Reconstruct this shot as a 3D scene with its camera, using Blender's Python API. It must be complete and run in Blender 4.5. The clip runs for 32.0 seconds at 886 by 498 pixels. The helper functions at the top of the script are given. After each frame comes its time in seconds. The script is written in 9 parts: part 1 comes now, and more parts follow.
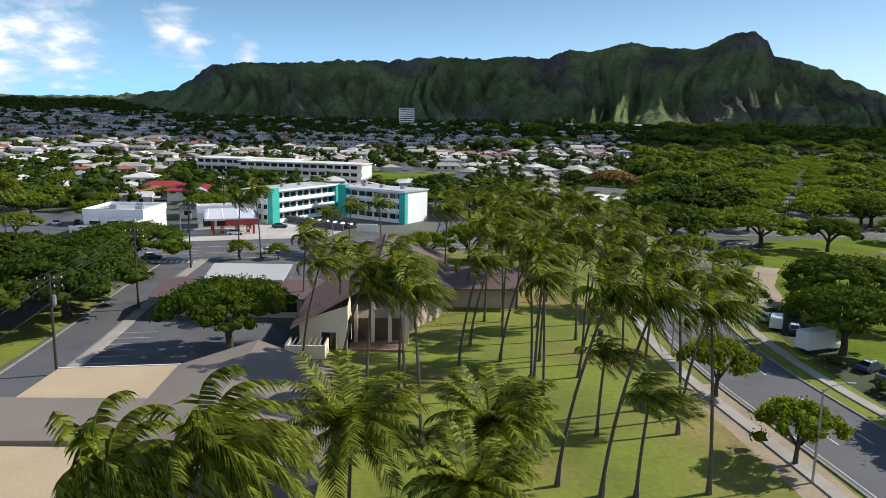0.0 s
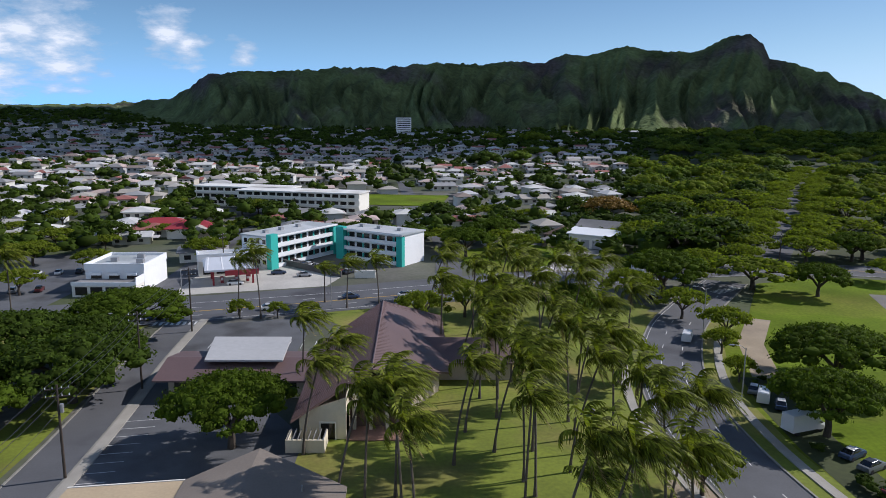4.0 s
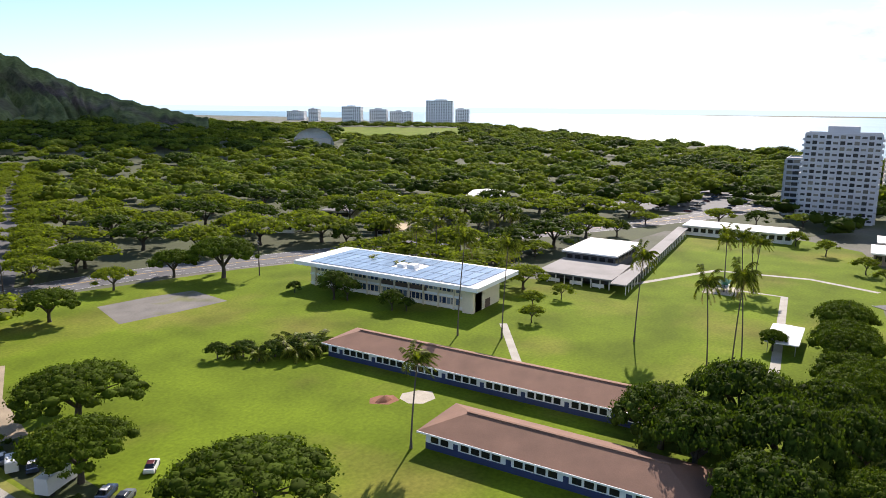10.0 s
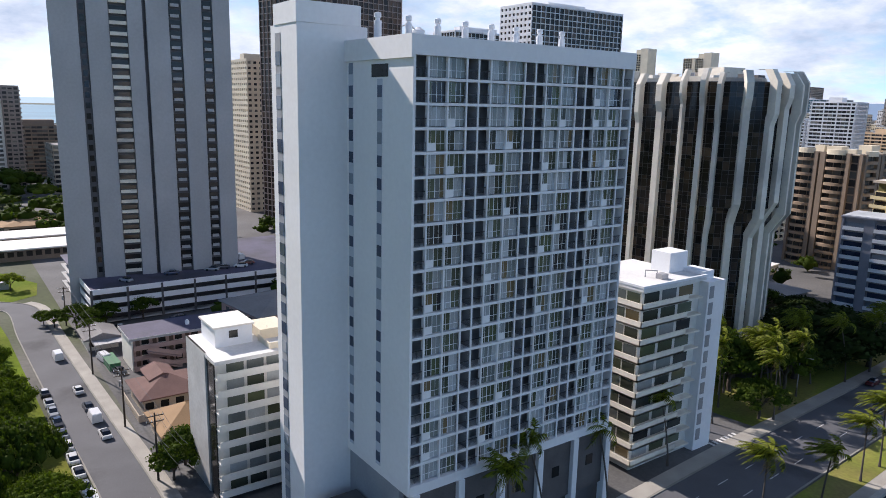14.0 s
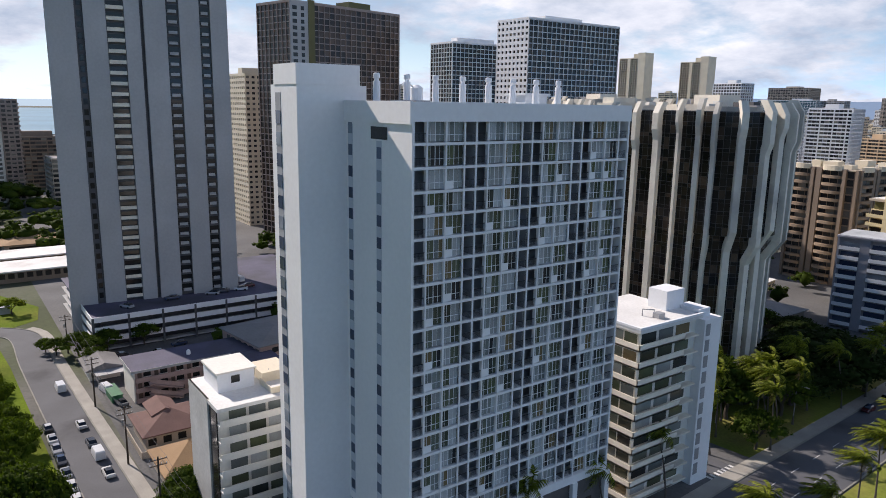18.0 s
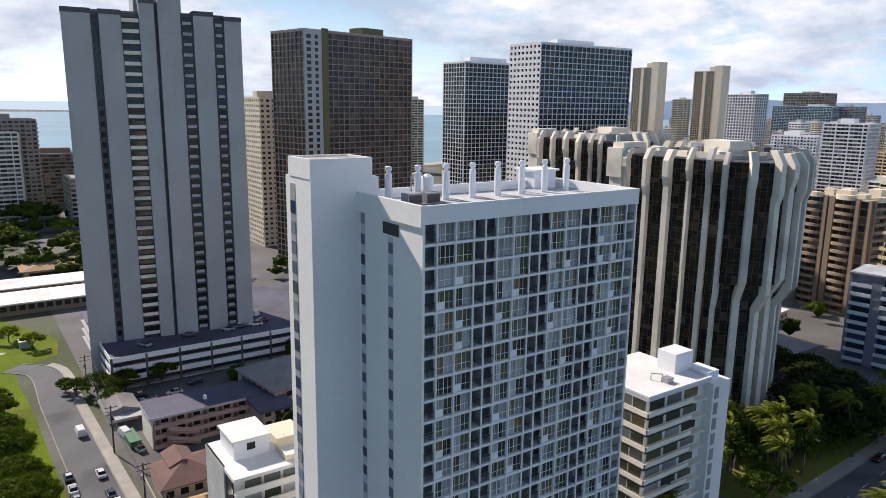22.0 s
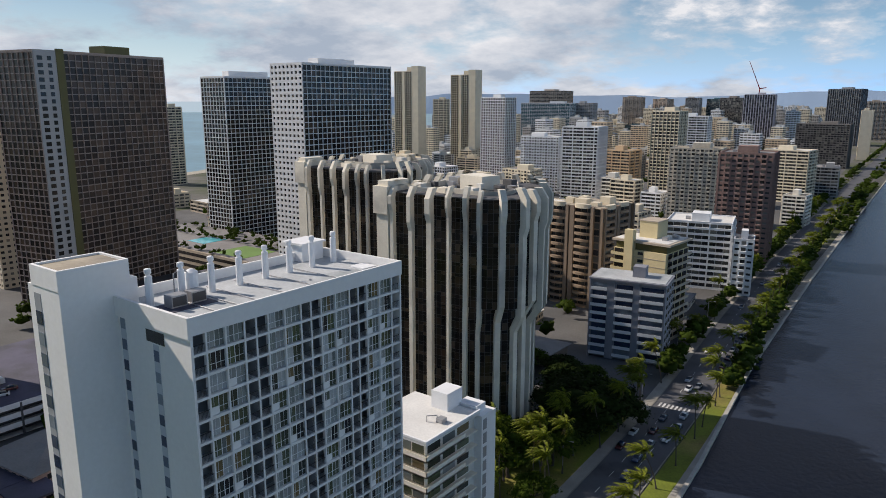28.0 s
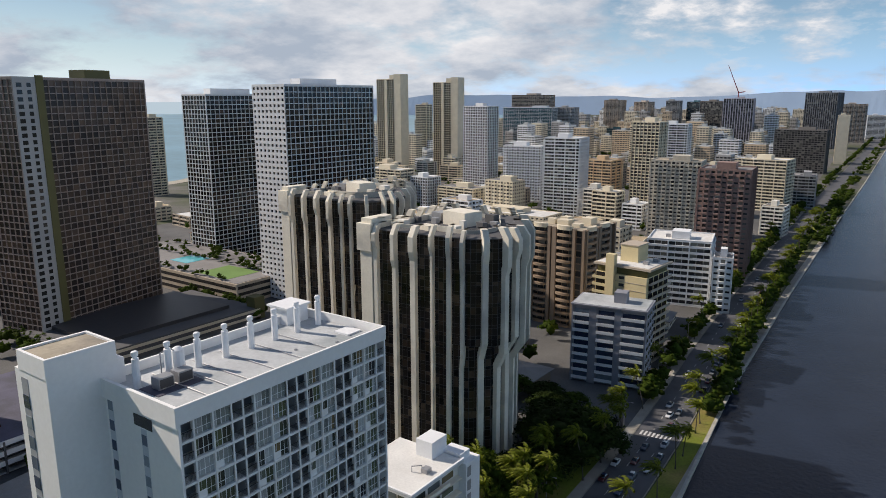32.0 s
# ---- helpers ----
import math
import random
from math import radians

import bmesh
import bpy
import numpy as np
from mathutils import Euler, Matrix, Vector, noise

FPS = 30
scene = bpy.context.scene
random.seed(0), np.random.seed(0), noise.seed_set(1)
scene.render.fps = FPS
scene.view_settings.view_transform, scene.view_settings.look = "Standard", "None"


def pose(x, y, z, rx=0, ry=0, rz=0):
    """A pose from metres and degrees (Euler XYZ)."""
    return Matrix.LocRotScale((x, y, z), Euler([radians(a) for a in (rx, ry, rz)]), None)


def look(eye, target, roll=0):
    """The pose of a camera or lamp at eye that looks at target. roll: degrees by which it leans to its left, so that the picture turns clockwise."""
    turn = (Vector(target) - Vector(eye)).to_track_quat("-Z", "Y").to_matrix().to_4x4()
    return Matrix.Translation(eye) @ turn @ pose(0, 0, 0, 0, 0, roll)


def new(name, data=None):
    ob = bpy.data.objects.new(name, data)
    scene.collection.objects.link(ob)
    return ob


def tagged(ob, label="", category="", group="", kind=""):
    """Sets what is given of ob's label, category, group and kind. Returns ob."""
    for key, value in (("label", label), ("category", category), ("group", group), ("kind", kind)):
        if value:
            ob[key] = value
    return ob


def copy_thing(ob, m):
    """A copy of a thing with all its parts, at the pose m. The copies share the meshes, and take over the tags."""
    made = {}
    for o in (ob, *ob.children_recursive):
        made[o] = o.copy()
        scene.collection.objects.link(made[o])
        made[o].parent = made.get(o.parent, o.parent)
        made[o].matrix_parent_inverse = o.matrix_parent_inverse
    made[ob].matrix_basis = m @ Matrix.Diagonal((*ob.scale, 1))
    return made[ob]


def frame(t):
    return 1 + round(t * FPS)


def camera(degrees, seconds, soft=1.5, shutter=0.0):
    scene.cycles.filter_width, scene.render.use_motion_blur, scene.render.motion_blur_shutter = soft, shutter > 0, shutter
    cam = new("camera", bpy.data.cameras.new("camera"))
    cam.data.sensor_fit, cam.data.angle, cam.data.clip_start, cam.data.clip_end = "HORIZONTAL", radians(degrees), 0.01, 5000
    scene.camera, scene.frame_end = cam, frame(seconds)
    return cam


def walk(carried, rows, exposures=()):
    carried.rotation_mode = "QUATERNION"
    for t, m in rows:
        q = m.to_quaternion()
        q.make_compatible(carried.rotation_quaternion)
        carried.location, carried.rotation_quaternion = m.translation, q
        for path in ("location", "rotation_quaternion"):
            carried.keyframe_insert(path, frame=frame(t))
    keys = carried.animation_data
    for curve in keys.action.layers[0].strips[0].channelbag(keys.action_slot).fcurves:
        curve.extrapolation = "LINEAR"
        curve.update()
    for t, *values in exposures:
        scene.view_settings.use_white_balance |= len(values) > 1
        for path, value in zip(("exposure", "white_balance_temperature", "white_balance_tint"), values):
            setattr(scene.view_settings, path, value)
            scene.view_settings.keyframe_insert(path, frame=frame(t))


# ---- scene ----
# the drone rises straight up; rows: seconds, x, y, z, yaw, pitch, roll
cam = camera(63.94, 32.0, soft=0.9)
ROWS = [
    (0.0, -1.00, 1.53, 31.50, -1.14, -10.31, 1.17),
    (0.5, -0.89, 1.59, 32.92, -1.10, -10.34, 1.08),
    (1.0, -0.77, 1.58, 34.35, -1.08, -10.36, 0.98),
    (1.5, -0.74, 1.57, 35.92, -1.12, -10.39, 0.88),
    (2.0, -0.70, 1.57, 37.71, -1.19, -10.42, 0.80),
    (2.5, -0.71, 1.45, 39.52, -1.28, -10.45, 0.71),
    (3.0, -0.68, 1.30, 41.29, -1.27, -10.43, 0.63),
    (3.5, -0.63, 1.16, 43.09, -1.24, -10.42, 0.54),
    (5.5, 0.58, 0.48, 50.45, -1.22, -10.37, 0.45),
    (6.0, 1.26, 0.35, 51.66, -1.19, -10.36, 0.63),
    (6.5, 1.77, 0.14, 52.51, -1.69, -10.40, 0.66),
    (7.0, 2.07, -0.16, 53.21, -8.24, -10.48, 0.52),
    (7.5, 1.88, -0.48, 53.84, -13.91, -10.57, 0.38),
    (8.0, 1.64, -0.88, 54.54, -20.31, -10.68, 0.43),
    (8.5, 1.36, -1.21, 55.27, -27.08, -10.84, 0.32),
    (9.0, 1.38, -1.53, 55.91, -35.52, -11.03, 0.31),
    (9.5, 1.25, -1.67, 56.53, -46.79, -11.29, 0.42),
    (10.0, 1.02, -1.44, 57.09, -59.04, -11.50, 0.52),
    (10.5, 0.78, -0.82, 57.65, -66.03, -11.64, 0.66),
    (11.0, 0.60, -0.65, 58.38, -73.35, -11.69, 1.04),
    (11.5, 0.26, -0.13, 58.95, -82.42, -11.70, 1.17),
    (12.0, -0.05, 0.25, 59.63, -86.02, -11.66, 1.40),
    (12.5, 0.27, 0.14, 60.04, -90.30, -11.55, 1.65),
    (13.0, 0.61, 0.02, 60.41, -103.14, -11.48, 1.74),
    (13.5, 0.37, -0.03, 61.04, -115.95, -11.44, 1.69),
    (14.0, 0.14, 0.04, 61.68, -125.72, -11.58, 1.33),
    (14.5, 0.10, -0.03, 62.14, -127.28, -11.76, 1.00),
    (16.5, 0.34, -0.08, 64.94, -126.33, -11.61, 0.95),
    (17.0, 0.32, -0.05, 66.22, -126.15, -11.59, 1.01),
    (17.5, 0.34, 0.02, 67.57, -125.97, -11.61, 0.99),
    (18.0, 0.36, 0.10, 69.02, -125.82, -11.63, 0.98),
    (18.5, 0.34, 0.11, 70.40, -125.65, -11.64, 0.97),
    (19.0, 0.33, -0.00, 71.71, -125.47, -11.63, 0.91),
    (19.5, 0.31, -0.03, 73.11, -125.32, -11.61, 0.88),
    (20.0, 0.22, 0.02, 74.71, -125.20, -11.61, 0.80),
    (20.5, 0.22, 0.02, 76.23, -125.07, -11.61, 0.79),
    (21.0, 0.24, -0.01, 77.69, -124.94, -11.61, 0.79),
    (21.5, 0.29, -0.03, 79.13, -124.84, -11.61, 0.81),
    (22.0, 0.36, -0.15, 80.63, -124.73, -11.59, 0.76),
    (22.5, 0.38, -0.16, 82.13, -124.64, -11.57, 0.72),
    (23.0, 0.37, -0.10, 83.66, -124.58, -11.56, 0.72),
    (23.5, 0.30, -0.01, 85.15, -124.51, -11.51, 0.69),
    (24.0, 0.19, 0.02, 86.32, -124.43, -11.46, 0.64),
    (24.5, 0.05, 0.10, 87.35, -124.40, -11.45, 0.56),
    (26.5, -1.82, -0.29, 92.66, -129.98, -11.79, -0.07),
    (27.0, -1.67, -0.19, 92.93, -135.58, -11.89, -0.10),
    (27.5, -1.56, -0.21, 93.11, -138.79, -11.91, -0.02),
    (28.0, -1.40, -0.26, 93.31, -142.85, -11.95, 0.00),
    (28.5, -1.17, -0.24, 93.48, -144.06, -11.94, 0.01),
    (29.0, -1.12, -0.24, 93.95, -143.98, -11.91, -0.03),
    (29.5, -1.11, -0.29, 94.98, -143.89, -11.91, -0.06),
    (30.0, -1.09, -0.39, 96.53, -143.82, -11.89, -0.13),
    (30.5, -1.17, -0.43, 98.25, -143.74, -11.92, -0.15),
    (31.0, -1.28, -0.43, 100.00, -143.74, -11.94, -0.23),
    (31.5, -1.32, -0.46, 101.86, -143.92, -11.98, -0.22),
    (32.0, -1.39, -0.51, 103.69, -144.19, -11.98, -0.19),
]
EXPOSURES = [(0.0, 0.22, 6500, 12), (3.0, 0.0, 6250, 14), (6.0, -0.38, 5850, 18), (7.0, -0.40, 5950, 18), (8.0, -0.16, 6200, 15), (9.0, 0.46, 6700, 16), (10.0, 0.68, 6900, 18), (11.0, 0.38, 6850, 16), (13.0, 0.22, 6550, 17), (14.0, 0.32, 6500, 19),
             (16.5, -0.06, 6550, 20), (17.0, -0.08, 6550, 20), (18.0, 0.10, 6750, 19), (20.0, 0.22, 6850, 18), (23.0, 0.24, 6950, 18), (26.5, -0.06, 6950, 16), (29.0, -0.24, 7000, 15), (32.0, -0.16, 7100, 15)]
walk(cam, [(t, pose(x, y, z, 90 + pitch, 0, yaw) @ pose(0, 0, 0, 0, 0, roll)) for t, x, y, z, yaw, pitch, roll in ROWS], EXPOSURES)

# ---- world, sun ----
SUN_AZ, SUN_EL = 16.0, 37.0   # degrees: from +x towards +y, and above the horizon
sun_dir = Vector((math.cos(radians(SUN_EL)) * math.cos(radians(SUN_AZ)), math.cos(radians(SUN_EL)) * math.sin(radians(SUN_AZ)), math.sin(radians(SUN_EL))))
sun = new("sun", bpy.data.lights.new("sun", "SUN"))
sun.data.energy, sun.data.angle, sun.data.color = 4.9, radians(0.6), (1.0, 0.95, 0.87)
sun.matrix_world = look((0, 0, 300), Vector((0, 0, 300)) - sun_dir)

world = bpy.data.worlds.new("world")
scene.world = world
world.use_nodes = True
wt = world.node_tree
wt.nodes.clear()


def wn(kind, **props):
    n = wt.nodes.new(kind)
    for k, v in props.items():
        setattr(n, k, v)
    return n


def wmath(op, a, b=None, clamp=False):
    n = wn("ShaderNodeMath", operation=op, use_clamp=clamp)
    for i, v in enumerate((a, b)):
        if v is None:
            continue
        if isinstance(v, (int, float)):
            n.inputs[i].default_value = v
        else:
            wt.links.new(v, n.inputs[i])
    return n.outputs[0]


sky = wn("ShaderNodeTexSky", sky_type="NISHITA")
sky.sun_disc, sky.sun_elevation, sky.sun_rotation = False, radians(SUN_EL), radians(90 - SUN_AZ)
sky.air_density, sky.dust_density, sky.ozone_density, sky.altitude = 1.0, 0.25, 2.5, 30
coord = wn("ShaderNodeTexCoord")
sep = wn("ShaderNodeSeparateXYZ")
wt.links.new(coord.outputs["Generated"], sep.inputs[0])
dx, dy, dz = sep.outputs
# a deck of cumulus, laid on a plane overhead so that it flattens towards the horizon
up = wmath("ADD", wmath("MAXIMUM", dz, 0.0), 0.30)
flat = wn("ShaderNodeCombineXYZ")
wt.links.new(wmath("DIVIDE", dx, up), flat.inputs[0])
wt.links.new(wmath("DIVIDE", dy, up), flat.inputs[1])


def wnoise(scale, detail, rough, w):
    n = wn("ShaderNodeTexNoise", noise_dimensions="4D")
    n.inputs["Scale"].default_value, n.inputs["Detail"].default_value = scale, detail
    n.inputs["Roughness"].default_value, n.inputs["W"].default_value = rough, w
    wt.links.new(flat.outputs[0], n.inputs["Vector"])
    return n.outputs["Fac"]


billow = wnoise(2.0, 10, 0.58, 2.3)
shade = wnoise(2.6, 7, 0.6, 7.1)
# the deck is thick over the city to the north-west and broken elsewhere
west = wmath("MULTIPLY", wmath("ADD", wmath("MULTIPLY", dy, -0.75), wmath("MULTIPLY", dx, 0.45)), 0.35)
behind = wmath("MULTIPLY", wmath("MULTIPLY", wmath("MAXIMUM", wmath("MULTIPLY", dx, -1.0), 0.0), wmath("MAXIMUM", dz, 0.0)), 0.75)
gap = wn("ShaderNodeVectorMath", operation="DISTANCE")
wt.links.new(coord.outputs["Generated"], gap.inputs[0])
gap.inputs[1].default_value = (math.sin(radians(166)) * math.cos(radians(9)), math.cos(radians(166)) * math.cos(radians(9)), math.sin(radians(9)))
rift = wmath("MULTIPLY", wmath("SUBTRACT", 1.0, wmath("DIVIDE", gap.outputs["Value"], 0.2), clamp=True), -0.35)
deck = wmath("MULTIPLY", wmath("ADD", wmath("ADD", wmath("ADD", billow, rift), wmath("ADD", west, behind)), -0.67), 8.5, clamp=True)
# single cumulus heads: bearing, elevation, half width
ragged = wnoise(9.0, 8, 0.6, 1.0)
heads = None
for az, el, size in ((-28.6, 5.6, 0.045), (-26.6, 4.9, 0.05), (-30.5, 4.6, 0.05), (-26.4, 3.2, 0.032), (-19.2, 5.9, 0.032), (-18.2, 5.1, 0.026), (-14.0, 4.9, 0.02), (-30.5, 2.7, 0.04), (160.5, 6.6, 0.06), (163.5, 6.9, 0.06), (166, 6.3, 0.045), (171, 4.4, 0.04)):
    v = wn("ShaderNodeVectorMath", operation="DISTANCE")
    wt.links.new(coord.outputs["Generated"], v.inputs[0])
    v.inputs[1].default_value = (math.sin(radians(az)) * math.cos(radians(el)), math.cos(radians(az)) * math.cos(radians(el)), math.sin(radians(el)))
    one = wmath("SUBTRACT", 1.25, wmath("DIVIDE", v.outputs["Value"], size))
    heads = one if heads is None else wmath("MAXIMUM", heads, one)
heads = wmath("MULTIPLY", wmath("ADD", heads, wmath("MULTIPLY", wmath("ADD", ragged, -0.55), 3.2)), 0.9, clamp=True)
cover = wmath("MAXIMUM", deck, heads)
cloud_col = wn("ShaderNodeMix", data_type="RGBA")
wt.links.new(wmath("MAXIMUM", wmath("MULTIPLY", wmath("ADD", shade, -0.40), 3.4, clamp=True), wmath("MULTIPLY", heads, 1.0)), cloud_col.inputs["Factor"])
cloud_col.inputs["A"].default_value, cloud_col.inputs["B"].default_value = (5.0, 6.3, 8.0, 1), (10.6, 11.4, 12.3, 1)
# moist haze whitens the sky towards the horizon
clear = wn("ShaderNodeMix", data_type="RGBA")
wt.links.new(wmath("POWER", wmath("SUBTRACT", 1.0, wmath("MULTIPLY", wmath("MAXIMUM", dz, 0.0), 2.6), clamp=True), 5.0), clear.inputs["Factor"])
deep = wn("ShaderNodeVectorMath", operation="MULTIPLY")
wt.links.new(sky.outputs[0], deep.inputs[0])
deep.inputs[1].default_value = (0.82, 0.98, 1.09)
wt.links.new(deep.outputs[0], clear.inputs["A"])
sunny = wn("ShaderNodeMix", data_type="RGBA")
wt.links.new(wmath("POWER", wmath("MAXIMUM", wmath("MULTIPLY", wmath("ADD", dx, 0.35), 0.75), 0.0), 1.5, clamp=True), sunny.inputs["Factor"])
sunny.inputs["A"].default_value, sunny.inputs["B"].default_value = (3.7, 9.6, 18.4, 1), (10.4, 12.6, 14.0, 1)
wt.links.new(sunny.outputs["Result"], clear.inputs["B"])
mix = wn("ShaderNodeMix", data_type="RGBA")
wt.links.new(cover, mix.inputs["Factor"])
wt.links.new(clear.outputs["Result"], mix.inputs["A"])
wt.links.new(cloud_col.outputs["Result"], mix.inputs["B"])
# the open sea goes on to the true horizon, past the far end of the water's sheet
low = wmath("LESS_THAN", dz, -0.0035)
sea_mix = wn("ShaderNodeMix", data_type="RGBA")
wt.links.new(low, sea_mix.inputs["Factor"])
wt.links.new(mix.outputs["Result"], sea_mix.inputs["A"])
sea_mix.inputs["B"].default_value = (6.0, 7.9, 9.4, 1)
back = wn("ShaderNodeBackground")
back.inputs["Strength"].default_value = 0.085
wt.links.new(sea_mix.outputs["Result"], back.inputs["Color"])
wout = wn("ShaderNodeOutputWorld")
wt.links.new(back.outputs[0], wout.inputs[0])

# ---- materials ----
def mat(name, col, rough=0.8, var=0.18, scale=0.5, fine=12.0, bump=0.15, metal=0.0, spread=0.0, island=0.0, ramp=None, trans=0.0, spec=0.5, dirt=None, wave=None):
    """A surface: base colour, stains at a large scale, grain at a fine one, relief. spread, island: how far objects or loose pieces differ.
    ramp: colours from which an object or piece takes one."""
    m = bpy.data.materials.new(name)
    m.use_nodes = True
    t = m.node_tree
    b = t.nodes["Principled BSDF"]

    def node(kind, **kw):
        n = t.nodes.new(kind)
        for k, v in kw.items():
            setattr(n, k, v)
        return n

    tc = node("ShaderNodeTexCoord")

    def noise_of(sc, det):
        n = node("ShaderNodeTexNoise")
        n.inputs["Scale"].default_value, n.inputs["Detail"].default_value = sc, det
        t.links.new(tc.outputs["Object"], n.inputs["Vector"])
        return n.outputs["Fac"]

    def scaled(src, lo, hi):
        n = node("ShaderNodeMapRange")
        n.inputs["From Min"].default_value, n.inputs["From Max"].default_value = 0.25, 0.75
        n.inputs["To Min"].default_value, n.inputs["To Max"].default_value = lo, hi
        t.links.new(src, n.inputs["Value"])
        return n.outputs[0]

    def times(a, c):
        n = node("ShaderNodeMath", operation="MULTIPLY")
        t.links.new(a, n.inputs[0])
        t.links.new(c, n.inputs[1])
        return n.outputs[0]

    big, small = noise_of(scale, 4), noise_of(fine, 3)
    level = times(scaled(big, 1 - var, 1 + var), scaled(small, 1 - var * 0.6, 1 + var * 0.6))
    rnd = None
    if island or (ramp and island):
        rnd = node("ShaderNodeNewGeometry").outputs["Random Per Island"]
    elif spread or ramp:
        rnd = node("ShaderNodeObjectInfo").outputs["Random"]
    if rnd is not None and not ramp:
        amount = island or spread
        n = node("ShaderNodeMapRange")
        n.inputs["To Min"].default_value, n.inputs["To Max"].default_value = 1 - amount, 1 + amount
        t.links.new(rnd, n.inputs["Value"])
        level = times(level, n.outputs[0])
    if ramp:
        cr = node("ShaderNodeValToRGB")
        cr.color_ramp.interpolation = "CONSTANT"
        e = cr.color_ramp.elements
        while len(e) < len(ramp):
            e.new(0.5)
        for i, c in enumerate(ramp):
            e[i].position, e[i].color = i / len(ramp), (*c, 1)
        t.links.new(rnd, cr.inputs[0])
        base = cr.outputs[0]
    else:
        n = node("ShaderNodeRGB")
        n.outputs[0].default_value = (*col, 1)
        base = n.outputs[0]
    if dirt:  # patches of a second colour
        colour, at, soft_edge = dirt
        dn = noise_of(scale * 0.45, 6)
        mr = node("ShaderNodeMapRange")
        mr.inputs["From Min"].default_value, mr.inputs["From Max"].default_value = at - soft_edge, at + soft_edge
        t.links.new(dn, mr.inputs["Value"])
        mx = node("ShaderNodeMix", data_type="RGBA")
        t.links.new(mr.outputs[0], mx.inputs["Factor"])
        t.links.new(base, mx.inputs["A"])
        mx.inputs["B"].default_value = (*colour, 1)
        base = mx.outputs["Result"]
    vm = node("ShaderNodeVectorMath", operation="SCALE")
    t.links.new(base, vm.inputs[0])
    t.links.new(level, vm.inputs["Scale"])
    t.links.new(vm.outputs[0], b.inputs["Base Color"])
    b.inputs["Roughness"].default_value, b.inputs["Metallic"].default_value = rough, metal
    b.inputs["Specular IOR Level"].default_value = spec
    if bump:
        bn = node("ShaderNodeBump")
        bn.inputs["Strength"].default_value, bn.inputs["Distance"].default_value = bump, 0.05
        t.links.new(small, bn.inputs["Height"])
        t.links.new(bn.outputs[0], b.inputs["Normal"])
    if trans:  # thin leaves let light through
        tr = node("ShaderNodeBsdfTranslucent")
        vt = node("ShaderNodeVectorMath", operation="MULTIPLY")
        vt.inputs[1].default_value = (1.25, 1.35, 0.5)
        t.links.new(vm.outputs[0], vt.inputs[0])
        t.links.new(vt.outputs[0], tr.inputs["Color"])
        ms = node("ShaderNodeMixShader")
        ms.inputs[0].default_value = trans
        t.links.new(b.outputs[0], ms.inputs[1])
        t.links.new(tr.outputs[0], ms.inputs[2])
        t.links.new(ms.outputs[0], t.nodes["Material Output"].inputs[0])
    return m


def water(name, col, rough, ripple, size):
    m = mat(name, col, rough, 0.25, 0.004, 0.05, 0)
    t = m.node_tree
    b = t.nodes["Principled BSDF"]
    tc = t.nodes.new("ShaderNodeTexCoord")
    n = t.nodes.new("ShaderNodeTexNoise")
    n.inputs["Scale"].default_value, n.inputs["Detail"].default_value = size, 5
    bn = t.nodes.new("ShaderNodeBump")
    bn.inputs["Strength"].default_value, bn.inputs["Distance"].default_value = ripple, 0.3
    t.links.new(tc.outputs["Object"], n.inputs["Vector"])
    t.links.new(n.outputs["Fac"], bn.inputs["Height"])
    t.links.new(bn.outputs[0], b.inputs["Normal"])
    b.inputs["IOR"].default_value = 1.33
    return m


ASPHALT = mat("asphalt", (0.095, 0.097, 0.105), 0.85, 0.16, 0.12, 6, 0.1, dirt=((0.045, 0.045, 0.05), 0.62, 0.06))
LOT = mat("lot_asphalt", (0.10, 0.103, 0.11), 0.85, 0.2, 0.2, 6, 0.1, dirt=((0.05, 0.05, 0.052), 0.6, 0.08))
PAVE = mat("pavement_concrete", (0.33, 0.31, 0.27), 0.85, 0.18, 0.25, 5, 0.1)
KERB = mat("kerb_concrete", (0.42, 0.40, 0.36), 0.85, 0.15, 0.4, 6, 0.1)
KERB_D = mat("weathered_kerb", (0.24, 0.23, 0.20), 0.9, 0.2, 0.4, 6, 0.1)
COURT_G = mat("weathered_court", (0.15, 0.14, 0.125), 0.9, 0.25, 0.15, 2, 0.1, dirt=((0.12, 0.125, 0.05), 0.62, 0.05))
PAINT = mat("road_paint", (0.62, 0.62, 0.6), 0.7, 0.25, 0.8, 9, 0)
YELLOW = mat("yellow_paint", (0.6, 0.38, 0.06), 0.7, 0.25, 0.8, 9, 0)
LAWN = mat("lawn", (0.110, 0.160, 0.009), 0.95, 0.34, 0.06, 1.3, 0.25, dirt=((0.165, 0.165, 0.03), 0.60, 0.09), spec=0.1)
LAWN_B = mat("park_lawn", (0.145, 0.178, 0.014), 0.95, 0.3, 0.1, 1.6, 0.25, dirt=((0.21, 0.165, 0.05), 0.58, 0.10))
GROUND = mat("town_ground", (0.125, 0.12, 0.105), 0.95, 0.3, 0.03, 0.8, 0.15, dirt=((0.055, 0.07, 0.022), 0.5, 0.1))
SOIL = mat("bare_soil", (0.30, 0.24, 0.165), 0.95, 0.25, 0.15, 3, 0.2)
REDSOIL = mat("red_soil", (0.22, 0.09, 0.05), 0.95, 0.3, 0.3, 3, 0.3)
SAND = mat("sand_patch", (0.42, 0.38, 0.31), 0.95, 0.2, 0.3, 3, 0.2)
FORECOURT = mat("forecourt_concrete", (0.44, 0.42, 0.38), 0.9, 0.2, 0.1, 2, 0.1)
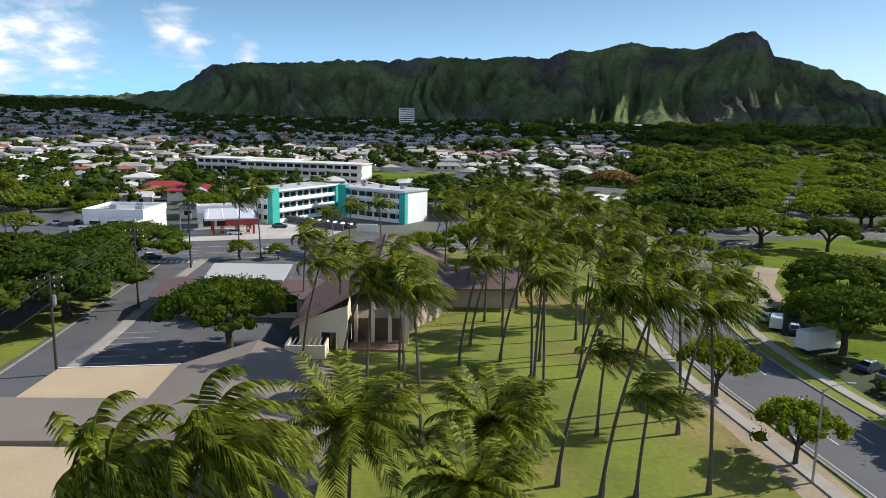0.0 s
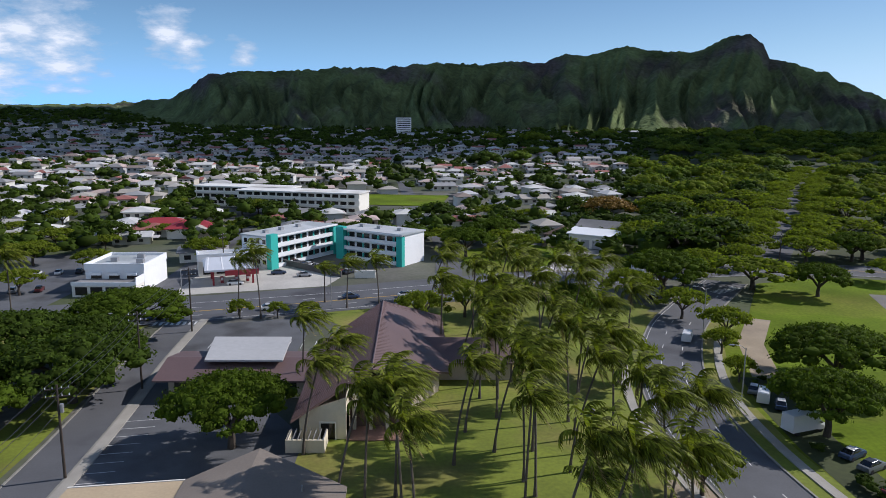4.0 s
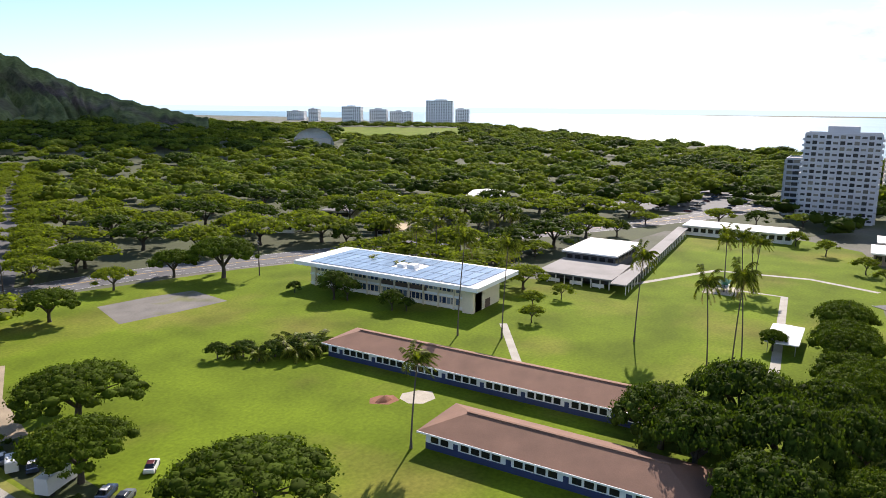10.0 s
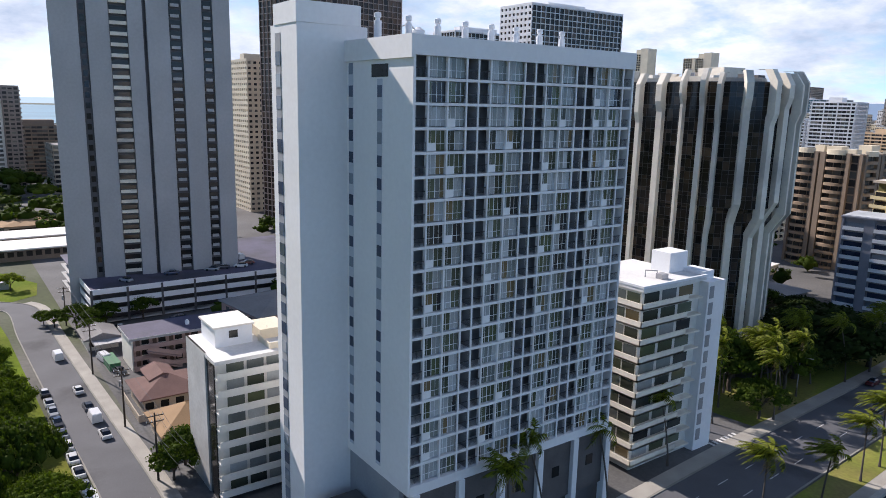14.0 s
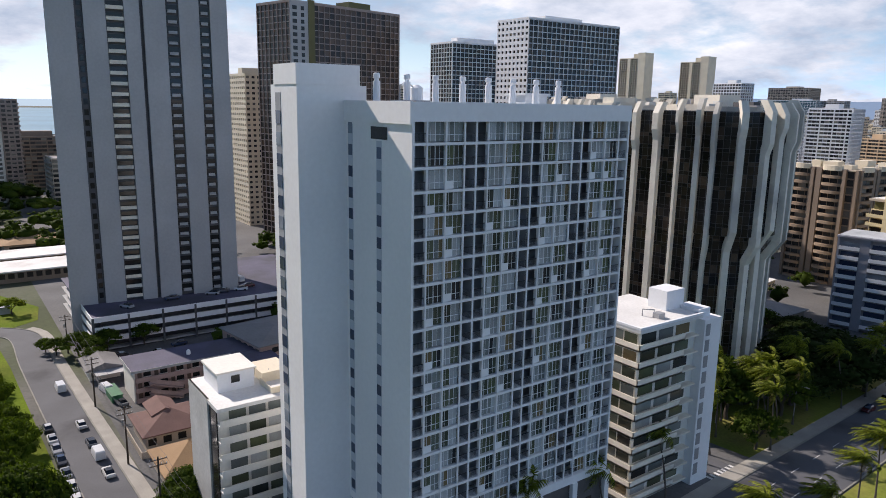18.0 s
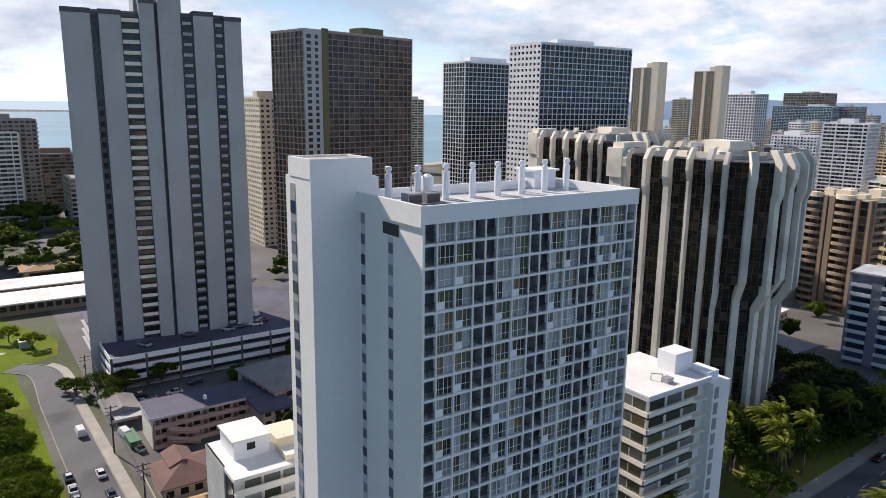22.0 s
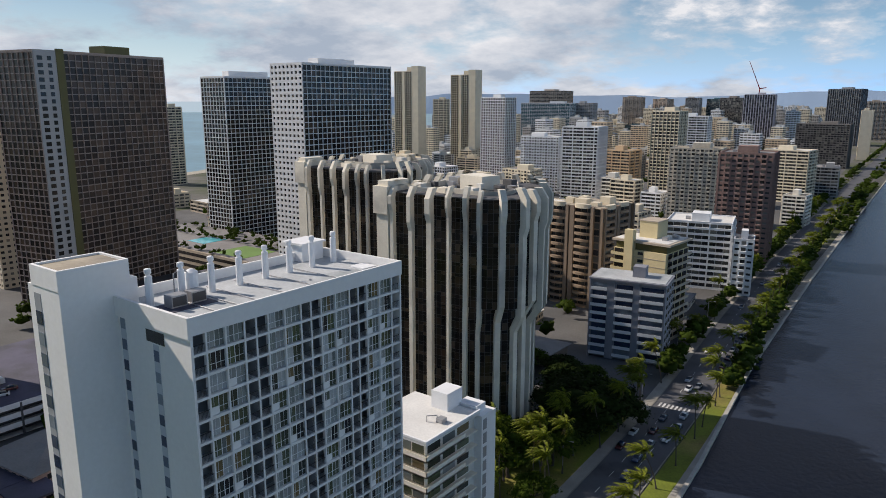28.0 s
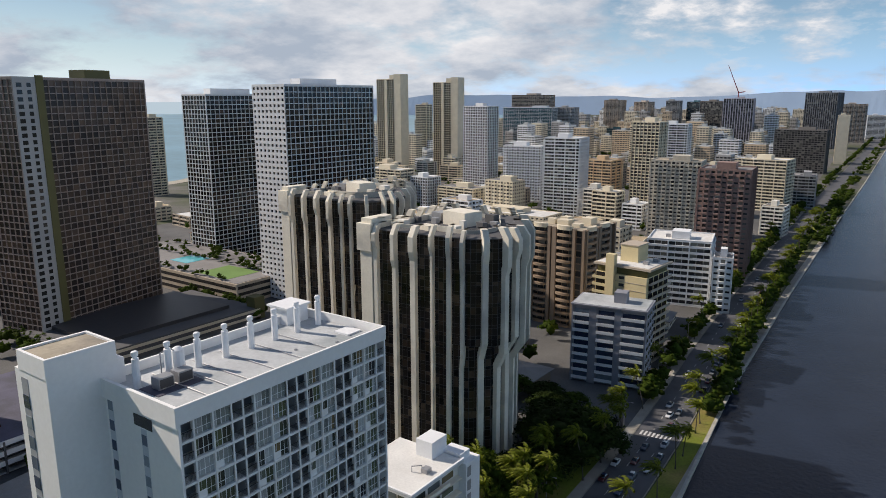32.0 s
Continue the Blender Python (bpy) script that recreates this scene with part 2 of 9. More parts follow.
# paving colour lowered to hold the shadow between the city blocks
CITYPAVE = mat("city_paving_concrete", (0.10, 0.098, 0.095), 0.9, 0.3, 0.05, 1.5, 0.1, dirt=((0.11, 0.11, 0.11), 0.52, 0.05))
# undergrowth, its colour darkened for the shade under the crowns
UNDER = mat("shade_dark_undergrowth", (0.040, 0.052, 0.014), 0.95, 0.35, 0.05, 1.0, 0.3)
CANAL = water("canal_water", (0.016, 0.024, 0.042), 0.2, 0.5, 0.6)
CANAL.node_tree.nodes["Principled BSDF"].inputs["Specular IOR Level"].default_value = 0.10
SEA = water("sea_water", (0.15, 0.29, 0.36), 0.35, 0.5, 0.05)
POOL = water("pool_water", (0.10, 0.42, 0.48), 0.05, 0.2, 0.8)
SLOPE = mat("mountain_slope", (0.098, 0.126, 0.052), 0.95, 0.55, 0.016, 0.14, 1.0, dirt=((0.088, 0.076, 0.070), 0.58, 0.08), spec=0.05)
for nd in SLOPE.node_tree.nodes:
    if nd.type == "BUMP":
        nd.inputs["Distance"].default_value = 5.0
CLOUD = mat("cloud", (0.85, 0.86, 0.88), 1.0, 0.03, 0.01, 0.1, 0)
# the hills' pale blue is aerial haze put into the surface colour
HAZE = mat("haze_blue_hills", (0.27, 0.37, 0.50), 1.0, 0.06, 0.002, 0.01, 0)
WHITE = mat("white_paint", (0.80, 0.81, 0.82), 0.6, 0.05, 0.12, 2, 0.05)
# greyer than the other whites, with darker patches
GREYWHITE = mat("patchy_grey_white_paint", (0.56, 0.555, 0.53), 0.75, 0.14, 0.2, 2, 0.05, dirt=((0.46, 0.45, 0.42), 0.6, 0.1))
HOUSEMAROON = mat("maroon_shingle", (0.165, 0.092, 0.078), 0.9, 0.16, 0.3, 5, 0.25)
OFFWHITE = mat("off_white_paint", (0.77, 0.74, 0.67), 0.7, 0.08, 0.15, 2, 0.05)
WALLBLUE = mat("pale_painted_concrete", (0.84, 0.835, 0.82), 0.65, 0.05, 0.07, 1.5, 0.05)
CREAM = mat("cream_paint", (0.72, 0.64, 0.49), 0.7, 0.08, 0.15, 2, 0.05)
CONCRETE = mat("grey_concrete", (0.41, 0.41, 0.41), 0.8, 0.1, 0.08, 1.5, 0.08)
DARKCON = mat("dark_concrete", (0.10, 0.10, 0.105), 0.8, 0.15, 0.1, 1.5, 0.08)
DECKGREY = mat("pale_roof_deck", (0.47, 0.49, 0.50), 0.8, 0.16, 0.15, 2, 0.05, dirt=((0.33, 0.36, 0.37), 0.56, 0.06))
STRIP = mat("grey_wall_strip", (0.52, 0.55, 0.60), 0.8, 0.06, 0.2, 2, 0.03)
TANBAND = mat("tan_balcony_band", (0.60, 0.47, 0.33), 0.8, 0.08, 0.2, 2, 0.05)
BALCBROWN = mat("brown_balcony", (0.30, 0.22, 0.155), 0.8, 0.12, 0.2, 2, 0.05)
TANTOWER = mat("tan_orange_concrete", (0.58, 0.42, 0.27), 0.8, 0.08, 0.2, 2, 0.05)
BRONZEGREY = mat("grey_brown_concrete", (0.20, 0.185, 0.17), 0.8, 0.1, 0.1, 1.5, 0.05)
RIB = mat("ribbed_white_concrete", (0.80, 0.74, 0.62), 0.7, 0.1, 0.12, 1.5, 0.05, dirt=((0.45, 0.42, 0.37), 0.63, 0.08))
TANDECK = mat("tan_roof_deck", (0.42, 0.36, 0.27), 0.9, 0.2, 0.2, 2, 0.1, dirt=((0.25, 0.22, 0.18), 0.55, 0.08))
PODDECK = mat("violet_grey_deck", (0.085, 0.08, 0.125), 0.8, 0.2, 0.15, 2, 0.05, dirt=((0.06, 0.06, 0.08), 0.55, 0.08))
GLASS = mat("tinted_glass", (0.022, 0.021, 0.020), 0.08, 0.2, 0.2, 2, 0, island=0.5, spec=0.35)
BRONZE = mat("bronze_glass", (0.028, 0.02, 0.015), 0.10, 0.3, 0.15, 2, 0, island=1.0, spec=0.3,
             ramp=[(0.012, 0.010, 0.009), (0.030, 0.022, 0.016), (0.016, 0.013, 0.011), (0.055, 0.038, 0.026), (0.010, 0.009, 0.009), (0.022, 0.018, 0.016), (0.085, 0.062, 0.045), (0.014, 0.012, 0.011), (0.035, 0.026, 0.018), (0.018, 0.014, 0.012)])
PANES = mat("curtained_panes", (0.1, 0.1, 0.1), 0.15, 0.1, 0.5, 4, 0, spec=0.4,
            ramp=[(0.05, 0.055, 0.04), (0.11, 0.13, 0.07), (0.40, 0.42, 0.42), (0.15, 0.165, 0.13), (0.30, 0.32, 0.31), (0.09, 0.10, 0.06), (0.18, 0.20, 0.19), (0.50, 0.52, 0.52), (0.035, 0.035, 0.036), (0.24, 0.265, 0.25), (0.07, 0.08, 0.055), (0.33, 0.34, 0.33), (0.12, 0.135, 0.09), (0.05, 0.056, 0.05), (0.20, 0.15, 0.08), (0.16, 0.175, 0.17)])
BLUEPANE = mat("blue_grey_panes", (0.1, 0.1, 0.1), 0.15, 0.1, 0.5, 4, 0, spec=0.4, ramp=[(0.03, 0.045, 0.09), (0.05, 0.07, 0.12), (0.10, 0.13, 0.19), (0.035, 0.05, 0.10), (0.22, 0.26, 0.31)])
FARPANES = mat("dark_panes", (0.1, 0.1, 0.1), 0.25, 0.1, 0.2, 2, 0, island=1.0, spec=0.3,
               ramp=[(0.03, 0.032, 0.034), (0.07, 0.07, 0.07), (0.035, 0.035, 0.038), (0.14, 0.135, 0.125), (0.05, 0.05, 0.05), (0.24, 0.23, 0.20), (0.045, 0.045, 0.05), (0.10, 0.10, 0.095)])
BROWNPANE = mat("brown_tinted_panes", (0.1, 0.1, 0.1), 0.2, 0.1, 0.2, 2, 0, island=1.0, spec=0.3, ramp=[(0.05, 0.035, 0.03), (0.10, 0.066, 0.05), (0.035, 0.026, 0.024), (0.13, 0.085, 0.062), (0.06, 0.042, 0.034), (0.045, 0.034, 0.03), (0.085, 0.055, 0.042)])
TEALGLASS = mat("teal_glass", (0.04, 0.10, 0.12), 0.12, 0.2, 0.1, 1, 0, island=0.3, spec=0.8)
# grey that puts the balconies' shade into the colour of their inner walls
RECESS = mat("painted_lanai_shade", (0.31, 0.325, 0.345), 0.8, 0.1, 0.3, 3, 0)
METAL = mat("painted_metal", (0.35, 0.35, 0.36), 0.45, 0.1, 0.5, 8, 0.05, metal=0.4)
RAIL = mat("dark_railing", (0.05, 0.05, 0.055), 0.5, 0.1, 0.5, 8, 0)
ROOFWHITE = mat("white_roof_coating", (0.72, 0.71, 0.68), 0.75, 0.12, 0.12, 2, 0.05, dirt=((0.52, 0.50, 0.46), 0.62, 0.08))
ROOFGREY = mat("grey_roof_felt", (0.24, 0.23, 0.225), 0.85, 0.15, 0.1, 2, 0.1, dirt=((0.16, 0.155, 0.15), 0.6, 0.08))
SHINGLE_G = mat("grey_shingle", (0.20, 0.170, 0.142), 0.9, 0.12, 0.15, 4, 0.25)
TAN_ROOF = mat("tan_roof_felt", (0.43, 0.335, 0.215), 0.9, 0.12, 0.12, 3, 0.1)
MAROON = mat("maroon_metal_roof", (0.135, 0.088, 0.085), 0.55, 0.14, 0.12, 3, 0.05, spread=0.08)
SHINGLE_R = mat("red_brown_shingle", (0.23, 0.125, 0.085), 0.9, 0.16, 0.2, 5, 0.3, spread=0.12)
BROWNROOF = mat("brown_roof", (0.13, 0.085, 0.065), 0.9, 0.15, 0.2, 4, 0.2)
OCHRE = mat("ochre_roof", (0.33, 0.21, 0.11), 0.9, 0.12, 0.2, 4, 0.2)
RED = mat("red_roof", (0.30, 0.03, 0.04), 0.7, 0.12, 0.2, 4, 0.1)
TEAL = mat("teal_paint", (0.03, 0.42, 0.36), 0.7, 0.08, 0.3, 4, 0.05)
NAVY = mat("navy_paint", (0.03, 0.045, 0.12), 0.7, 0.1, 0.3, 4, 0.05)
PINK = mat("pink_stucco", (0.40, 0.28, 0.25), 0.85, 0.12, 0.3, 4, 0.1)
BEIGE = mat("beige_stucco", (0.46, 0.39, 0.31), 0.85, 0.1, 0.3, 4, 0.1)
BROWNCON = mat("brown_concrete", (0.235, 0.18, 0.135), 0.8, 0.12, 0.15, 2, 0.1)
SLATE = mat("slate_blue_paint", (0.26, 0.265, 0.30), 0.7, 0.08, 0.2, 2, 0.05)
WARMYEL = mat("pale_yellow_paint", (0.68, 0.57, 0.33), 0.7, 0.08, 0.15, 2, 0.05)
OLIVE = mat("olive_panel", (0.12, 0.11, 0.035), 0.6, 0.1, 0.2, 2, 0)
WOOD = mat("pole_wood", (0.055, 0.042, 0.032), 0.9, 0.2, 0.6, 9, 0.2)
BRICKSCREEN = mat("breeze_block", (0.115, 0.105, 0.10), 0.9, 0.2, 0.4, 6, 0.3)
# pale blue base paints the sky's reflection onto the panels
SOLAR = mat("sky_pale_solar_cells", (0.22, 0.30, 0.40), 0.2, 0.15, 0.2, 2, 0, spread=0.15, spec=0.9)
BARK = mat("bark", (0.07, 0.055, 0.042), 0.95, 0.25, 0.8, 8, 0.4)
PALMBARK = mat("palm_bark", (0.10, 0.082, 0.066), 0.95, 0.2, 0.8, 8, 0.3)
LEAF = mat("monkeypod_leaves", (0.058, 0.090, 0.008), 0.8, 0.3, 0.22, 2.5, 0, island=0.34, trans=0.3, spec=0.06)
LEAF_W = mat("park_tree_leaves", (0.150, 0.188, 0.020), 0.8, 0.4, 0.05, 2.5, 0, island=0.28, trans=0.5, spec=0.06)
LEAF_P = mat("park_crown_leaves", (0.120, 0.165, 0.024), 0.8, 0.35, 0.05, 2.5, 0, island=0.28, trans=0.5, spec=0.06)
LEAF_D = mat("dark_leaves", (0.046, 0.074, 0.009), 0.75, 0.3, 0.22, 2.5, 0, island=0.4, trans=0.35, spec=0.08)
# leaf colour taken near black for the ribbed tower's shadow on the banyans
LEAF_B = mat("shade_dark_banyan_leaves", (0.022, 0.036, 0.008), 0.8, 0.3, 0.22, 2.5, 0, island=0.35, trans=0.06, spec=0.05)
LEAF_O = mat("orange_blossom_leaves", (0.20, 0.115, 0.02), 0.65, 0.3, 0.25, 3, 0, island=0.4, trans=0.2, spec=0.2)
FROND = mat("palm_fronds", (0.122, 0.143, 0.014), 0.55, 0.2, 0.5, 4, 0, island=0.75, trans=0.25, spec=0.1)
FROND_DRY = mat("dry_fronds", (0.24, 0.18, 0.09), 0.8, 0.2, 0.5, 4, 0, island=0.3, trans=0.2, spec=0.2)
HOUSEWALL = mat("house_walls", (0.5, 0.5, 0.5), 0.8, 0.08, 0.3, 3, 0.05, ramp=[(0.62, 0.62, 0.6), (0.5, 0.47, 0.4), (0.58, 0.55, 0.47), (0.42, 0.43, 0.44), (0.48, 0.4, 0.33), (0.64, 0.63, 0.6)])
ROOF_RAMP = [(0.50, 0.50, 0.49), (0.28, 0.28, 0.28), (0.38, 0.36, 0.33), (0.24, 0.19, 0.16), (0.56, 0.55, 0.52), (0.20, 0.20, 0.20), (0.42, 0.41, 0.40), (0.29, 0.11, 0.09), (0.36, 0.33, 0.29), (0.46, 0.36, 0.32)]
HOUSEROOF = mat("house_roofs", (0.4, 0.4, 0.4), 0.8, 0.1, 0.3, 3, 0.1, ramp=ROOF_RAMP)
FARROOF = mat("far_roofs", (0.4, 0.4, 0.4), 0.85, 0.1, 0.1, 2, 0, island=1.0, ramp=ROOF_RAMP)
FARWALL = mat("far_walls", (0.4, 0.4, 0.4), 0.85, 0.1, 0.1, 2, 0, island=1.0, ramp=[(0.6, 0.6, 0.58), (0.5, 0.46, 0.4), (0.4, 0.4, 0.42), (0.62, 0.6, 0.56)])
CARPAINT = mat("car_paint", (0.5, 0.5, 0.5), 0.25, 0.03, 0.5, 5, 0, spec=0.6, ramp=[(0.62, 0.63, 0.64), (0.02, 0.022, 0.03), (0.32, 0.33, 0.35), (0.66, 0.66, 0.65), (0.05, 0.06, 0.08), (0.14, 0.15, 0.16), (0.60, 0.60, 0.60), (0.10, 0.02, 0.02), (0.03, 0.05, 0.10)])
VANWHITE = mat("white_vehicle_paint", (0.68, 0.69, 0.70), 0.3, 0.04, 0.5, 5, 0, spec=0.6)
TYRE = mat("tyre", (0.015, 0.015, 0.015), 0.9, 0.1, 1, 8, 0)
CARGLASS = mat("car_glass", (0.015, 0.017, 0.02), 0.05, 0.1, 1, 8, 0, spec=0.8)
GREENBIN = mat("green_paint", (0.03, 0.16, 0.07), 0.6, 0.12, 0.5, 5, 0.05)
COURT = mat("court_green", (0.15, 0.26, 0.07), 0.9, 0.08, 0.1, 2, 0)
ORANGE = mat("orange_fabric", (0.5, 0.2, 0.04), 0.9, 0.1, 0.5, 5, 0)

# ---- mesh tools ----
class Shape:
    """Gathers faces for one mesh."""

    def __init__(self):
        self.v, self.f = [], []

    def face(self, *pts):
        n = len(self.v)
        self.v += [tuple(p) for p in pts]
        self.f.append(tuple(range(n, n + len(pts))))
        return self

    def box(self, x0, y0, z0, x1, y1, z1, m=None):
        n = len(self.v)
        pts = [(x, y, z) for z in (z0, z1) for x, y in ((x0, y0), (x1, y0), (x1, y1), (x0, y1))]
        if m is not None:
            pts = [tuple(m @ Vector(p)) for p in pts]
        self.v += pts
        for q in ((0, 3, 2, 1), (4, 5, 6, 7), (0, 1, 5, 4), (1, 2, 6, 5), (2, 3, 7, 6), (3, 0, 4, 7)):
            self.f.append(tuple(n + i for i in q))
        return self

    def prism(self, poly, z0, z1, z0s=None):
        """An upright prism on a counter-clockwise outline."""
        n, k = len(self.v), len(poly)
        self.v += [(x, y, z0) for x, y in poly] + [(x, y, z1) for x, y in poly]
        self.f.append(tuple(n + i for i in reversed(range(k))))
        self.f.append(tuple(n + k + i for i in range(k)))
        for i in range(k):
            j = (i + 1) % k
            self.f.append((n + i, n + j, n + k + j, n + k + i))
        return self

    def tube(self, pts, radii, sides=6):
        """A tapered tube through points."""
        rings = []
        for i, p in enumerate(pts):
            p = Vector(p)
            d = (Vector(pts[min(i + 1, len(pts) - 1)]) - Vector(pts[max(i - 1, 0)])).normalized()
            a = d.cross(Vector((0.31, 0.95, 0.02)))
            a = a.normalized() if a.length > 1e-4 else Vector((1, 0, 0))
            b = d.cross(a)
            n = len(self.v)
            self.v += [tuple(p + radii[i] * (math.cos(6.28318 * k / sides) * a + math.sin(6.28318 * k / sides) * b)) for k in range(sides)]
            rings.append(n)
        for r0, r1 in zip(rings, rings[1:]):
            for k in range(sides):
                self.f.append((r0 + k, r0 + (k + 1) % sides, r1 + (k + 1) % sides, r1 + k))
        self.f.append(tuple(rings[-1] + k for k in range(sides)))
        self.f.append(tuple(rings[0] + k for k in reversed(range(sides))))
        return self

    def mesh(self, name, material):
        me = bpy.data.meshes.new(name)
        me.from_pydata(self.v, [], self.f)
        me.materials.append(material)
        return me


def part(name, shape, material, parent=None, label="", at=None):
    """One mesh object under a thing or a part."""
    ob = new(name, shape.mesh(name, material) if isinstance(shape, Shape) else shape)
    ob.parent = parent
    if at is not None:
        ob.matrix_basis = at
    if label:
        ob["label"] = label
    return ob


def thing(name, label, category, group="", at=None, kind=""):
    ob = new(name)
    ob.empty_display_size = 0.5
    if at is not None:
        ob.matrix_basis = at
    return tagged(ob, label, category, group, kind)


def structure(name, shape, material, label="", category=""):
    ob = new(name, shape.mesh(name, material))
    return tagged(ob, label, category, kind="structure")


def place(x, y, z=0, turn=0, s=1.0, sz=None):
    return pose(x, y, z, 0, 0, turn) @ Matrix.Diagonal((s, s, sz or s, 1))


def ribbon(pts, width, z, off=0.0, thick=0.0):
    """A road-like band along a line; off shifts it to the right of travel."""
    s = Shape()
    P = [Vector((*p[:2], 0)) for p in pts]
    L = []
    for i, p in enumerate(P):
        d = (P[min(i + 1, len(P) - 1)] - P[max(i - 1, 0)]).normalized()
        n = Vector((d.y, -d.x, 0))
        L.append((p + n * (off - width / 2), p + n * (off + width / 2)))
    for (a, b), (c, d) in zip(L, L[1:]):
        if thick:
            q = [a, b, d, c]
            n = len(s.v)
            s.v += [(v.x, v.y, z - thick) for v in q] + [(v.x, v.y, z) for v in q]
            s.f += [(n + 4, n + 5, n + 6, n + 7), (n, n + 1, n + 5, n + 4), (n + 2, n + 3, n + 7, n + 6), (n + 1, n + 2, n + 6, n + 5), (n + 3, n, n + 4, n + 7)]
        else:
            s.face((a.x, a.y, z), (b.x, b.y, z), (d.x, d.y, z), (c.x, c.y, z))
    return s


def smooth(pts, steps=6):
    """A Catmull-Rom line through points."""
    out = []
    P = [Vector((*p, 0)) for p in pts]
    for i in range(len(P) - 1):
        a, b, c, d = P[max(i - 1, 0)], P[i], P[i + 1], P[min(i + 2, len(P) - 1)]
        for k in range(steps):
            t = k / steps
            q = 0.5 * (2 * b + (c - a) * t + (2 * a - 5 * b + 4 * c - d) * t * t + (3 * b - a - 3 * c + d) * t ** 3)
            out.append((q.x, q.y))
    return out + [(P[-1].x, P[-1].y)]


def sheet(poly, z):
    return Shape().face(*[(x, y, z) for x, y in poly])


def inside(x, y, poly):
    hit = False
    for (x0, y0), (x1, y1) in zip(poly, poly[1:] + poly[:1]):
        if (y0 > y) != (y1 > y) and x < (x1 - x0) * (y - y0) / (y1 - y0) + x0:
            hit = not hit
    return hit


def near_line(x, y, pts, reach):
    for (x0, y0), (x1, y1) in zip(pts, pts[1:]):
        L = (x1 - x0) ** 2 + (y1 - y0) ** 2
        t = max(0, min(1, ((x - x0) * (x1 - x0) + (y - y0) * (y1 - y0)) / L))
        if (x - x0 - t * (x1 - x0)) ** 2 + (y - y0 - t * (y1 - y0)) ** 2 < reach * reach:
            return True
    return False


def clamp01(v):
    return max(0.0, min(1.0, v))


def ease(a, b, v):
    t = clamp01((v - a) / (b - a))
    return t * t * (3 - 2 * t)


# ---- ground, water, roads ----
def terrain(x, y):
    """The town's ground rises gently towards the crater."""
    r, az = math.hypot(x, y), math.degrees(math.atan2(x, y))
    side = ease(-75, -45, az) * (1 - ease(30, 46, az))
    return side * (26 * ease(520, 1150, r) + (38 * ease(900, 2000, r) if az < -18 else 0) * (1 - ease(-25, -16, az)))


g = Shape()
g.face((-9000, -9000, 0), (9000, -9000, 0), (9000, 9000, 0), (-9000, 9000, 0))
ground = structure("ground", g, GROUND, "flat town ground of soil, paving and thin grass", "ground")

SHORE = [(2350, 1900), (1950, 1450), (1900, 1000), (1500, 600), (1150, 250), (860, 0), (800, -150), (745, -330), (800, -560), (1000, -900), (1250, -1500), (1500, -2500), (2300, -4900)]
structure("sea", sheet([(4950, 4950)] + [(1900, 4950)] + SHORE + [(4950, -4900)], 0.35), SEA, "bright blue open sea", "sea")
structure("beach", ribbon(SHORE[4:12], 26, 0.38, -10), SAND, "strip of pale sand along the sea", "beach")

CANAL_EDGE = [(40, -62), (47.0, -176), (54, -251), (62.5, -410), (73, -656), (86, -1000), (112, -1600), (150, -2400)]
CANAL_FAR = [(x - 78, y) for x, y in CANAL_EDGE]
structure("canal", sheet(CANAL_EDGE + CANAL_FAR[::-1], 0.03), CANAL, "wide dark still canal water", "canal")
structure("canal_wall", ribbon(CANAL_EDGE, 1.0, 0.75, -0.5, 0.75), KERB, "low stone wall along the canal", "wall")

R_CURVE = smooth([(56, -70), (50, -20), (46, 25), (43, 60), (40.2, 92), (42.8, 119), (52.6, 147), (64, 167), (84, 196)])
R_ALA = smooth([(57, -75), (60, -120), (63.2, -188), (66.5, -232), (74.5, -316), (85, -464), (99, -700), (114, -1000), (140, -1600), (178, -2400)])
R_KAP = smooth([(-420, 60), (-200, 118), (-92, 152), (-40, 168), (10, 186), (62, 206), (124, 213), (186, 189), (246, 156), (334, 103), (430, 57), (560, 20)])
R_SIDE = smooth([(-48, 40), (-49, 75), (-50.5, 100), (-53.5, 130), (-55, 156)])
R_SCHOOL = smooth([(56, -21), (80, -20.3), (110, -20), (140, -19), (170, -18), (205, -17), (232, -16.5), (242, -9)])
R_X1 = smooth([(60, -117), (90, -118), (140, -117), (200, -112), (260, -108)])
R_X2 = smooth([(67, -214), (90, -213), (130, -212), (200, -208), (300, -200)])
R_AVE = smooth([(100, 205), (152, 295), (215, 411), (262, 490), (330, 600)])
R_FAR1 = smooth([(-70, 168), (-72, 230), (-80, 330), (-95, 480)])
R_FAR2 = smooth([(5, 186), (6, 240), (2, 300), (-12, 420), (-25, 600)])
ROADS = [("road_curve", R_CURVE, 11.4), ("road_canal", R_ALA, 13.5), ("road_avenue", R_KAP, 17), ("road_side", R_SIDE, 6.6), ("road_school", R_SCHOOL, 7.6),
         ("road_cross_a", R_X1, 8), ("road_cross_b", R_X2, 8), ("road_park", R_AVE, 9), ("road_town_a", R_FAR1, 8), ("road_town_b", R_FAR2, 8)]
structure("road_widening", ribbon([q for q in R_KAP if -130 < q[0] < 44], 25, 0.05, -2.8), ASPHALT, "wide asphalt junction of the avenue", "road")
for i, (nm, line, w) in enumerate(ROADS):
    structure(nm, ribbon(line, w, 0.06 + 0.004 * i), ASPHALT, "worn grey asphalt road", "road")
    for s in (-1, 1):
        if nm in ("road_curve", "road_canal", "road_school", "road_side"):
            structure("kerb", ribbon(line, 0.3, 0.2, s * (w / 2 + 0.15), 0.2), KERB_D, "grey concrete kerb", "kerb")

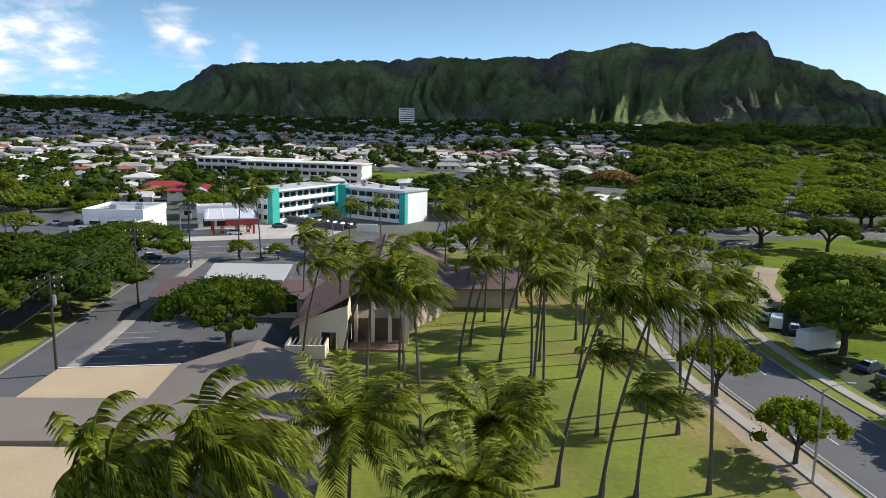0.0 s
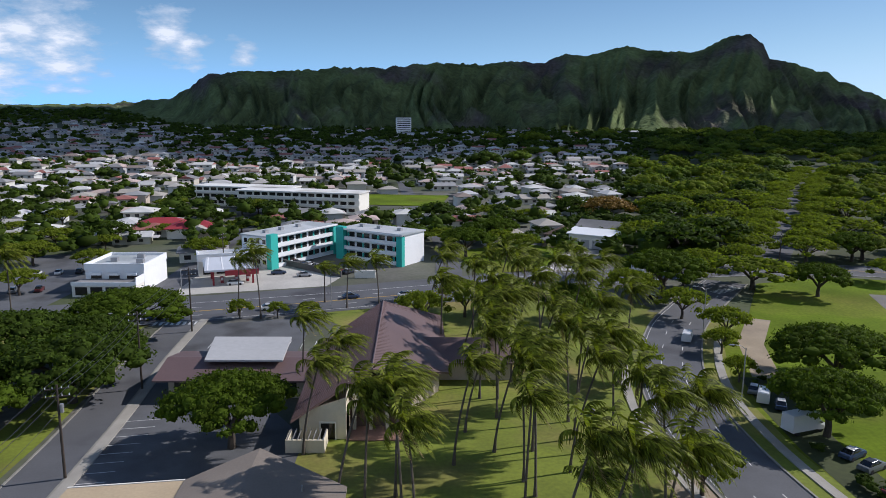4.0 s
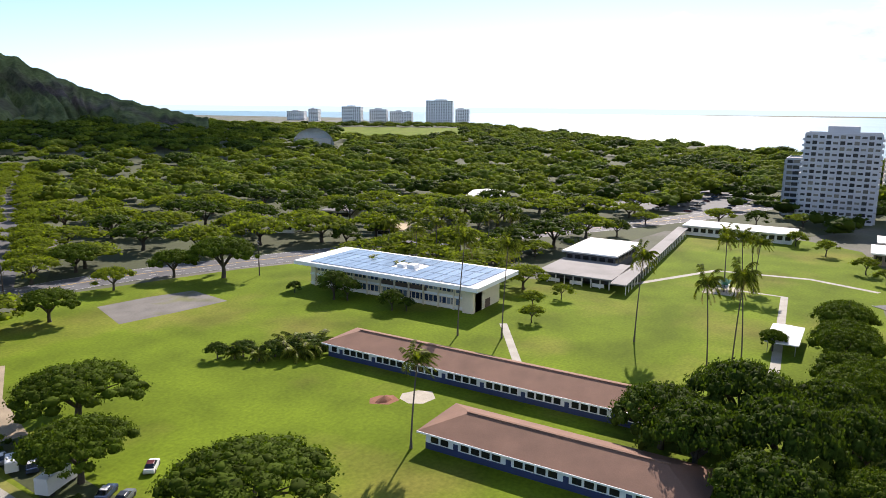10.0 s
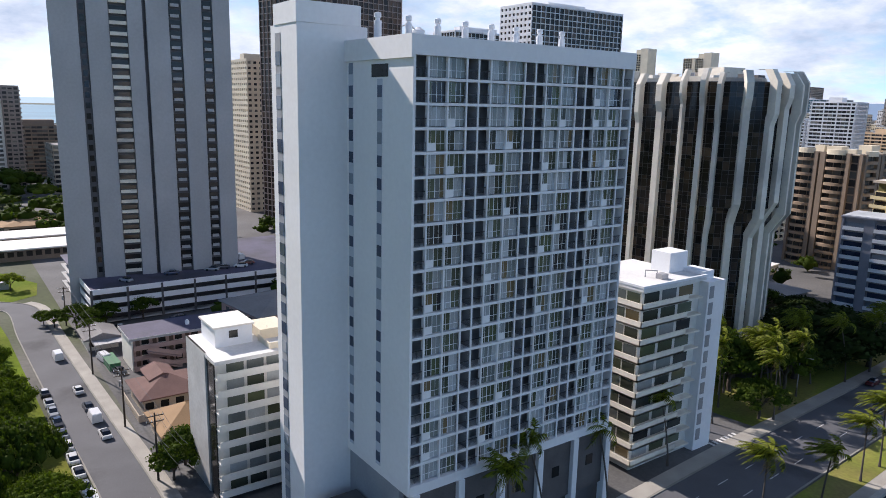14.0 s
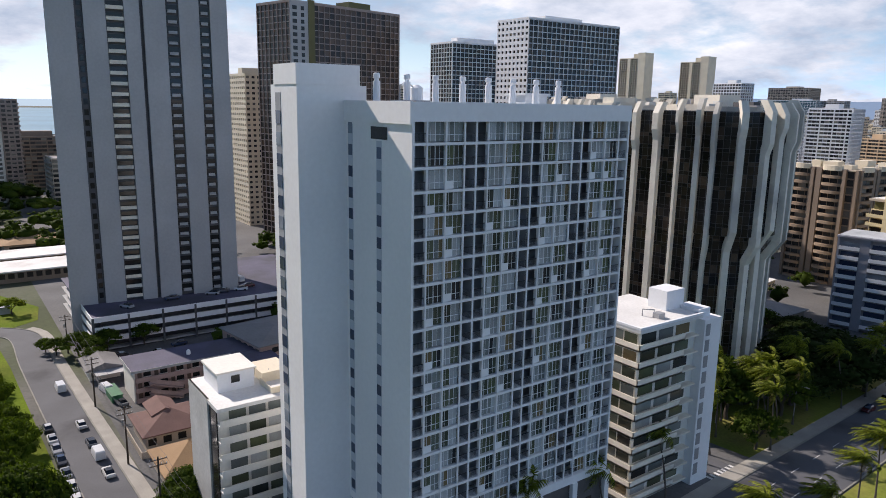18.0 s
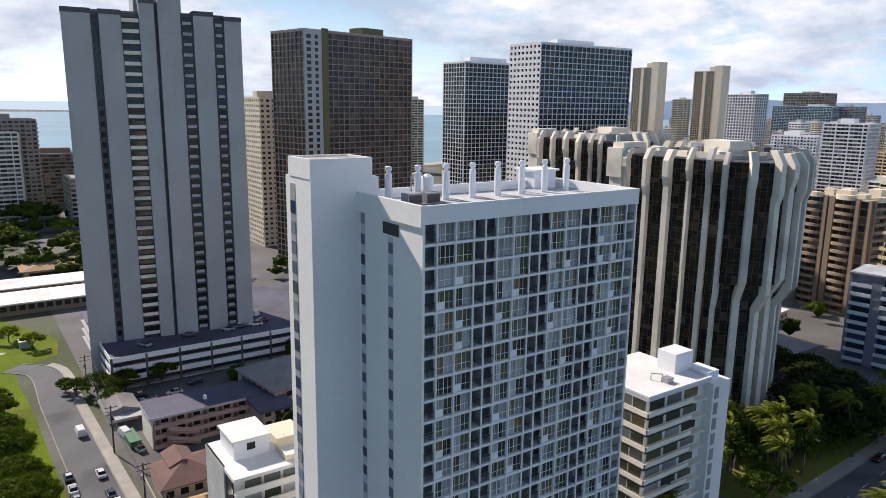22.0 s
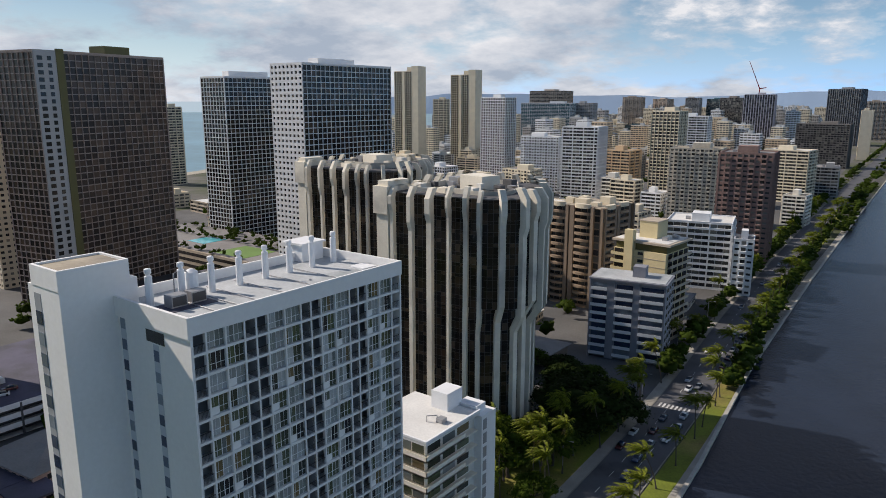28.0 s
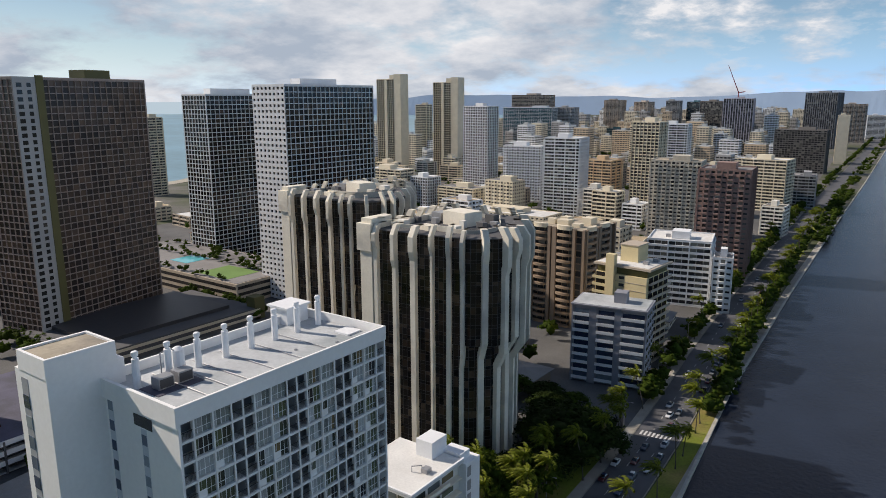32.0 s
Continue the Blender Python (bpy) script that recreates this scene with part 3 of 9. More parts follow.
# pavements
structure("pavement_palm_lawn", ribbon([p for p in R_CURVE if 30 < p[1] < 130], 1.5, 0.2, -8.4, 0.2), PAVE, "pale concrete footpath beside the lawn", "pavement")
structure("pavement_field", ribbon([p for p in R_CURVE if 50 < p[1] < 150], 1.5, 0.2, 8.8, 0.2), PAVE, "pale concrete footpath beside the field", "pavement")
structure("pavement_school_street", ribbon(R_SCHOOL[2:-4], 2.4, 0.2, 5.3, 0.2), PAVE, "concrete pavement of a side street", "pavement")
structure("pavement_canal", ribbon(CANAL_EDGE[:5], 3.0, 0.16, -2.6, 0.14), PAVE, "concrete promenade along the canal", "pavement")
structure("pavement_side", ribbon(R_SIDE, 1.6, 0.2, 4.4, 0.2), PAVE, "worn concrete pavement", "pavement")
structure("pavement_city", ribbon(R_ALA[:40], 3.0, 0.2, -8.6, 0.2), PAVE, "concrete pavement in front of the towers", "pavement")

# lawns
LAWN_LIB = [(-20, 30), (33, 30), (33.2, 60), (31.5, 92), (33.5, 117), (42, 145), (54, 168), (40, 186), (10, 174), (-24, 163), (-24, 157), (-18, 150), (-18, 95)]
LAWN_FIELD = [(54, 30), (53, 60), (51, 92), (52.5, 117), (61, 142), (76, 163), (92, 194), (120, 203), (172, 184), (200, 168), (204, 110), (214, 96), (222, 60), (330, 68), (345, 20), (330, -2), (302, -8), (264, -24), (248, -22), (241, -12), (236, -9), (206, -11), (140, -13), (110, -14), (60, -14)]
structure("park_ground", sheet([(222, 98), (336, 78), (354, 20), (470, -40), (850, -40), (1180, 300), (1500, 700), (1700, 1400), (900, 1400), (420, 640), (300, 480), (120, 214), (190, 180)], 0.03), UNDER, "park ground of grass and leaf litter, painted dark for shade", "ground")
structure("lawn_palms", sheet(LAWN_LIB, 0.05), LAWN_B, "mown grass under coconut palms", "lawn")
for side, nm in ((-9.2, "verge_palms"), (9.0, "verge_field")):
    structure(nm, ribbon([q for q in R_CURVE if 20 < q[1] < 160], 6.6, 0.046, side), LAWN_B, "strip of rough grass beside the road", "verge")
structure("lawn_school", sheet(LAWN_FIELD, 0.05), LAWN, "broad sunlit school playing field of green grass", "lawn")
structure("lawn_canal", ribbon(R_ALA[:36], 5.5, 0.18, 10.2, 0.15), LAWN_B, "strip of grass between road and canal", "lawn")
structure("lawn_tower", sheet([(68, -128), (104, -124), (108, -140), (86, -150), (80, -205), (74, -205)], 0.07), LAWN_B, "shaded garden lawn beside towers", "lawn")
structure("lawn_ball_field", sheet([(-36, 372), (6, 368), (12, 420), (-40, 425)], 0.3), LAWN, "green ball field among houses", "lawn")
structure("lawn_corner", sheet([(14, 206), (33, 209), (50, 249), (30, 258), (8, 240)], 0.05), LAWN, "grass in front of a white-roofed hall", "lawn")
GOLF = [(r * math.sin(radians(b)), r * math.cos(radians(b))) for r, b in ((1180, 50.5), (1240, 60.5), (1800, 60.5), (1800, 50.5))]
structure("lawn_golf", sheet(GOLF, 0.5), LAWN, "bright open park grass", "lawn")
structure("lawn_bus_stop", sheet([(-300, 105), (-64, 140), (-60, 158), (-90, 142), (-300, 90)], 0.05), LAWN_B, "grass verge", "lawn")
structure("lawn_side_verge", sheet([(-62, 60), (-53.5, 60), (-54.5, 95), (-57.5, 128), (-63, 128)], 0.05), LAWN_B, "narrow grass verge with bare soil", "lawn")
structure("bare_strip", ribbon([(34.5, 40), (34, 60), (33.2, 72), (31.8, 84)], 5.0, 0.054), SOIL, "bare trampled soil beside the path", "soil")
# shrub bed; its dark colour also stands in for the trees' shade
structure("shrub_bed", ribbon([(55.6, 58), (55, 76), (54.8, 92), (56, 106), (58.5, 120)], 6.5, 0.062), UNDER, "planted strip of low shrubs, tree shade painted in its colour", "planting")
structure("mown_track", ribbon([(60, 120), (66, 140), (76, 158)], 5, 0.056), SOIL, "dry worn track on the field", "soil")
structure("car_park_library", sheet([(-46, 66), (-18, 66), (-18, 96), (-26, 108), (-26, 152), (-24, 160), (-50, 152), (-48, 110)], 0.055), LOT, "grey asphalt car park", "car park")
structure("forecourt", sheet([(-64, 178.4), (-28, 189.2), (-25.5, 200), (-52.5, 223), (-72, 218), (-70, 196)], 0.056), FORECOURT, "pale concrete petrol station forecourt", "forecourt")
structure("car_park_town", sheet([(-150, 150), (-92, 168), (-92, 240), (-150, 225)], 0.05), LOT, "asphalt car park with parked cars", "car park")
structure("hall_drive", sheet([(33, 207), (55, 216), (64.5, 241.5), (51, 250)], 0.052), PAVE, "concrete driveway", "drive")
structure("ball_court", sheet([(110, 162.5), (116.6, 182), (131, 179), (143.5, 174), (141, 156.2), (125, 159)], 0.056), COURT_G, "worn grey asphalt ball court", "ball court")
structure("city_paving", sheet([(56, -26), (520, -26), (560, -700), (620, -1400), (170, -1400), (82, -316), (71, -210)], 0.02), CITYPAVE, "city paving painted dark for the shade between blocks", "paving")
structure("car_park_zoo", sheet([(400, 60), (520, 60), (520, 150), (400, 150)], 0.05), LOT, "car park under trees", "car park")
structure("path_school_a", ribbon([(150, 12), (168, 12), (236, 17), (237, 40)], 2.2, 0.056), PAVE, "concrete school path", "path")
structure("path_school_b", ribbon([(225, 62), (262, 42), (266, 12), (258, -8)], 2.2, 0.06), PAVE, "concrete school path", "path")
structure("path_school_c", ribbon([(140, 62), (165, 78)], 2.0, 0.058), PAVE, "concrete school path", "path")
structure("play_pad", sheet([(228, 30), (240, 30), (240, 40), (228, 40)], 0.062), SAND, "pale sand under the playground", "sand")
structure("soil_patch", sheet([(104.5, 77), (106.5, 78.4), (108.6, 77.8), (110.4, 75.4), (109, 73), (106, 73.6)], 0.058), REDSOIL, "patch of freshly dug red soil", "soil")
structure("sand_patch", sheet([(109.6, 73.4), (112, 74.4), (115, 72.6), (116, 69.8), (113.4, 67.4), (110, 68.2), (108.6, 70.6)], 0.06), SAND, "patch of pale sand and gravel", "sand")

# road markings
def dashes(line, off, z, on=3.0, gap=6.0, width=0.14, material=PAINT, name="lane_mark", keep=lambda x, y: True):
    s = Shape()
    acc, drawn = 0.0, True
    for (x0, y0), (x1, y1) in zip(line, line[1:]):
        L = math.hypot(x1 - x0, y1 - y0)
        dx, dy = (x1 - x0) / L, (y1 - y0) / L
        t = 0.0
        while t < L:
            span = on if drawn else gap
            e = min(L, t + span - acc)
            if drawn and keep(x0, y0):
                nx, ny = dy, -dx
                a, b = (x0 + dx * t + nx * off, y0 + dy * t + ny * off), (x0 + dx * e + nx * off, y0 + dy * e + ny * off)
                h = width / 2
                s.face((a[0] - nx * h, a[1] - ny * h, z), (a[0] + nx * h, a[1] + ny * h, z), (b[0] + nx * h, b[1] + ny * h, z), (b[0] - nx * h, b[1] - ny * h, z))
            acc += e - t
            if acc >= span - 1e-6:
                acc, drawn = 0.0, not drawn
            t = e
    return structure(name, s, material, "painted road marking", "road marking")


dashes(R_CURVE, -1.6, 0.075, 2.4, 7.5)
dashes(R_CURVE, 2.2, 0.075, 2.4, 7.5)
dashes(R_CURVE, -5.1, 0.075, 400, 0.01, 0.1)
dashes(R_ALA, -2.2, 0.08, keep=lambda x, y: y > -700)
dashes(R_ALA, 2.2, 0.08, keep=lambda x, y: y > -700)
dashes(R_KAP, 0, 0.09, 400, 0.01, 0.3, YELLOW)
dashes(R_KAP, -3.6, 0.098, 3.0, 6.0, 0.24)
dashes(R_KAP, 3.6, 0.098, 3.0, 6.0, 0.24)
dashes(R_KAP, -8.0, 0.098, 400, 0.01, 0.2)
dashes(R_KAP, 8.0, 0.098, 400, 0.01, 0.2)


bays = Shape()
for k in range(9):
    y = 80 + k * 2.7
    bays.face((-45.4, y, 0.075), (-40.6, y + 0.9, 0.075), (-40.6, y + 1.02, 0.075), (-45.4, y + 0.12, 0.075))
for k in range(10):
    x = -44 + k * 2.6
    bays.face((x, 136, 0.075), (x + 0.12, 136, 0.075), (x + 0.12, 141, 0.075), (x, 141, 0.075))
structure("parking_lines", bays, PAINT, "faded white parking bay lines", "road marking")


def crossing(x, y, turn, length, n, name="crosswalk"):
    s = Shape()
    m = pose(x, y, 0.1, 0, 0, turn)
    for i in range(n):
        o = (i - (n - 1) / 2) * 1.25
        s.face(*[tuple(m @ Vector(p)) for p in ((-length / 2, o - 0.32, 0), (length / 2, o - 0.32, 0), (length / 2, o + 0.32, 0), (-length / 2, o + 0.32, 0))])
    return structure(name, s, PAINT, "white striped pedestrian crossing", "crosswalk")


crossing(69.5, -117.6, 0, 3.4, 7)
crossing(65, -206, 92, 3.0, 8)
crossing(40.5, 212.5, 67, 3, 15)
crossing(-55.5, 153.2, 96, 2.4, 9)
crossing(6, 192, 20, 3, 10)
crossing(80, 186, -55, 3, 9)

# ---- the crater, far hills ----
# skyline of the crater: bearing from the start, elevation seen from 52 m up
CREST = [(-46, 0.2), (-32, 0.45), (-25, 0.58), (-22.3, 0.78), (-19.4, 1.08), (-16.7, 2.86), (-13.9, 3.19), (-10.5, 3.27), (-6.6, 3.6), (-3.6, 3.62), (0.9, 4.1), (3.5, 3.92), (6.4, 4.19), (9.0, 4.11),
         (10.5, 4.74), (12.2, 4.61), (15.1, 5.33), (17.2, 4.9), (20.2, 4.77), (21.3, 5.35), (22.3, 5.8), (23.7, 5.95), (24.6, 5.26), (25.1, 4.2), (26.9, 3.8), (28.7, 3.1), (31.7, 1.65), (34, 0.75), (37.5, -0.2), (41, -0.9)]


def crest(az):
    for (a0, e0), (a1, e1) in zip(CREST, CREST[1:]):
        if a0 <= az <= a1:
            t = (az - a0) / (a1 - a0)
            return e0 + (e1 - e0) * t
    return CREST[0][1] if az < CREST[0][0] else CREST[-1][1]


hill = Shape()
NA, NR = 760, 64
AZ0, AZ1 = -46.0, 41.0
for i in range(NA + 1):
    az = AZ0 + (AZ1 - AZ0) * i / NA
    a = radians(az)
    r_top = 1420 + 60 * math.sin(az * 0.11) + (500 * (1 - ease(-24, -16, az)))
    top = 52 + r_top * math.tan(radians(crest(az)))
    top += 5 * noise.noise(Vector((az * 1.3, 3.1, 0))) + 2.5 * noise.noise(Vector((az * 4.0, 9.1, 0)))
    r0 = 980 + (500 * (1 - ease(-24, -16, az)))
    for j in range(NR + 1):
        s = j / NR * 1.35
        r = r0 + (r_top - r0) * s
        x, y = r * math.sin(a), r * math.cos(a)
        low = terrain(x, y) - 1.5
        if s <= 1:
            h = s ** 1.75 * 0.9 + s * 0.1
            # spurs fan out down the slope, with gullies between them
            wob = az + 2.6 * noise.noise(Vector((s * 1.7, az * 0.13, 1.7))) + (s - 1) * 3.0 * noise.noise(Vector((az * 0.21, 0, 6.6)))
            n1 = abs(noise.noise(Vector((wob * 0.33, s * 0.5, 5.3))))
            n2 = abs(noise.noise(Vector((wob * 0.85, s * 1.6, 8.9))))
            n3 = abs(noise.noise(Vector((wob * 2.2, s * 3.4, 2.2))))
            n0 = noise.noise(Vector((wob * 0.12, s * 1.2, 12.3)))
            n4 = noise.fractal(Vector((x, y, 0)) * 0.028, 1.0, 2.0, 4)
            n5 = abs(noise.noise(Vector((wob * 1.45 + 0.4 * n0, s * 0.8, 21.2))))
            cut = (1.5 * n1 - 0.3) * 50 * (0.75 + 0.7 * n0) + (1.4 * n5 - 0.3) * 34 * (0.5 + 0.6 * s) + (0.22 - 0.8 * n2) * 26 * (0.4 + s) + (0.25 - 0.8 * n3) * 15 + 10 * n0 + 5.5 * n4
            z = low + (top - low) * h - cut * math.sin(math.pi * min(1, s * 1.02)) ** 0.8 * clamp01((top - low) / 120)
        else:
            z = top - (s - 1) * (top - low) * 1.6
        hill.v.append((x, y, z))
for i in range(NA):
    for j in range(NR):
        n = i * (NR + 1) + j
        hill.f.append((n, n + 1, n + NR + 2, n + NR + 1))
crater = structure("mountain", hill, SLOPE, "long ridged volcanic crater with dry scrub and gullies", "mountain")
for p in crater.data.polygons:
    p.use_smooth = True

# the sheet of rising town ground under the houses
rise = Shape()
NI, NJ = 60, 24
for i in range(NI + 1):
    for j in range(NJ + 1):
        az, r = radians(-75 + 121 * i / NI), 500 + 1500 * j / NJ
        x, y = r * math.sin(az), r * math.cos(az)
        rise.v.append((x, y, terrain(x, y) + 0.01))
for i in range(NI):
    for j in range(NJ):
        n = i * (NJ + 1) + j
        rise.f.append((n, n + 1, n + NJ + 2, n + NJ + 1))
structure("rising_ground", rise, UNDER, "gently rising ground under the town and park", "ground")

ridge = Shape()
cols = 160
for i in range(cols + 1):
    az = radians(128 + 72 * i / cols)
    h = 62 + (58 + 34 * noise.noise(Vector((i * 0.055, 0.4, 0))) + 12 * noise.noise(Vector((i * 0.17, 4.4, 0)))) * ease(2, 26, i) * (1 - ease(cols - 16, cols, i))
    for z, r in ((0, 4650), (h, 4800)):
        ridge.v.append((r * math.sin(az), r * math.cos(az), z))
for i in range(cols):
    ridge.f.append((2 * i, 2 * i + 2, 2 * i + 3, 2 * i + 1))
structure("backdrop_hills", ridge, HAZE, "far mountains beyond the city, haze painted in their blue", "hills")

# the cumulus overhead that keeps the crater and the far town in shade, broken over the middle slope
rcl = np.random.RandomState(12)
puffs = Shape()
bm = bmesh.new()
bmesh.ops.create_icosphere(bm, subdivisions=2, radius=1.0)
PUFF_V, PUFF_F = [v.co.copy() for v in bm.verts], [tuple(v.index for v in f.verts) for f in bm.faces]
bm.free()
CLOUD_H = 1100.0
for i in range(30):
    for j in range(13):
        gx, gy = -1300 + i * 92 + rcl.uniform(-24, 24), 560 + j * 96 + rcl.uniform(-24, 24)
        far, bearing = math.hypot(gx, gy), math.degrees(math.atan2(gx, gy))
        if far < 760 + 40 * math.sin(bearing * 0.3) or abs(bearing) > 44 or far > 1750:
            continue
        if ((bearing - 15.5) / 10.5) ** 2 + ((far - 1075 - (bearing - 15.5) * 5) / 118) ** 2 < 1:
            continue
        c = Vector((gx, gy, 0)) + sun_dir * (CLOUD_H / sun_dir.z) + Vector((0, 0, rcl.uniform(-20, 60)))
        k = len(puffs.v)
        r = rcl.uniform(74, 104)
        for v in PUFF_V:
            puffs.v.append(tuple(c + Vector((v.x * r, v.y * r, v.z * r * 0.45)) * rcl.uniform(0.82, 1.12)))
        puffs.f += [tuple(k + q for q in f) for f in PUFF_F]
cloud = structure("cloud", puffs, CLOUD, "broken white cumulus cloud high over the crater", "cloud")
for q in cloud.data.polygons:
    q.use_smooth = True
# ---- towers ----
def faces_of(w, d):
    """The four walls of a block: origin, direction along it, length, outward direction."""
    return [((-w / 2, -d / 2), (1, 0), w, (0, -1)), ((w / 2, -d / 2), (0, 1), d, (1, 0)), ((w / 2, d / 2), (-1, 0), w, (0, 1)), ((-w / 2, d / 2), (0, -1), d, (-1, 0))]


def hip_roof_low(w, d, h):
    """A low hip roof over a block centred on its origin."""
    a, b = w / 2 + 0.7, d / 2 + 0.7
    i = min(a, b) * 0.95
    s = Shape()
    r0, r1 = ((-a + i, 0, h + 1.7), (a - i, 0, h + 1.7)) if a >= b else ((0, -b + i, h + 1.7), (0, b - i, h + 1.7))
    if a >= b:
        s.face((-a, -b, h), (a, -b, h), r1, r0).face((a, b, h), (-a, b, h), r0, r1).face((a, -b, h), (a, b, h), r1).face((-a, b, h), (-a, -b, h), r0)
    else:
        s.face((a, -b, h), (a, b, h), r1, r0).face((-a, b, h), (-a, -b, h), r0, r1).face((-a, -b, h), (a, -b, h), r0).face((a, b, h), (-a, b, h), r1)
    return s.box(-a, -b, h - 0.2, a, b, h)


def oriented_box(s, o, u, n, a0, a1, p0, p1, z0, z1):
    """A box along a wall: a0..a1 along it, p0..p1 outwards."""
    c = [(o[0] + u[0] * a + n[0] * p, o[1] + u[1] * a + n[1] * p) for a, p in ((a0, p0), (a1, p0), (a1, p1), (a0, p1))]
    k = len(s.v)
    s.v += [(x, y, z0) for x, y in c] + [(x, y, z1) for x, y in c]
    for q in ((0, 3, 2, 1), (4, 5, 6, 7), (0, 1, 5, 4), (1, 2, 6, 5), (2, 3, 7, 6), (3, 0, 4, 7)):
        s.f.append(tuple(k + i for i in q))


def pane(s, o, u, n, a0, a1, p, z0, z1):
    s.face(*[(o[0] + u[0] * a + n[0] * p, o[1] + u[1] * a + n[1] * p, z) for a, z in ((a0, z0), (a1, z0), (a1, z1), (a0, z1))])


def tower(label, x, y, w, d, h, turn=0, styles="gggg", wall=OFFWHITE, glass=FARPANES, bay=3.4, floor_h=2.9, z0=0.0, penthouse=True, group="city towers", trim=None, category="tower", roof=ROOFGREY, name="apartment_tower"):
    """A block with a style for each wall (south, east, north, west before its turn): g open grid, b balcony bands, w windows between piers, v vertical ribs,
    n fins with rails between them, c stacks of balconies between solid bays, p plain."""
    rnd = random.Random(int(abs(x * 7 + y * 13)))
    if len(label.split()) < 4:
        label += " in the dense city"
    t = thing(name, label, category, group, pose(x, y, z0, 0, 0, turn))
    trim = trim or wall
    body, grid, glazing = Shape(), Shape(), Shape()
    i = 0.5
    body.box(-w / 2 + i, -d / 2 + i, 0, w / 2 - i, d / 2 - i, h - 0.2)
    nf = max(2, int(round(h / floor_h)))
    fh = h / nf
    slabs = Shape()
    for st, (o, u, L, n) in zip(styles, faces_of(w, d)):
        nb = max(1, int(round(L / bay)))
        bw = L / nb
        if st == "p":
            oriented_box(grid, o, u, n, 0, L, -i - 0.1, 0, 0, h)
            continue
        for k in range(nf):
            za, zb = k * fh, (k + 1) * fh
            if st == "g":
                oriented_box(slabs, o, u, n, 0, L, -i - 0.1, 0, zb - 0.3, zb)
            elif st == "b":
                oriented_box(slabs, o, u, n, 0, L, -i - 0.1, 0.75, za, za + 1.05)
            elif st == "w":
                oriented_box(slabs, o, u, n, 0, L, -i - 0.1, 0, za, za + fh * 0.38)
                oriented_box(slabs, o, u, n, 0, L, -i - 0.1, 0, zb - fh * 0.16, zb)
            elif st == "n":
                oriented_box(slabs, o, u, n, 0, L, -i - 0.1, 0.28, za, za + fh * 0.3)
            elif st == "c":
                for b in range(nb):
                    if b % 2:
                        oriented_box(slabs, o, u, n, b * bw + 0.06, (b + 1) * bw - 0.06, -i - 0.1, 1.05, za, za + 1.05)
                    else:
                        oriented_box(slabs, o, u, n, b * bw, (b + 1) * bw, -i - 0.1, 0.0, za, za + fh * 0.42)
                        oriented_box(slabs, o, u, n, b * bw, (b + 1) * bw, -i - 0.1, 0.0, zb - fh * 0.2, zb)
            for b in range(nb):
                inset = -i + 0.06
                if st:
                    pane(glazing, o, u, n, b * bw + 0.1, (b + 1) * bw - 0.1, inset, za + 0.1, zb - 0.1)
        for b in range(nb + 1):
            a = b * bw
            if st == "g":
                oriented_box(grid, o, u, n, max(0, a - 0.1), min(L, a + 0.1), -i - 0.1, 0.03, 0, h)
            elif st == "w":
                oriented_box(grid, o, u, n, max(0, a - bw * 0.22), min(L, a + bw * 0.22), -i - 0.1, 0.02, 0, h)
            elif st == "n":
                oriented_box(grid, o, u, n, max(0, a - 0.16), min(L, a + 0.16), -i - 0.1, 0.7, 0, h + 0.4)
            elif st == "c":
                oriented_box(grid, o, u, n, max(0, a - 0.45), min(L, a + 0.45), -i - 0.1, 0.12, 0, h)
            elif st == "b":
                if b % 3 == 0:
                    oriented_box(grid, o, u, n, max(0, a - 0.3), min(L, a + 0.3), -i - 0.1, 0.78, 0, h)
            elif st == "v":
                oriented_box(grid, o, u, n, max(0, a - 0.55), min(L, a + 0.55), -i - 0.1, 0.4, 0, h)
    part("wall", body, wall, t)
    if glazing.f:
        tagged(part("window", glazing, glass, t, "rows of dark windows"), kind="stuff")
    if slabs.f:
        tagged(part("floor_slab", slabs, trim, t), kind="stuff")
    if grid.f:
        part("facade_frame", grid, trim, t)
    par = Shape().box(-w / 2, -d / 2, h - 0.1, w / 2, -d / 2 + 0.4, h + 0.9).box(-w / 2, d / 2 - 0.4, h - 0.1, w / 2, d / 2, h + 0.9)
    par.box(-w / 2, -d / 2 + 0.4, h - 0.1, -w / 2 + 0.4, d / 2 - 0.4, h + 0.9).box(w / 2 - 0.4, -d / 2 + 0.4, h - 0.1, w / 2, d / 2 - 0.4, h + 0.9)
    part("parapet", par, trim, t)
    part("roof", Shape().box(-w / 2 + 0.4, -d / 2 + 0.4, h - 0.3, w / 2 - 0.4, d / 2 - 0.4, h + 0.25), roof, t)
    if penthouse:
        pw, pd = w * rnd.uniform(0.25, 0.4), d * rnd.uniform(0.35, 0.5)
        px, py = rnd.uniform(-0.2, 0.2) * w, rnd.uniform(-0.15, 0.15) * d
        part("lift_house", Shape().box(px - pw / 2, py - pd / 2, h, px + pw / 2, py + pd / 2, h + 4.2), trim, t)
        part("roof_unit", Shape().box(px + pw * 0.6, py - 1, h, px + pw * 0.6 + 2.4, py + 1.4, h + 1.8), METAL, t)
    return t


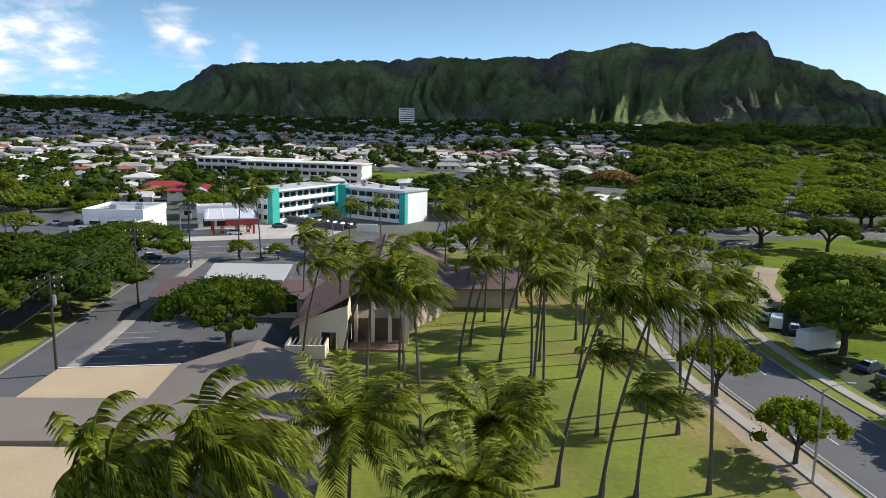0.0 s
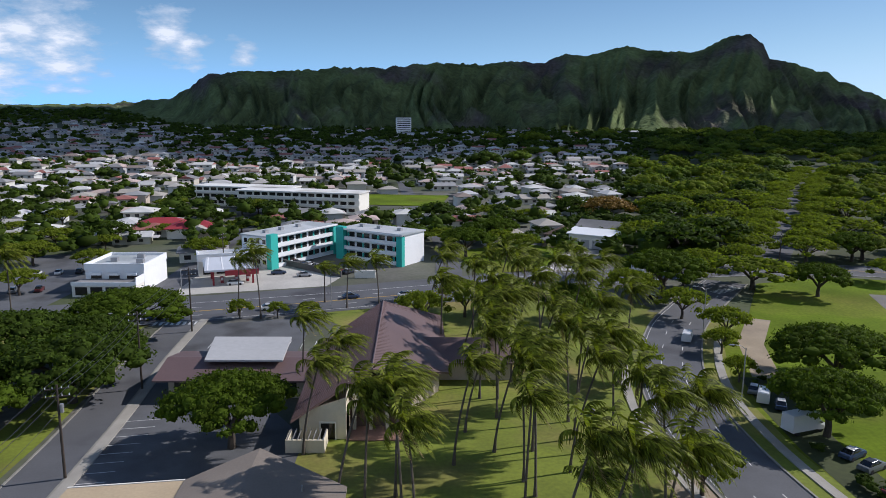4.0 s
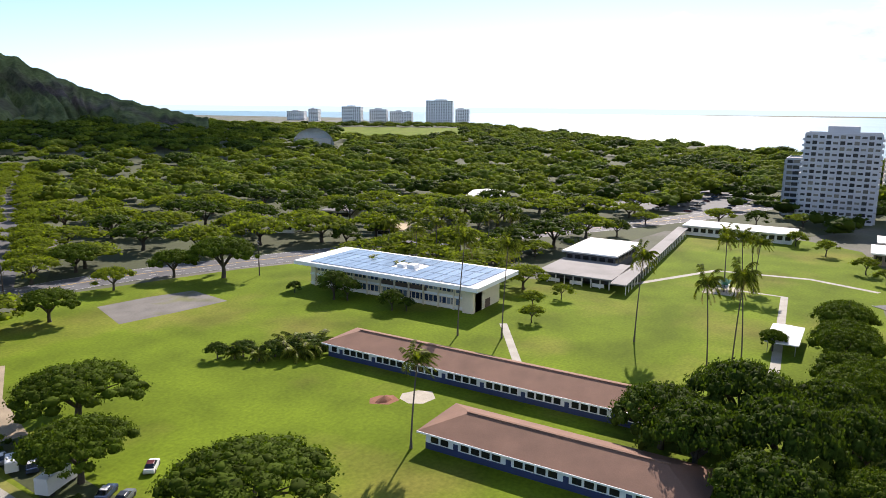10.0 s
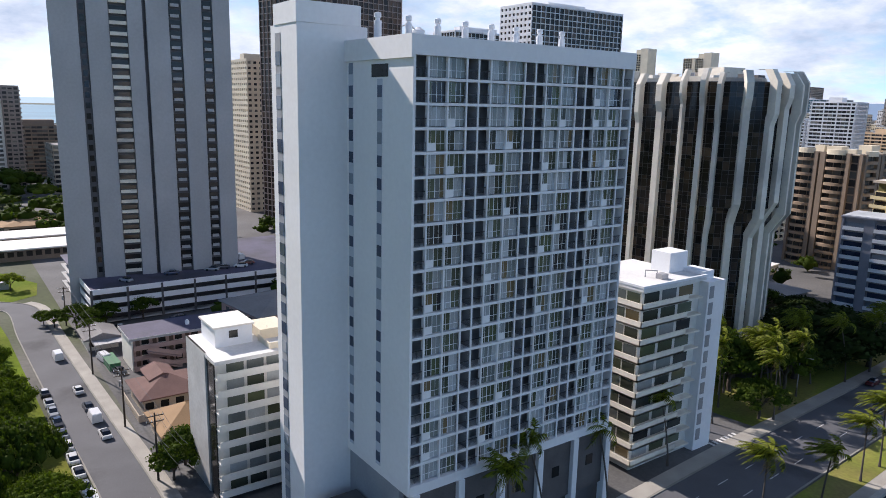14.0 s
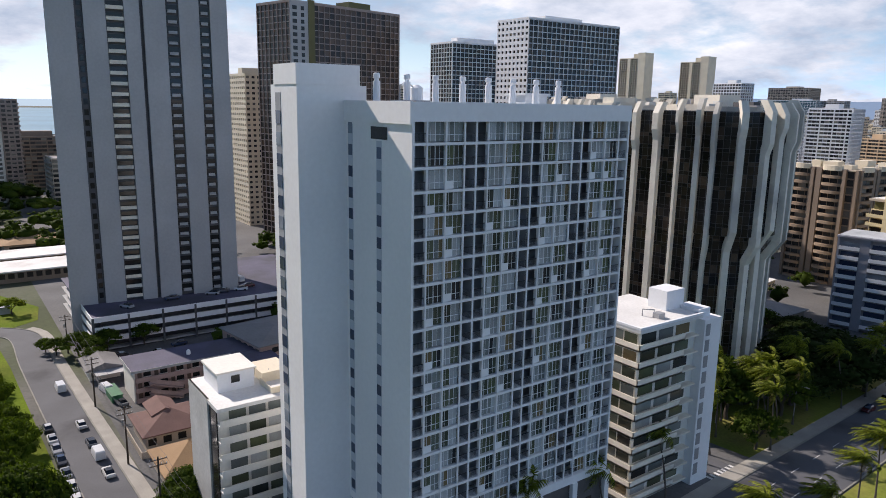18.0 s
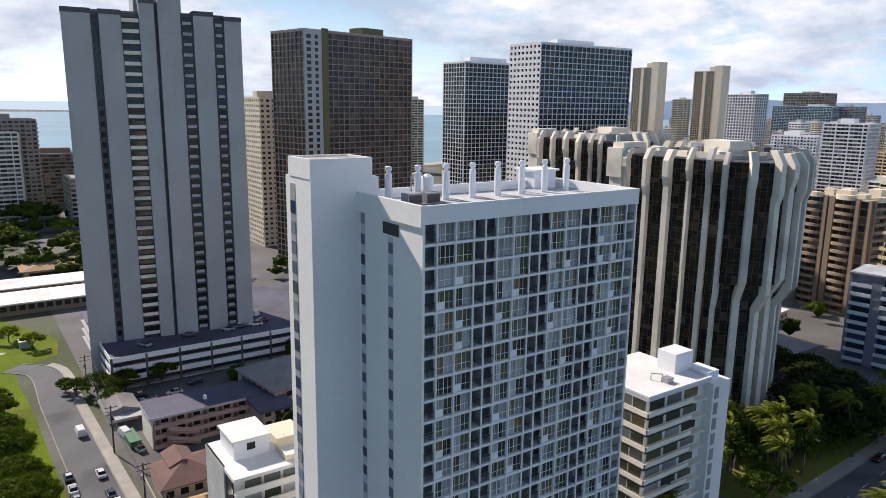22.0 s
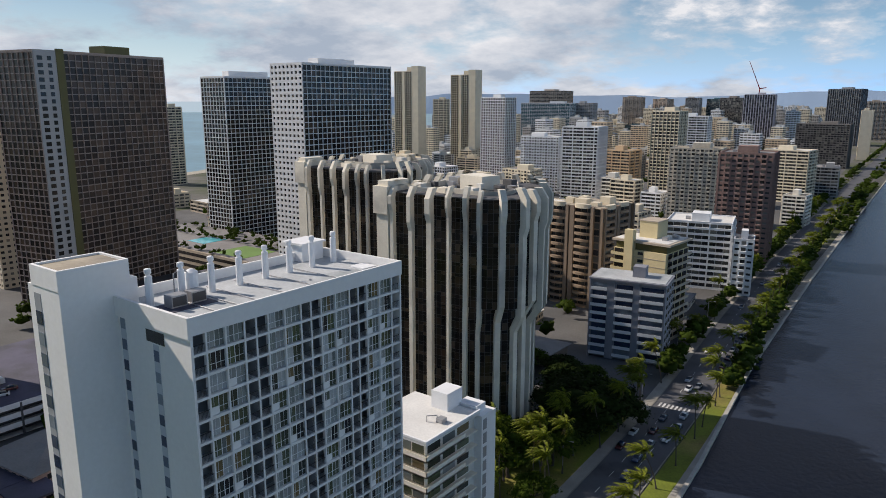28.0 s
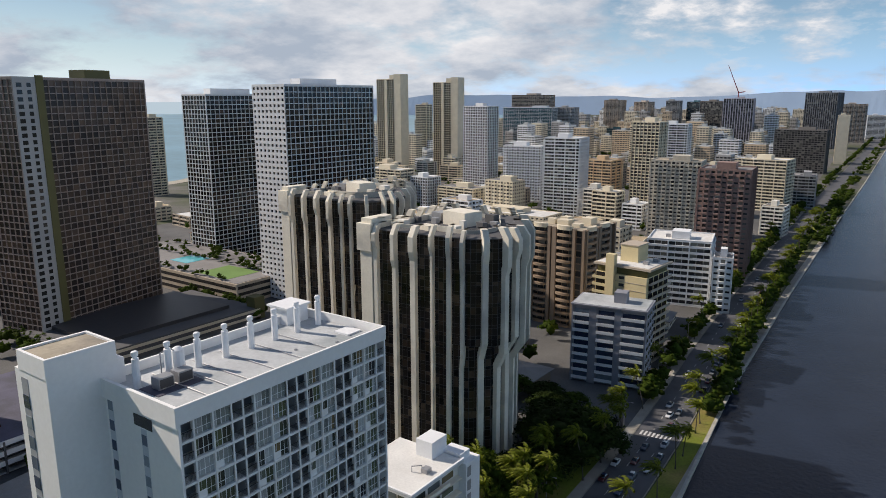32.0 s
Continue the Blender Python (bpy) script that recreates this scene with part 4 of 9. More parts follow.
# the two dark ribbed towers
def rib_tower(at, h, label):
    """A tower on a rounded plan. Its front stands straight; its blunt western corner steps out half-way up."""
    t = thing("ribbed_tower", label, "tower", "ribbed towers", at)
    plan = [(0, 0, 0), (-12, -3.6, 0), (-23.5, -7, 0.2), (-29.6, -10.5, 1.6), (-32.6, -16, 3.0), (-32.2, -23, 3.4), (-27.6, -31, 3.4), (-15, -43, 3.0), (7, -37, 0)]
    cx, cy, step = -12.0, -21.0, 39.0

    def ring(k, more=0.0):
        out = []
        for x, y, g in plan:
            d = math.hypot(x - cx, y - cy)
            f = (d + g * k + more) / d
            out.append((cx + (x - cx) * f, cy + (y - cy) * f))
        return out

    rr_ = random.Random(int(h * 10))
    lower, upper = ring(0), ring(1)
    part("glass_core", Shape().prism(lower, 0, step + 1).prism(upper, step, h - 2.4), DARKCON, t)
    part("flat_roof", Shape().prism(ring(1, -2.6), h - 3.2, h - 2.6), TANDECK, t, "tan roof behind the rib heads")
    wl = ring(0.6, -6.5)
    for (xa, ya), (xb, yb) in zip(wl, wl[1:] + wl[:1]):
        L = math.hypot(xb - xa, yb - ya)
        s_ = Shape()
        oriented_box(s_, (xa, ya), ((xb - xa) / L, (yb - ya) / L), ((yb - ya) / L, -(xb - xa) / L), 0, L, -0.3, 0, h - 2.6, h - rr_.choice((0.3, 0.9, 1.3)))
        part("screen_wall", s_, RIB, t)
    part("lift_house", Shape().box(-18, -27, h - 2.6, -9, -20, h + 1.6), RIB, t)
    for bx, by, bw, bh in ((-22, -15, 3, 1.9), (-15, -12, 4, 1.6), (-6, -10, 3, 2.2), (-25, -22, 2.6, 2.4), (-3, -17, 2.2, 1.8), (-19, -33, 3.4, 2.6), (-10, -33, 4.2, 2.0), (-24, -28, 2.4, 1.7), (-12, -16, 2.0, 2.8), (-1, -24, 3.0, 1.5), (-20, -19, 1.8, 2.6)):
        part("roof_box", Shape().box(bx, by, h - 2.6, bx + bw, by + bw * 0.7, h - 2.6 + bh), rr_.choice((OFFWHITE, METAL, DARKCON, RIB)), t)
    part("roof_unit", Shape().box(-8, -24, h - 1.6, -4, -20, h + 0.6), METAL, t)
    panes = Shape()
    fh = 2.95
    for poly, za, zb in ((lower, 0, step), (upper, step, h - 2.6)):
        for (x0, y0), (x1, y1) in zip(poly, poly[1:] + poly[:1]):
            L = math.hypot(x1 - x0, y1 - y0)
            u, n = ((x1 - x0) / L, (y1 - y0) / L), ((y1 - y0) / L, -(x1 - x0) / L)
            nb = max(1, round(L / 1.5))
            z = za
            while z < zb - 0.5:
                top = min(z + fh, zb)
                for b in range(nb):
                    pane(panes, (x0, y0), u, n, b * L / nb + 0.05, (b + 1) * L / nb - 0.05, 0.06, z + 0.1, top - 0.9)
                    pane(panes, (x0, y0), u, n, b * L / nb + 0.05, (b + 1) * L / nb - 0.05, 0.05, top - 0.84, top)
                z += fh
    tagged(part("glazing", panes, BRONZE, t, "bronze tinted window panels"), kind="stuff")
    # ribs follow the step and curl inwards at the top
    for i in range(len(plan)):
        (x0, y0, g0), (x1, y1, g1) = plan[i], plan[(i + 1) % len(plan)]
        (a0, b0), (a1, b1) = upper[i], upper[(i + 1) % len(plan)]
        L = math.hypot(x1 - x0, y1 - y0)
        n = ((y1 - y0) / L, -(x1 - x0) / L)
        u = ((x1 - x0) / L, (y1 - y0) / L)
        count = max(1, round(L / (5.6 if max(g0, g1) < 1 else 4.4)))
        for k in range(count):
            f = (k + 0.5) / count
            lo = (x0 + (x1 - x0) * f, y0 + (y1 - y0) * f)
            hi = (a0 + (a1 - a0) * f, b0 + (b1 - b0) * f)
            hw = rr_.choice((0.38, 0.5, 0.62, 0.85))
            dk, dt = rr_.uniform(-3, 2), rr_.uniform(-1.2, 0.4)
            s = Shape()
            rings = []
            for z, w, push in ((0, 0, 0), (step - 4.5 + dk, 0, 0), (step + 0.5 + dk, 1, 0), (h - 9.5 + dk, 1, 0), (h - 7.0 + dk, 1, 0.85), (h - 2.2 + dt, 1, 0.85), (h + 0.5 + dt, 1, -0.9), (h + 0.5 + dt, 1, -3.2)):
                bx, by = lo[0] + (hi[0] - lo[0]) * w, lo[1] + (hi[1] - lo[1]) * w
                rings.append(len(s.v))
                for da, dp in ((-hw, -0.6), (-hw, 1.45), (hw * 0.9, 1.45), (hw, -0.6)):
                    s.v.append((bx + u[0] * da + n[0] * (dp + push), by + u[1] * da + n[1] * (dp + push), z))
            for r0, r1 in zip(rings, rings[1:]):
                for e in range(4):
                    s.f.append((r0 + e, r0 + (e + 1) % 4, r1 + (e + 1) % 4, r1 + e))
            s.f.append(tuple(rings[-1] + e for e in range(4)))
            part("rib", s, RIB, t)
    part("end_wall", Shape().prism([(1.6, 1.9), (-2.4, 0.9), (-0.6, -8), (3.4, -8)], 0, h - 8.5), RIB, t, "pale solid end wall")
    part("end_wall_head", Shape().prism([(2.2, 2.6), (-2.8, 1.5), (-0.6, -8), (4.0, -8)], h - 8.5, h - 0.8), RIB, t)
    part("end_wall_cap", Shape().prism([(1.4, 1.4), (-2.2, 0.6), (-0.4, -8), (3.0, -8)], h - 0.8, h + 0.6), RIB, t)
    return t


rib_tower(pose(130, -147, 0, 0, 0, -12), 70.6, "dark bronze glass tower with curved white concrete ribs")
rib_tower(pose(198, -178.5, 0, 0, 0, -13.8), 71.5, "second dark glass tower with curved white ribs")


# the tall grey tower on its car park podium
def grey_tower():
    x0, x1, ya, yb, z0, z1 = 220.0, 246.0, -28.2, -76.0, 9.4, 104.8
    K = (ya - yb) / 47.8
    t = thing("grey_tower", "tall grey concrete tower with vertical ribs and balcony stacks", "tower", "city towers", Matrix.Translation((223.3, -28.4, 0)) @ pose(0, 0, 0, 0, 0, -7.3) @ Matrix.Translation((-220, 28.2, 0)))
    n = 32
    fh = (z1 - z0 - 1.0) / n
    # bays along the near face: (start, end, kind, height above, how far proud)
    bays = [(0, 7.2, "wall", 0, 0.0), (7.2, 9.3, "slot", 0, -0.9), (9.3, 14.9, "wall", 0, 0.0), (14.9, 19.6, "balcony", 0, -0.2), (19.6, 23.6, "wall", 3.5, 0.4), (23.6, 24.6, "gap", 3.5, -0.8),
            (24.6, 30.6, "wall", 7.0, 0.4), (30.6, 34.2, "slot2", 1.0, -0.7), (34.2, 39.8, "wall", 1.0, 0.0), (39.8, 42.9, "slot2", 1.0, -0.7), (42.9, 47.8, "wall", 0, 0.0)]
    core = Shape().box(x0 + 1.6, yb, z0, x1, ya, z1 - 0.4).box(x0 + 2.0, ya - 7.2, 0, x1, ya, z0)
    part("core", core, CONCRETE, t)
    part("roof", Shape().box(x0 + 1.8, yb + 0.3, z1 - 0.4, x1 - 0.3, ya - 0.3, z1 + 0.1), ROOFGREY, t)
    for a, b, kind, up, proud in bays:
        y0, y1 = ya - a * K, ya - b * K
        if kind == "wall":
            part("wall_panel", Shape().box(x0 - proud, y1, 0 if a == 0 else z0, x0 + 2.0, y0, z1 + up), CONCRETE, t)
            part("cap", Shape().box(x0 - proud - 0.12, y1 - 0.1, z1 + up - 1.2, x0 + 7, y0 + 0.1, z1 + up + 0.15), DARKCON, t)
            continue
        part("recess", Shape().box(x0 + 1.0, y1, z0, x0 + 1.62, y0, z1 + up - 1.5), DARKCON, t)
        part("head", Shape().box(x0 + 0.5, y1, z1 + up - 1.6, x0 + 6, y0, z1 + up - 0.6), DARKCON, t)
        if kind == "gap":
            continue
        for k in range(n):
            z = z0 + 1 + k * fh
            if kind == "balcony":
                bal = part("balcony", Shape().box(x0 - 0.1, y1 + 0.15, z, x0 + 1.0, y0 - 0.15, z + 0.28).box(x0 - 0.12, y1 + 0.15, z + 0.28, x0 + 0.04, y0 - 0.15, z + 1.0), RIB, t)
                part("window", Shape().box(x0 + 0.9, y1 + 0.3, z + 0.3, x0 + 0.98, y0 - 0.3, z + 2.2), GLASS, t)
            elif kind == "slot":
                part("window", Shape().box(x0 + 0.88, y1 + 0.5, z + 0.5, x0 + 0.99, y0 - 0.5, z + 2.1), GLASS, t)
            else:
                part("window", Shape().box(x0 + 0.88, y1 + 0.25, z + 0.3, x0 + 0.99, y0 - 0.25, z + 2.3), GLASS, t)
                part("sill", Shape().box(x0 + 0.3, y1 + 0.6, z + 0.1, x0 + 1.0, y0 - 0.6, z + 0.95), CONCRETE, t)
    side = Shape()
    for k in range(n):
        z = z0 + 1 + k * fh
        for xa in (225, 231, 237):
            side.face((xa, ya + 0.03, z + 0.8), (xa + 2.2, ya + 0.03, z + 0.8), (xa + 2.2, ya + 0.03, z + 2.1), (xa, ya + 0.03, z + 2.1))
    tagged(part("side_window", side, GLASS, t), kind="stuff")
    part("lift_house", Shape().box(226, -60, z1, 240, -47, z1 + 6), CONCRETE, t)


grey_tower()


def podium():
    x0, x1, y0, y1 = 205.8, 262.0, -106.0, -30.8
    t = thing("parking_podium", "white banded multi-storey car park below the grey tower", "car park")
    for k in range(4):
        z = 0.4 + k * 2.9
        part("deck", Shape().box(x0 + 0.25, y0 + 0.3, z, x1, y1 - 0.25, z + 0.3), PODDECK if k == 3 else CONCRETE, t)
        if k:
            part("parapet", Shape().box(x0, y0, z - 0.55, x0 + 0.22, y1, z + 0.95).box(x0 + 0.22, y1 - 0.22, z - 0.55, 222.5, y1, z + 0.95), WHITE, t, "pale grey painted parapet band")
    for i in range(9):
        y = y1 - 0.3 - i * 9.2
        part("pillar", Shape().box(x0 - 0.06, y - 0.3, 0, x0 + 0.5, y + 0.3, 9.9), DARKCON, t)
    # added inner walls, near black to paint the shade inside the decks
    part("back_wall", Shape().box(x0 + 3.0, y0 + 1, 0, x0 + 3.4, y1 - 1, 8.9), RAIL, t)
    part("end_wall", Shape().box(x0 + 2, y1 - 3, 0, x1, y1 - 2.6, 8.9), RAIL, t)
    return t


podium()

# brown slab with a square grid, and the two pale gridded slabs
tower("tall dark brown slab tower with a fine pale grid", 328, -166.5, 26, 68, 112, 12, "pggg", BROWNCON, BROWNPANE, 3.3, 2.8, name="brown_slab_tower", roof=ROOFGREY, trim=mat("brown_grid", (0.38, 0.30, 0.265), 0.8, 0.1, 0.2, 2, 0), penthouse=False)
slab = thing("brown_slab_end", "grey end bay of the brown slab with an olive stripe", "tower wing", at=pose(328, -166.5, 0, 0, 0, 12))
part("end_bay", Shape().box(-13.2, 24, 0, -12.6, 34, 112.9), CONCRETE, slab)
part("olive_stripe", Shape().box(-13.5, 20.5, 0, -12.9, 24, 113.6), OLIVE, slab)
part("roof_house", Shape().box(-4, -22, 112, 6, -8, 117), OLIVE, slab)
for k in range(38):
    part("window", Shape().box(-13.26, 26.2, 1.5 + k * 2.9, -13.18, 28.0, 3.2 + k * 2.9), GLASS, slab)
    part("window", Shape().box(-13.26, 30.2, 1.5 + k * 2.9, -13.18, 32.6, 3.2 + k * 2.9), GLASS, slab)
tower("tall white slab tower with a dark window grid", 282, -277, 24, 66, 110, 0, "wgwg", WHITE, BRONZE, 3.2, 2.8, name="white_slab_tower", roof=ROOFWHITE)
tower("second white slab tower with a dark window grid", 383, -303, 24, 62, 106, 0, "gggg", WHITE, BRONZE, 3.2, 2.8, name="white_slab_tower", roof=ROOFWHITE)
tower("cream tower with fine windows", 392, -152, 24, 22, 82, 0, "wwww", CREAM, FARPANES, 3.0, 2.8)

# apartment blocks along the canal road
def curved_tower():
    """A brown tower whose rounded balconies stand in stacks between plain piers."""
    w, d, h, n = 28.0, 28.0, 45.7, 15
    t = thing("brown_balcony_tower", "brown concrete tower with stacked curved balconies", "tower", "city towers", pose(141, -303, 0, 0, 0, -4))
    part("core", Shape().box(-w / 2 + 0.5, -d / 2 + 0.5, 0, w / 2 - 0.5, d / 2 - 0.5, h), BROWNCON, t)
    fh = h / n
    # along each wall: centre of a stack, its half width
    for o, u, nrm, L in (((w / 2, d / 2), (-1, 0), (0, 1), w), ((-w / 2, d / 2), (0, -1), (-1, 0), d)):
        for a0, a1 in ((0, 1.2), (8.6, 10.4), (11.2, 13.4), (21.6, 23.2), (L - 1.2, L)):
            s_ = Shape()
            oriented_box(s_, o, u, nrm, a0, a1, -0.6, 0.9, 0, h + 0.6)
            part("pier", s_, BROWNCON, t)
        glz = Shape()
        for k in range(n):
            for a in range(8):
                pane(glz, o, u, nrm, 0.4 + a * 3.2, 3.3 + a * 3.2, -0.42, k * fh + 0.3, (k + 1) * fh - 0.3)
        tagged(part("window", glz, FARPANES, t), kind="stuff")
        for c, half in ((4.9, 3.6), (17.5, 4.0)):
            for k in range(n + 1):
                poly = []
                for q in range(9):
                    th = math.pi * q / 8
                    a, p = c - half * math.cos(th), -0.3 + 2.3 * math.sin(th) ** 0.7
                    poly.append((o[0] + u[0] * a + nrm[0] * p, o[1] + u[1] * a + nrm[1] * p))
                area = sum(x0 * y1 - x1 * y0 for (x0, y0), (x1, y1) in zip(poly, poly[1:] + poly[:1]))
                poly = poly if area > 0 else poly[::-1]
                z = k * fh
                part("balcony", Shape().prism(poly, z - 0.15, z + (0.95 if k < n else 1.8)), BALCBROWN if k < n else CREAM, t)
    part("roof", Shape().box(-w / 2 - 0.3, -d / 2, h, w / 2, d / 2 + 0.3, h + 0.3), TANDECK, t)
    for x, y, a, b2, z in ((-9, -6, 5, 6, 3.2), (-1, 2, 6, 5, 2.4), (5, -8, 4, 5, 2.0), (-8, 5, 4, 4, 1.6), (6, 4, 4, 3, 2.6)):
        part("roof_box", Shape().box(x, y, h + 0.3, x + a, y + b2, h + 0.3 + z), CREAM, t)


curved_tower()


def yellow_block():
    w, d, h, n = 24.0, 20.0, 39.0, 12
    t = thing("yellow_apartment_block", "pale yellow apartment block with an olive roofline", "apartment building", "city towers", pose(99.5, -271, 0, 0, 0, -5))
    fh = (h - 3.4) / n
    part("core", Shape().box(-w / 2 + 1.2, -d / 2, 0, w / 2 - 0.6, d / 2 - 0.8, h - 3.4), WARMYEL, t)
    part("front_wall", Shape().box(-w / 2 + 1.2, d / 2 - 0.8, 0, 2.4, d / 2, h - 3.4), WARMYEL, t)
    part("lift_shaft", Shape().box(2.4, d / 2 - 1, 0, 6.0, d / 2 + 1.6, h + 4.6), WARMYEL, t, "tall pale yellow lift shaft")
    part("top_storey", Shape().box(-w / 2 + 1.6, -d / 2 + 0.6, h - 3.4, w / 2 - 1.2, d / 2 - 1.4, h - 0.5), OLIVE, t, "dark olive top storey")
    part("roof_slab", Shape().box(-w / 2 - 0.3, -d / 2 - 0.4, h - 0.5, w / 2, d / 2 + 0.2, h + 0.3), BEIGE, t)
    part("roof", Shape().box(-w / 2 + 1, -d / 2 + 1, h + 0.3, w / 2 - 1, d / 2 - 1, h + 0.5), ROOFWHITE, t, "bright white roof")
    part("roof_house", Shape().box(-3, -7, h + 0.5, 4.5, 2, h + 7.0), WARMYEL, t)
    part("roof_house_cap", Shape().box(-3.3, -7.3, h + 7.0, 4.8, 2.3, h + 7.4), BEIGE, t)
    for x, y in ((-9, -5), (-8, 2), (8, -6)):
        part("roof_unit", Shape().box(x, y, h + 0.5, x + 2.2, y + 1.6, h + 1.9), METAL, t)
    for k in range(n):
        z = 0.3 + k * fh
        part("balcony", Shape().box(6.0, d / 2 - 0.9, z, w / 2, d / 2 + 0.9, z + 0.2).box(6.0, d / 2 + 0.75, z + 0.2, w / 2, d / 2 + 0.9, z + 1.15).box(w / 2 - 0.15, d / 2 - 0.9, z + 0.2, w / 2, d / 2 + 0.75, z + 1.15), WARMYEL, t)
        part("window", Shape().box(6.4, d / 2 - 0.86, z + 0.3, w / 2 - 0.8, d / 2 - 0.78, z + 2.4), GLASS, t)
        part("floor_line", Shape().box(-w / 2 + 1.2, d / 2, z - 0.1, 2.4, d / 2 + 0.12, z + 0.1), BEIGE, t)
        part("window", Shape().box(-1.4, d / 2 - 0.02, z + 1.0, 0.8, d / 2 + 0.04, z + 2.2), FARPANES, t)
        part("side_balcony", Shape().box(-w / 2 - 0.3, -d / 2, z, -w / 2 + 1.2, d / 2 - 1.2, z + 0.2).box(-w / 2 - 0.3, -d / 2, z + 0.2, -w / 2 - 0.15, d / 2 - 1.2, z + 1.1), BEIGE, t)
        for i in range(4):
            part("side_window", Shape().box(-w / 2 + 1.12, -d / 2 + 0.6 + i * 4.6, z + 0.3, -w / 2 + 1.2, -d / 2 + 4.2 + i * 4.6, z + 2.4), GLASS, t)


yellow_block()


def slate_block():
    w, d, h, n = 27.0, 16.0, 29.5, 9
    t = thing("slate_apartment_block", "slate blue block with white balconies", "apartment building", "city towers", pose(95.3, -242.3, 0, 0, 0, 10))
    fh = (h - 2.0) / n
    part("core", Shape().box(-w / 2, -d / 2, 0, w / 2, d / 2 - 1.4, h), SLATE, t)
    for x0, x1 in ((w / 2 - 0.6, w / 2), (4.2, 7.0), (-4.6, -2.2), (-w / 2, -w / 2 + 0.6)):
        part("pier", Shape().box(x0, d / 2 - 1.4, 0, x1, d / 2 + 0.1, h), SLATE, t)
    part("roof_band", Shape().box(-w / 2 - 0.3, -d / 2 - 0.3, h, w / 2 + 0.3, d / 2 + 0.4, h + 0.5), SLATE, t)
    part("roof", Shape().box(-w / 2 + 0.4, -d / 2 + 0.4, h + 0.5, w / 2 - 0.4, d / 2 - 0.3, h + 0.7), DECKGREY, t)
    part("lift_house", Shape().box(-5, -3, h + 0.5, -0.5, 2, h + 4.6), SLATE, t)
    for k in range(n):
        z = 1.2 + k * fh
        for x0, x1 in ((7.0, w / 2 - 0.6), (-2.2, 4.2), (-w / 2 + 0.6, -4.6)):
            part("balcony", Shape().box(x0, d / 2 - 1.4, z, x1, d / 2 + 0.5, z + 0.2).box(x0, d / 2 + 0.35, z + 0.2, x1, d / 2 + 0.5, z + 1.15), WHITE, t, "white balcony front")
            part("window", Shape().box(x0 + 0.3, d / 2 - 1.4, z + 0.4, x1 - 0.3, d / 2 - 1.32, z + 2.3), BLUEPANE, t)
        for i in range(3):
            part("side_window", Shape().box(-w / 2 - 0.06, -d / 2 + 1.2 + i * 4.8, z + 0.8, -w / 2, -d / 2 + 3.8 + i * 4.8, z + 2.2), FARPANES, t)
            part("side_sill", Shape().box(-w / 2 - 0.2, -d / 2 + 1.0 + i * 4.8, z + 0.6, -w / 2, -d / 2 + 4.0 + i * 4.8, z + 0.78), STRIP, t)


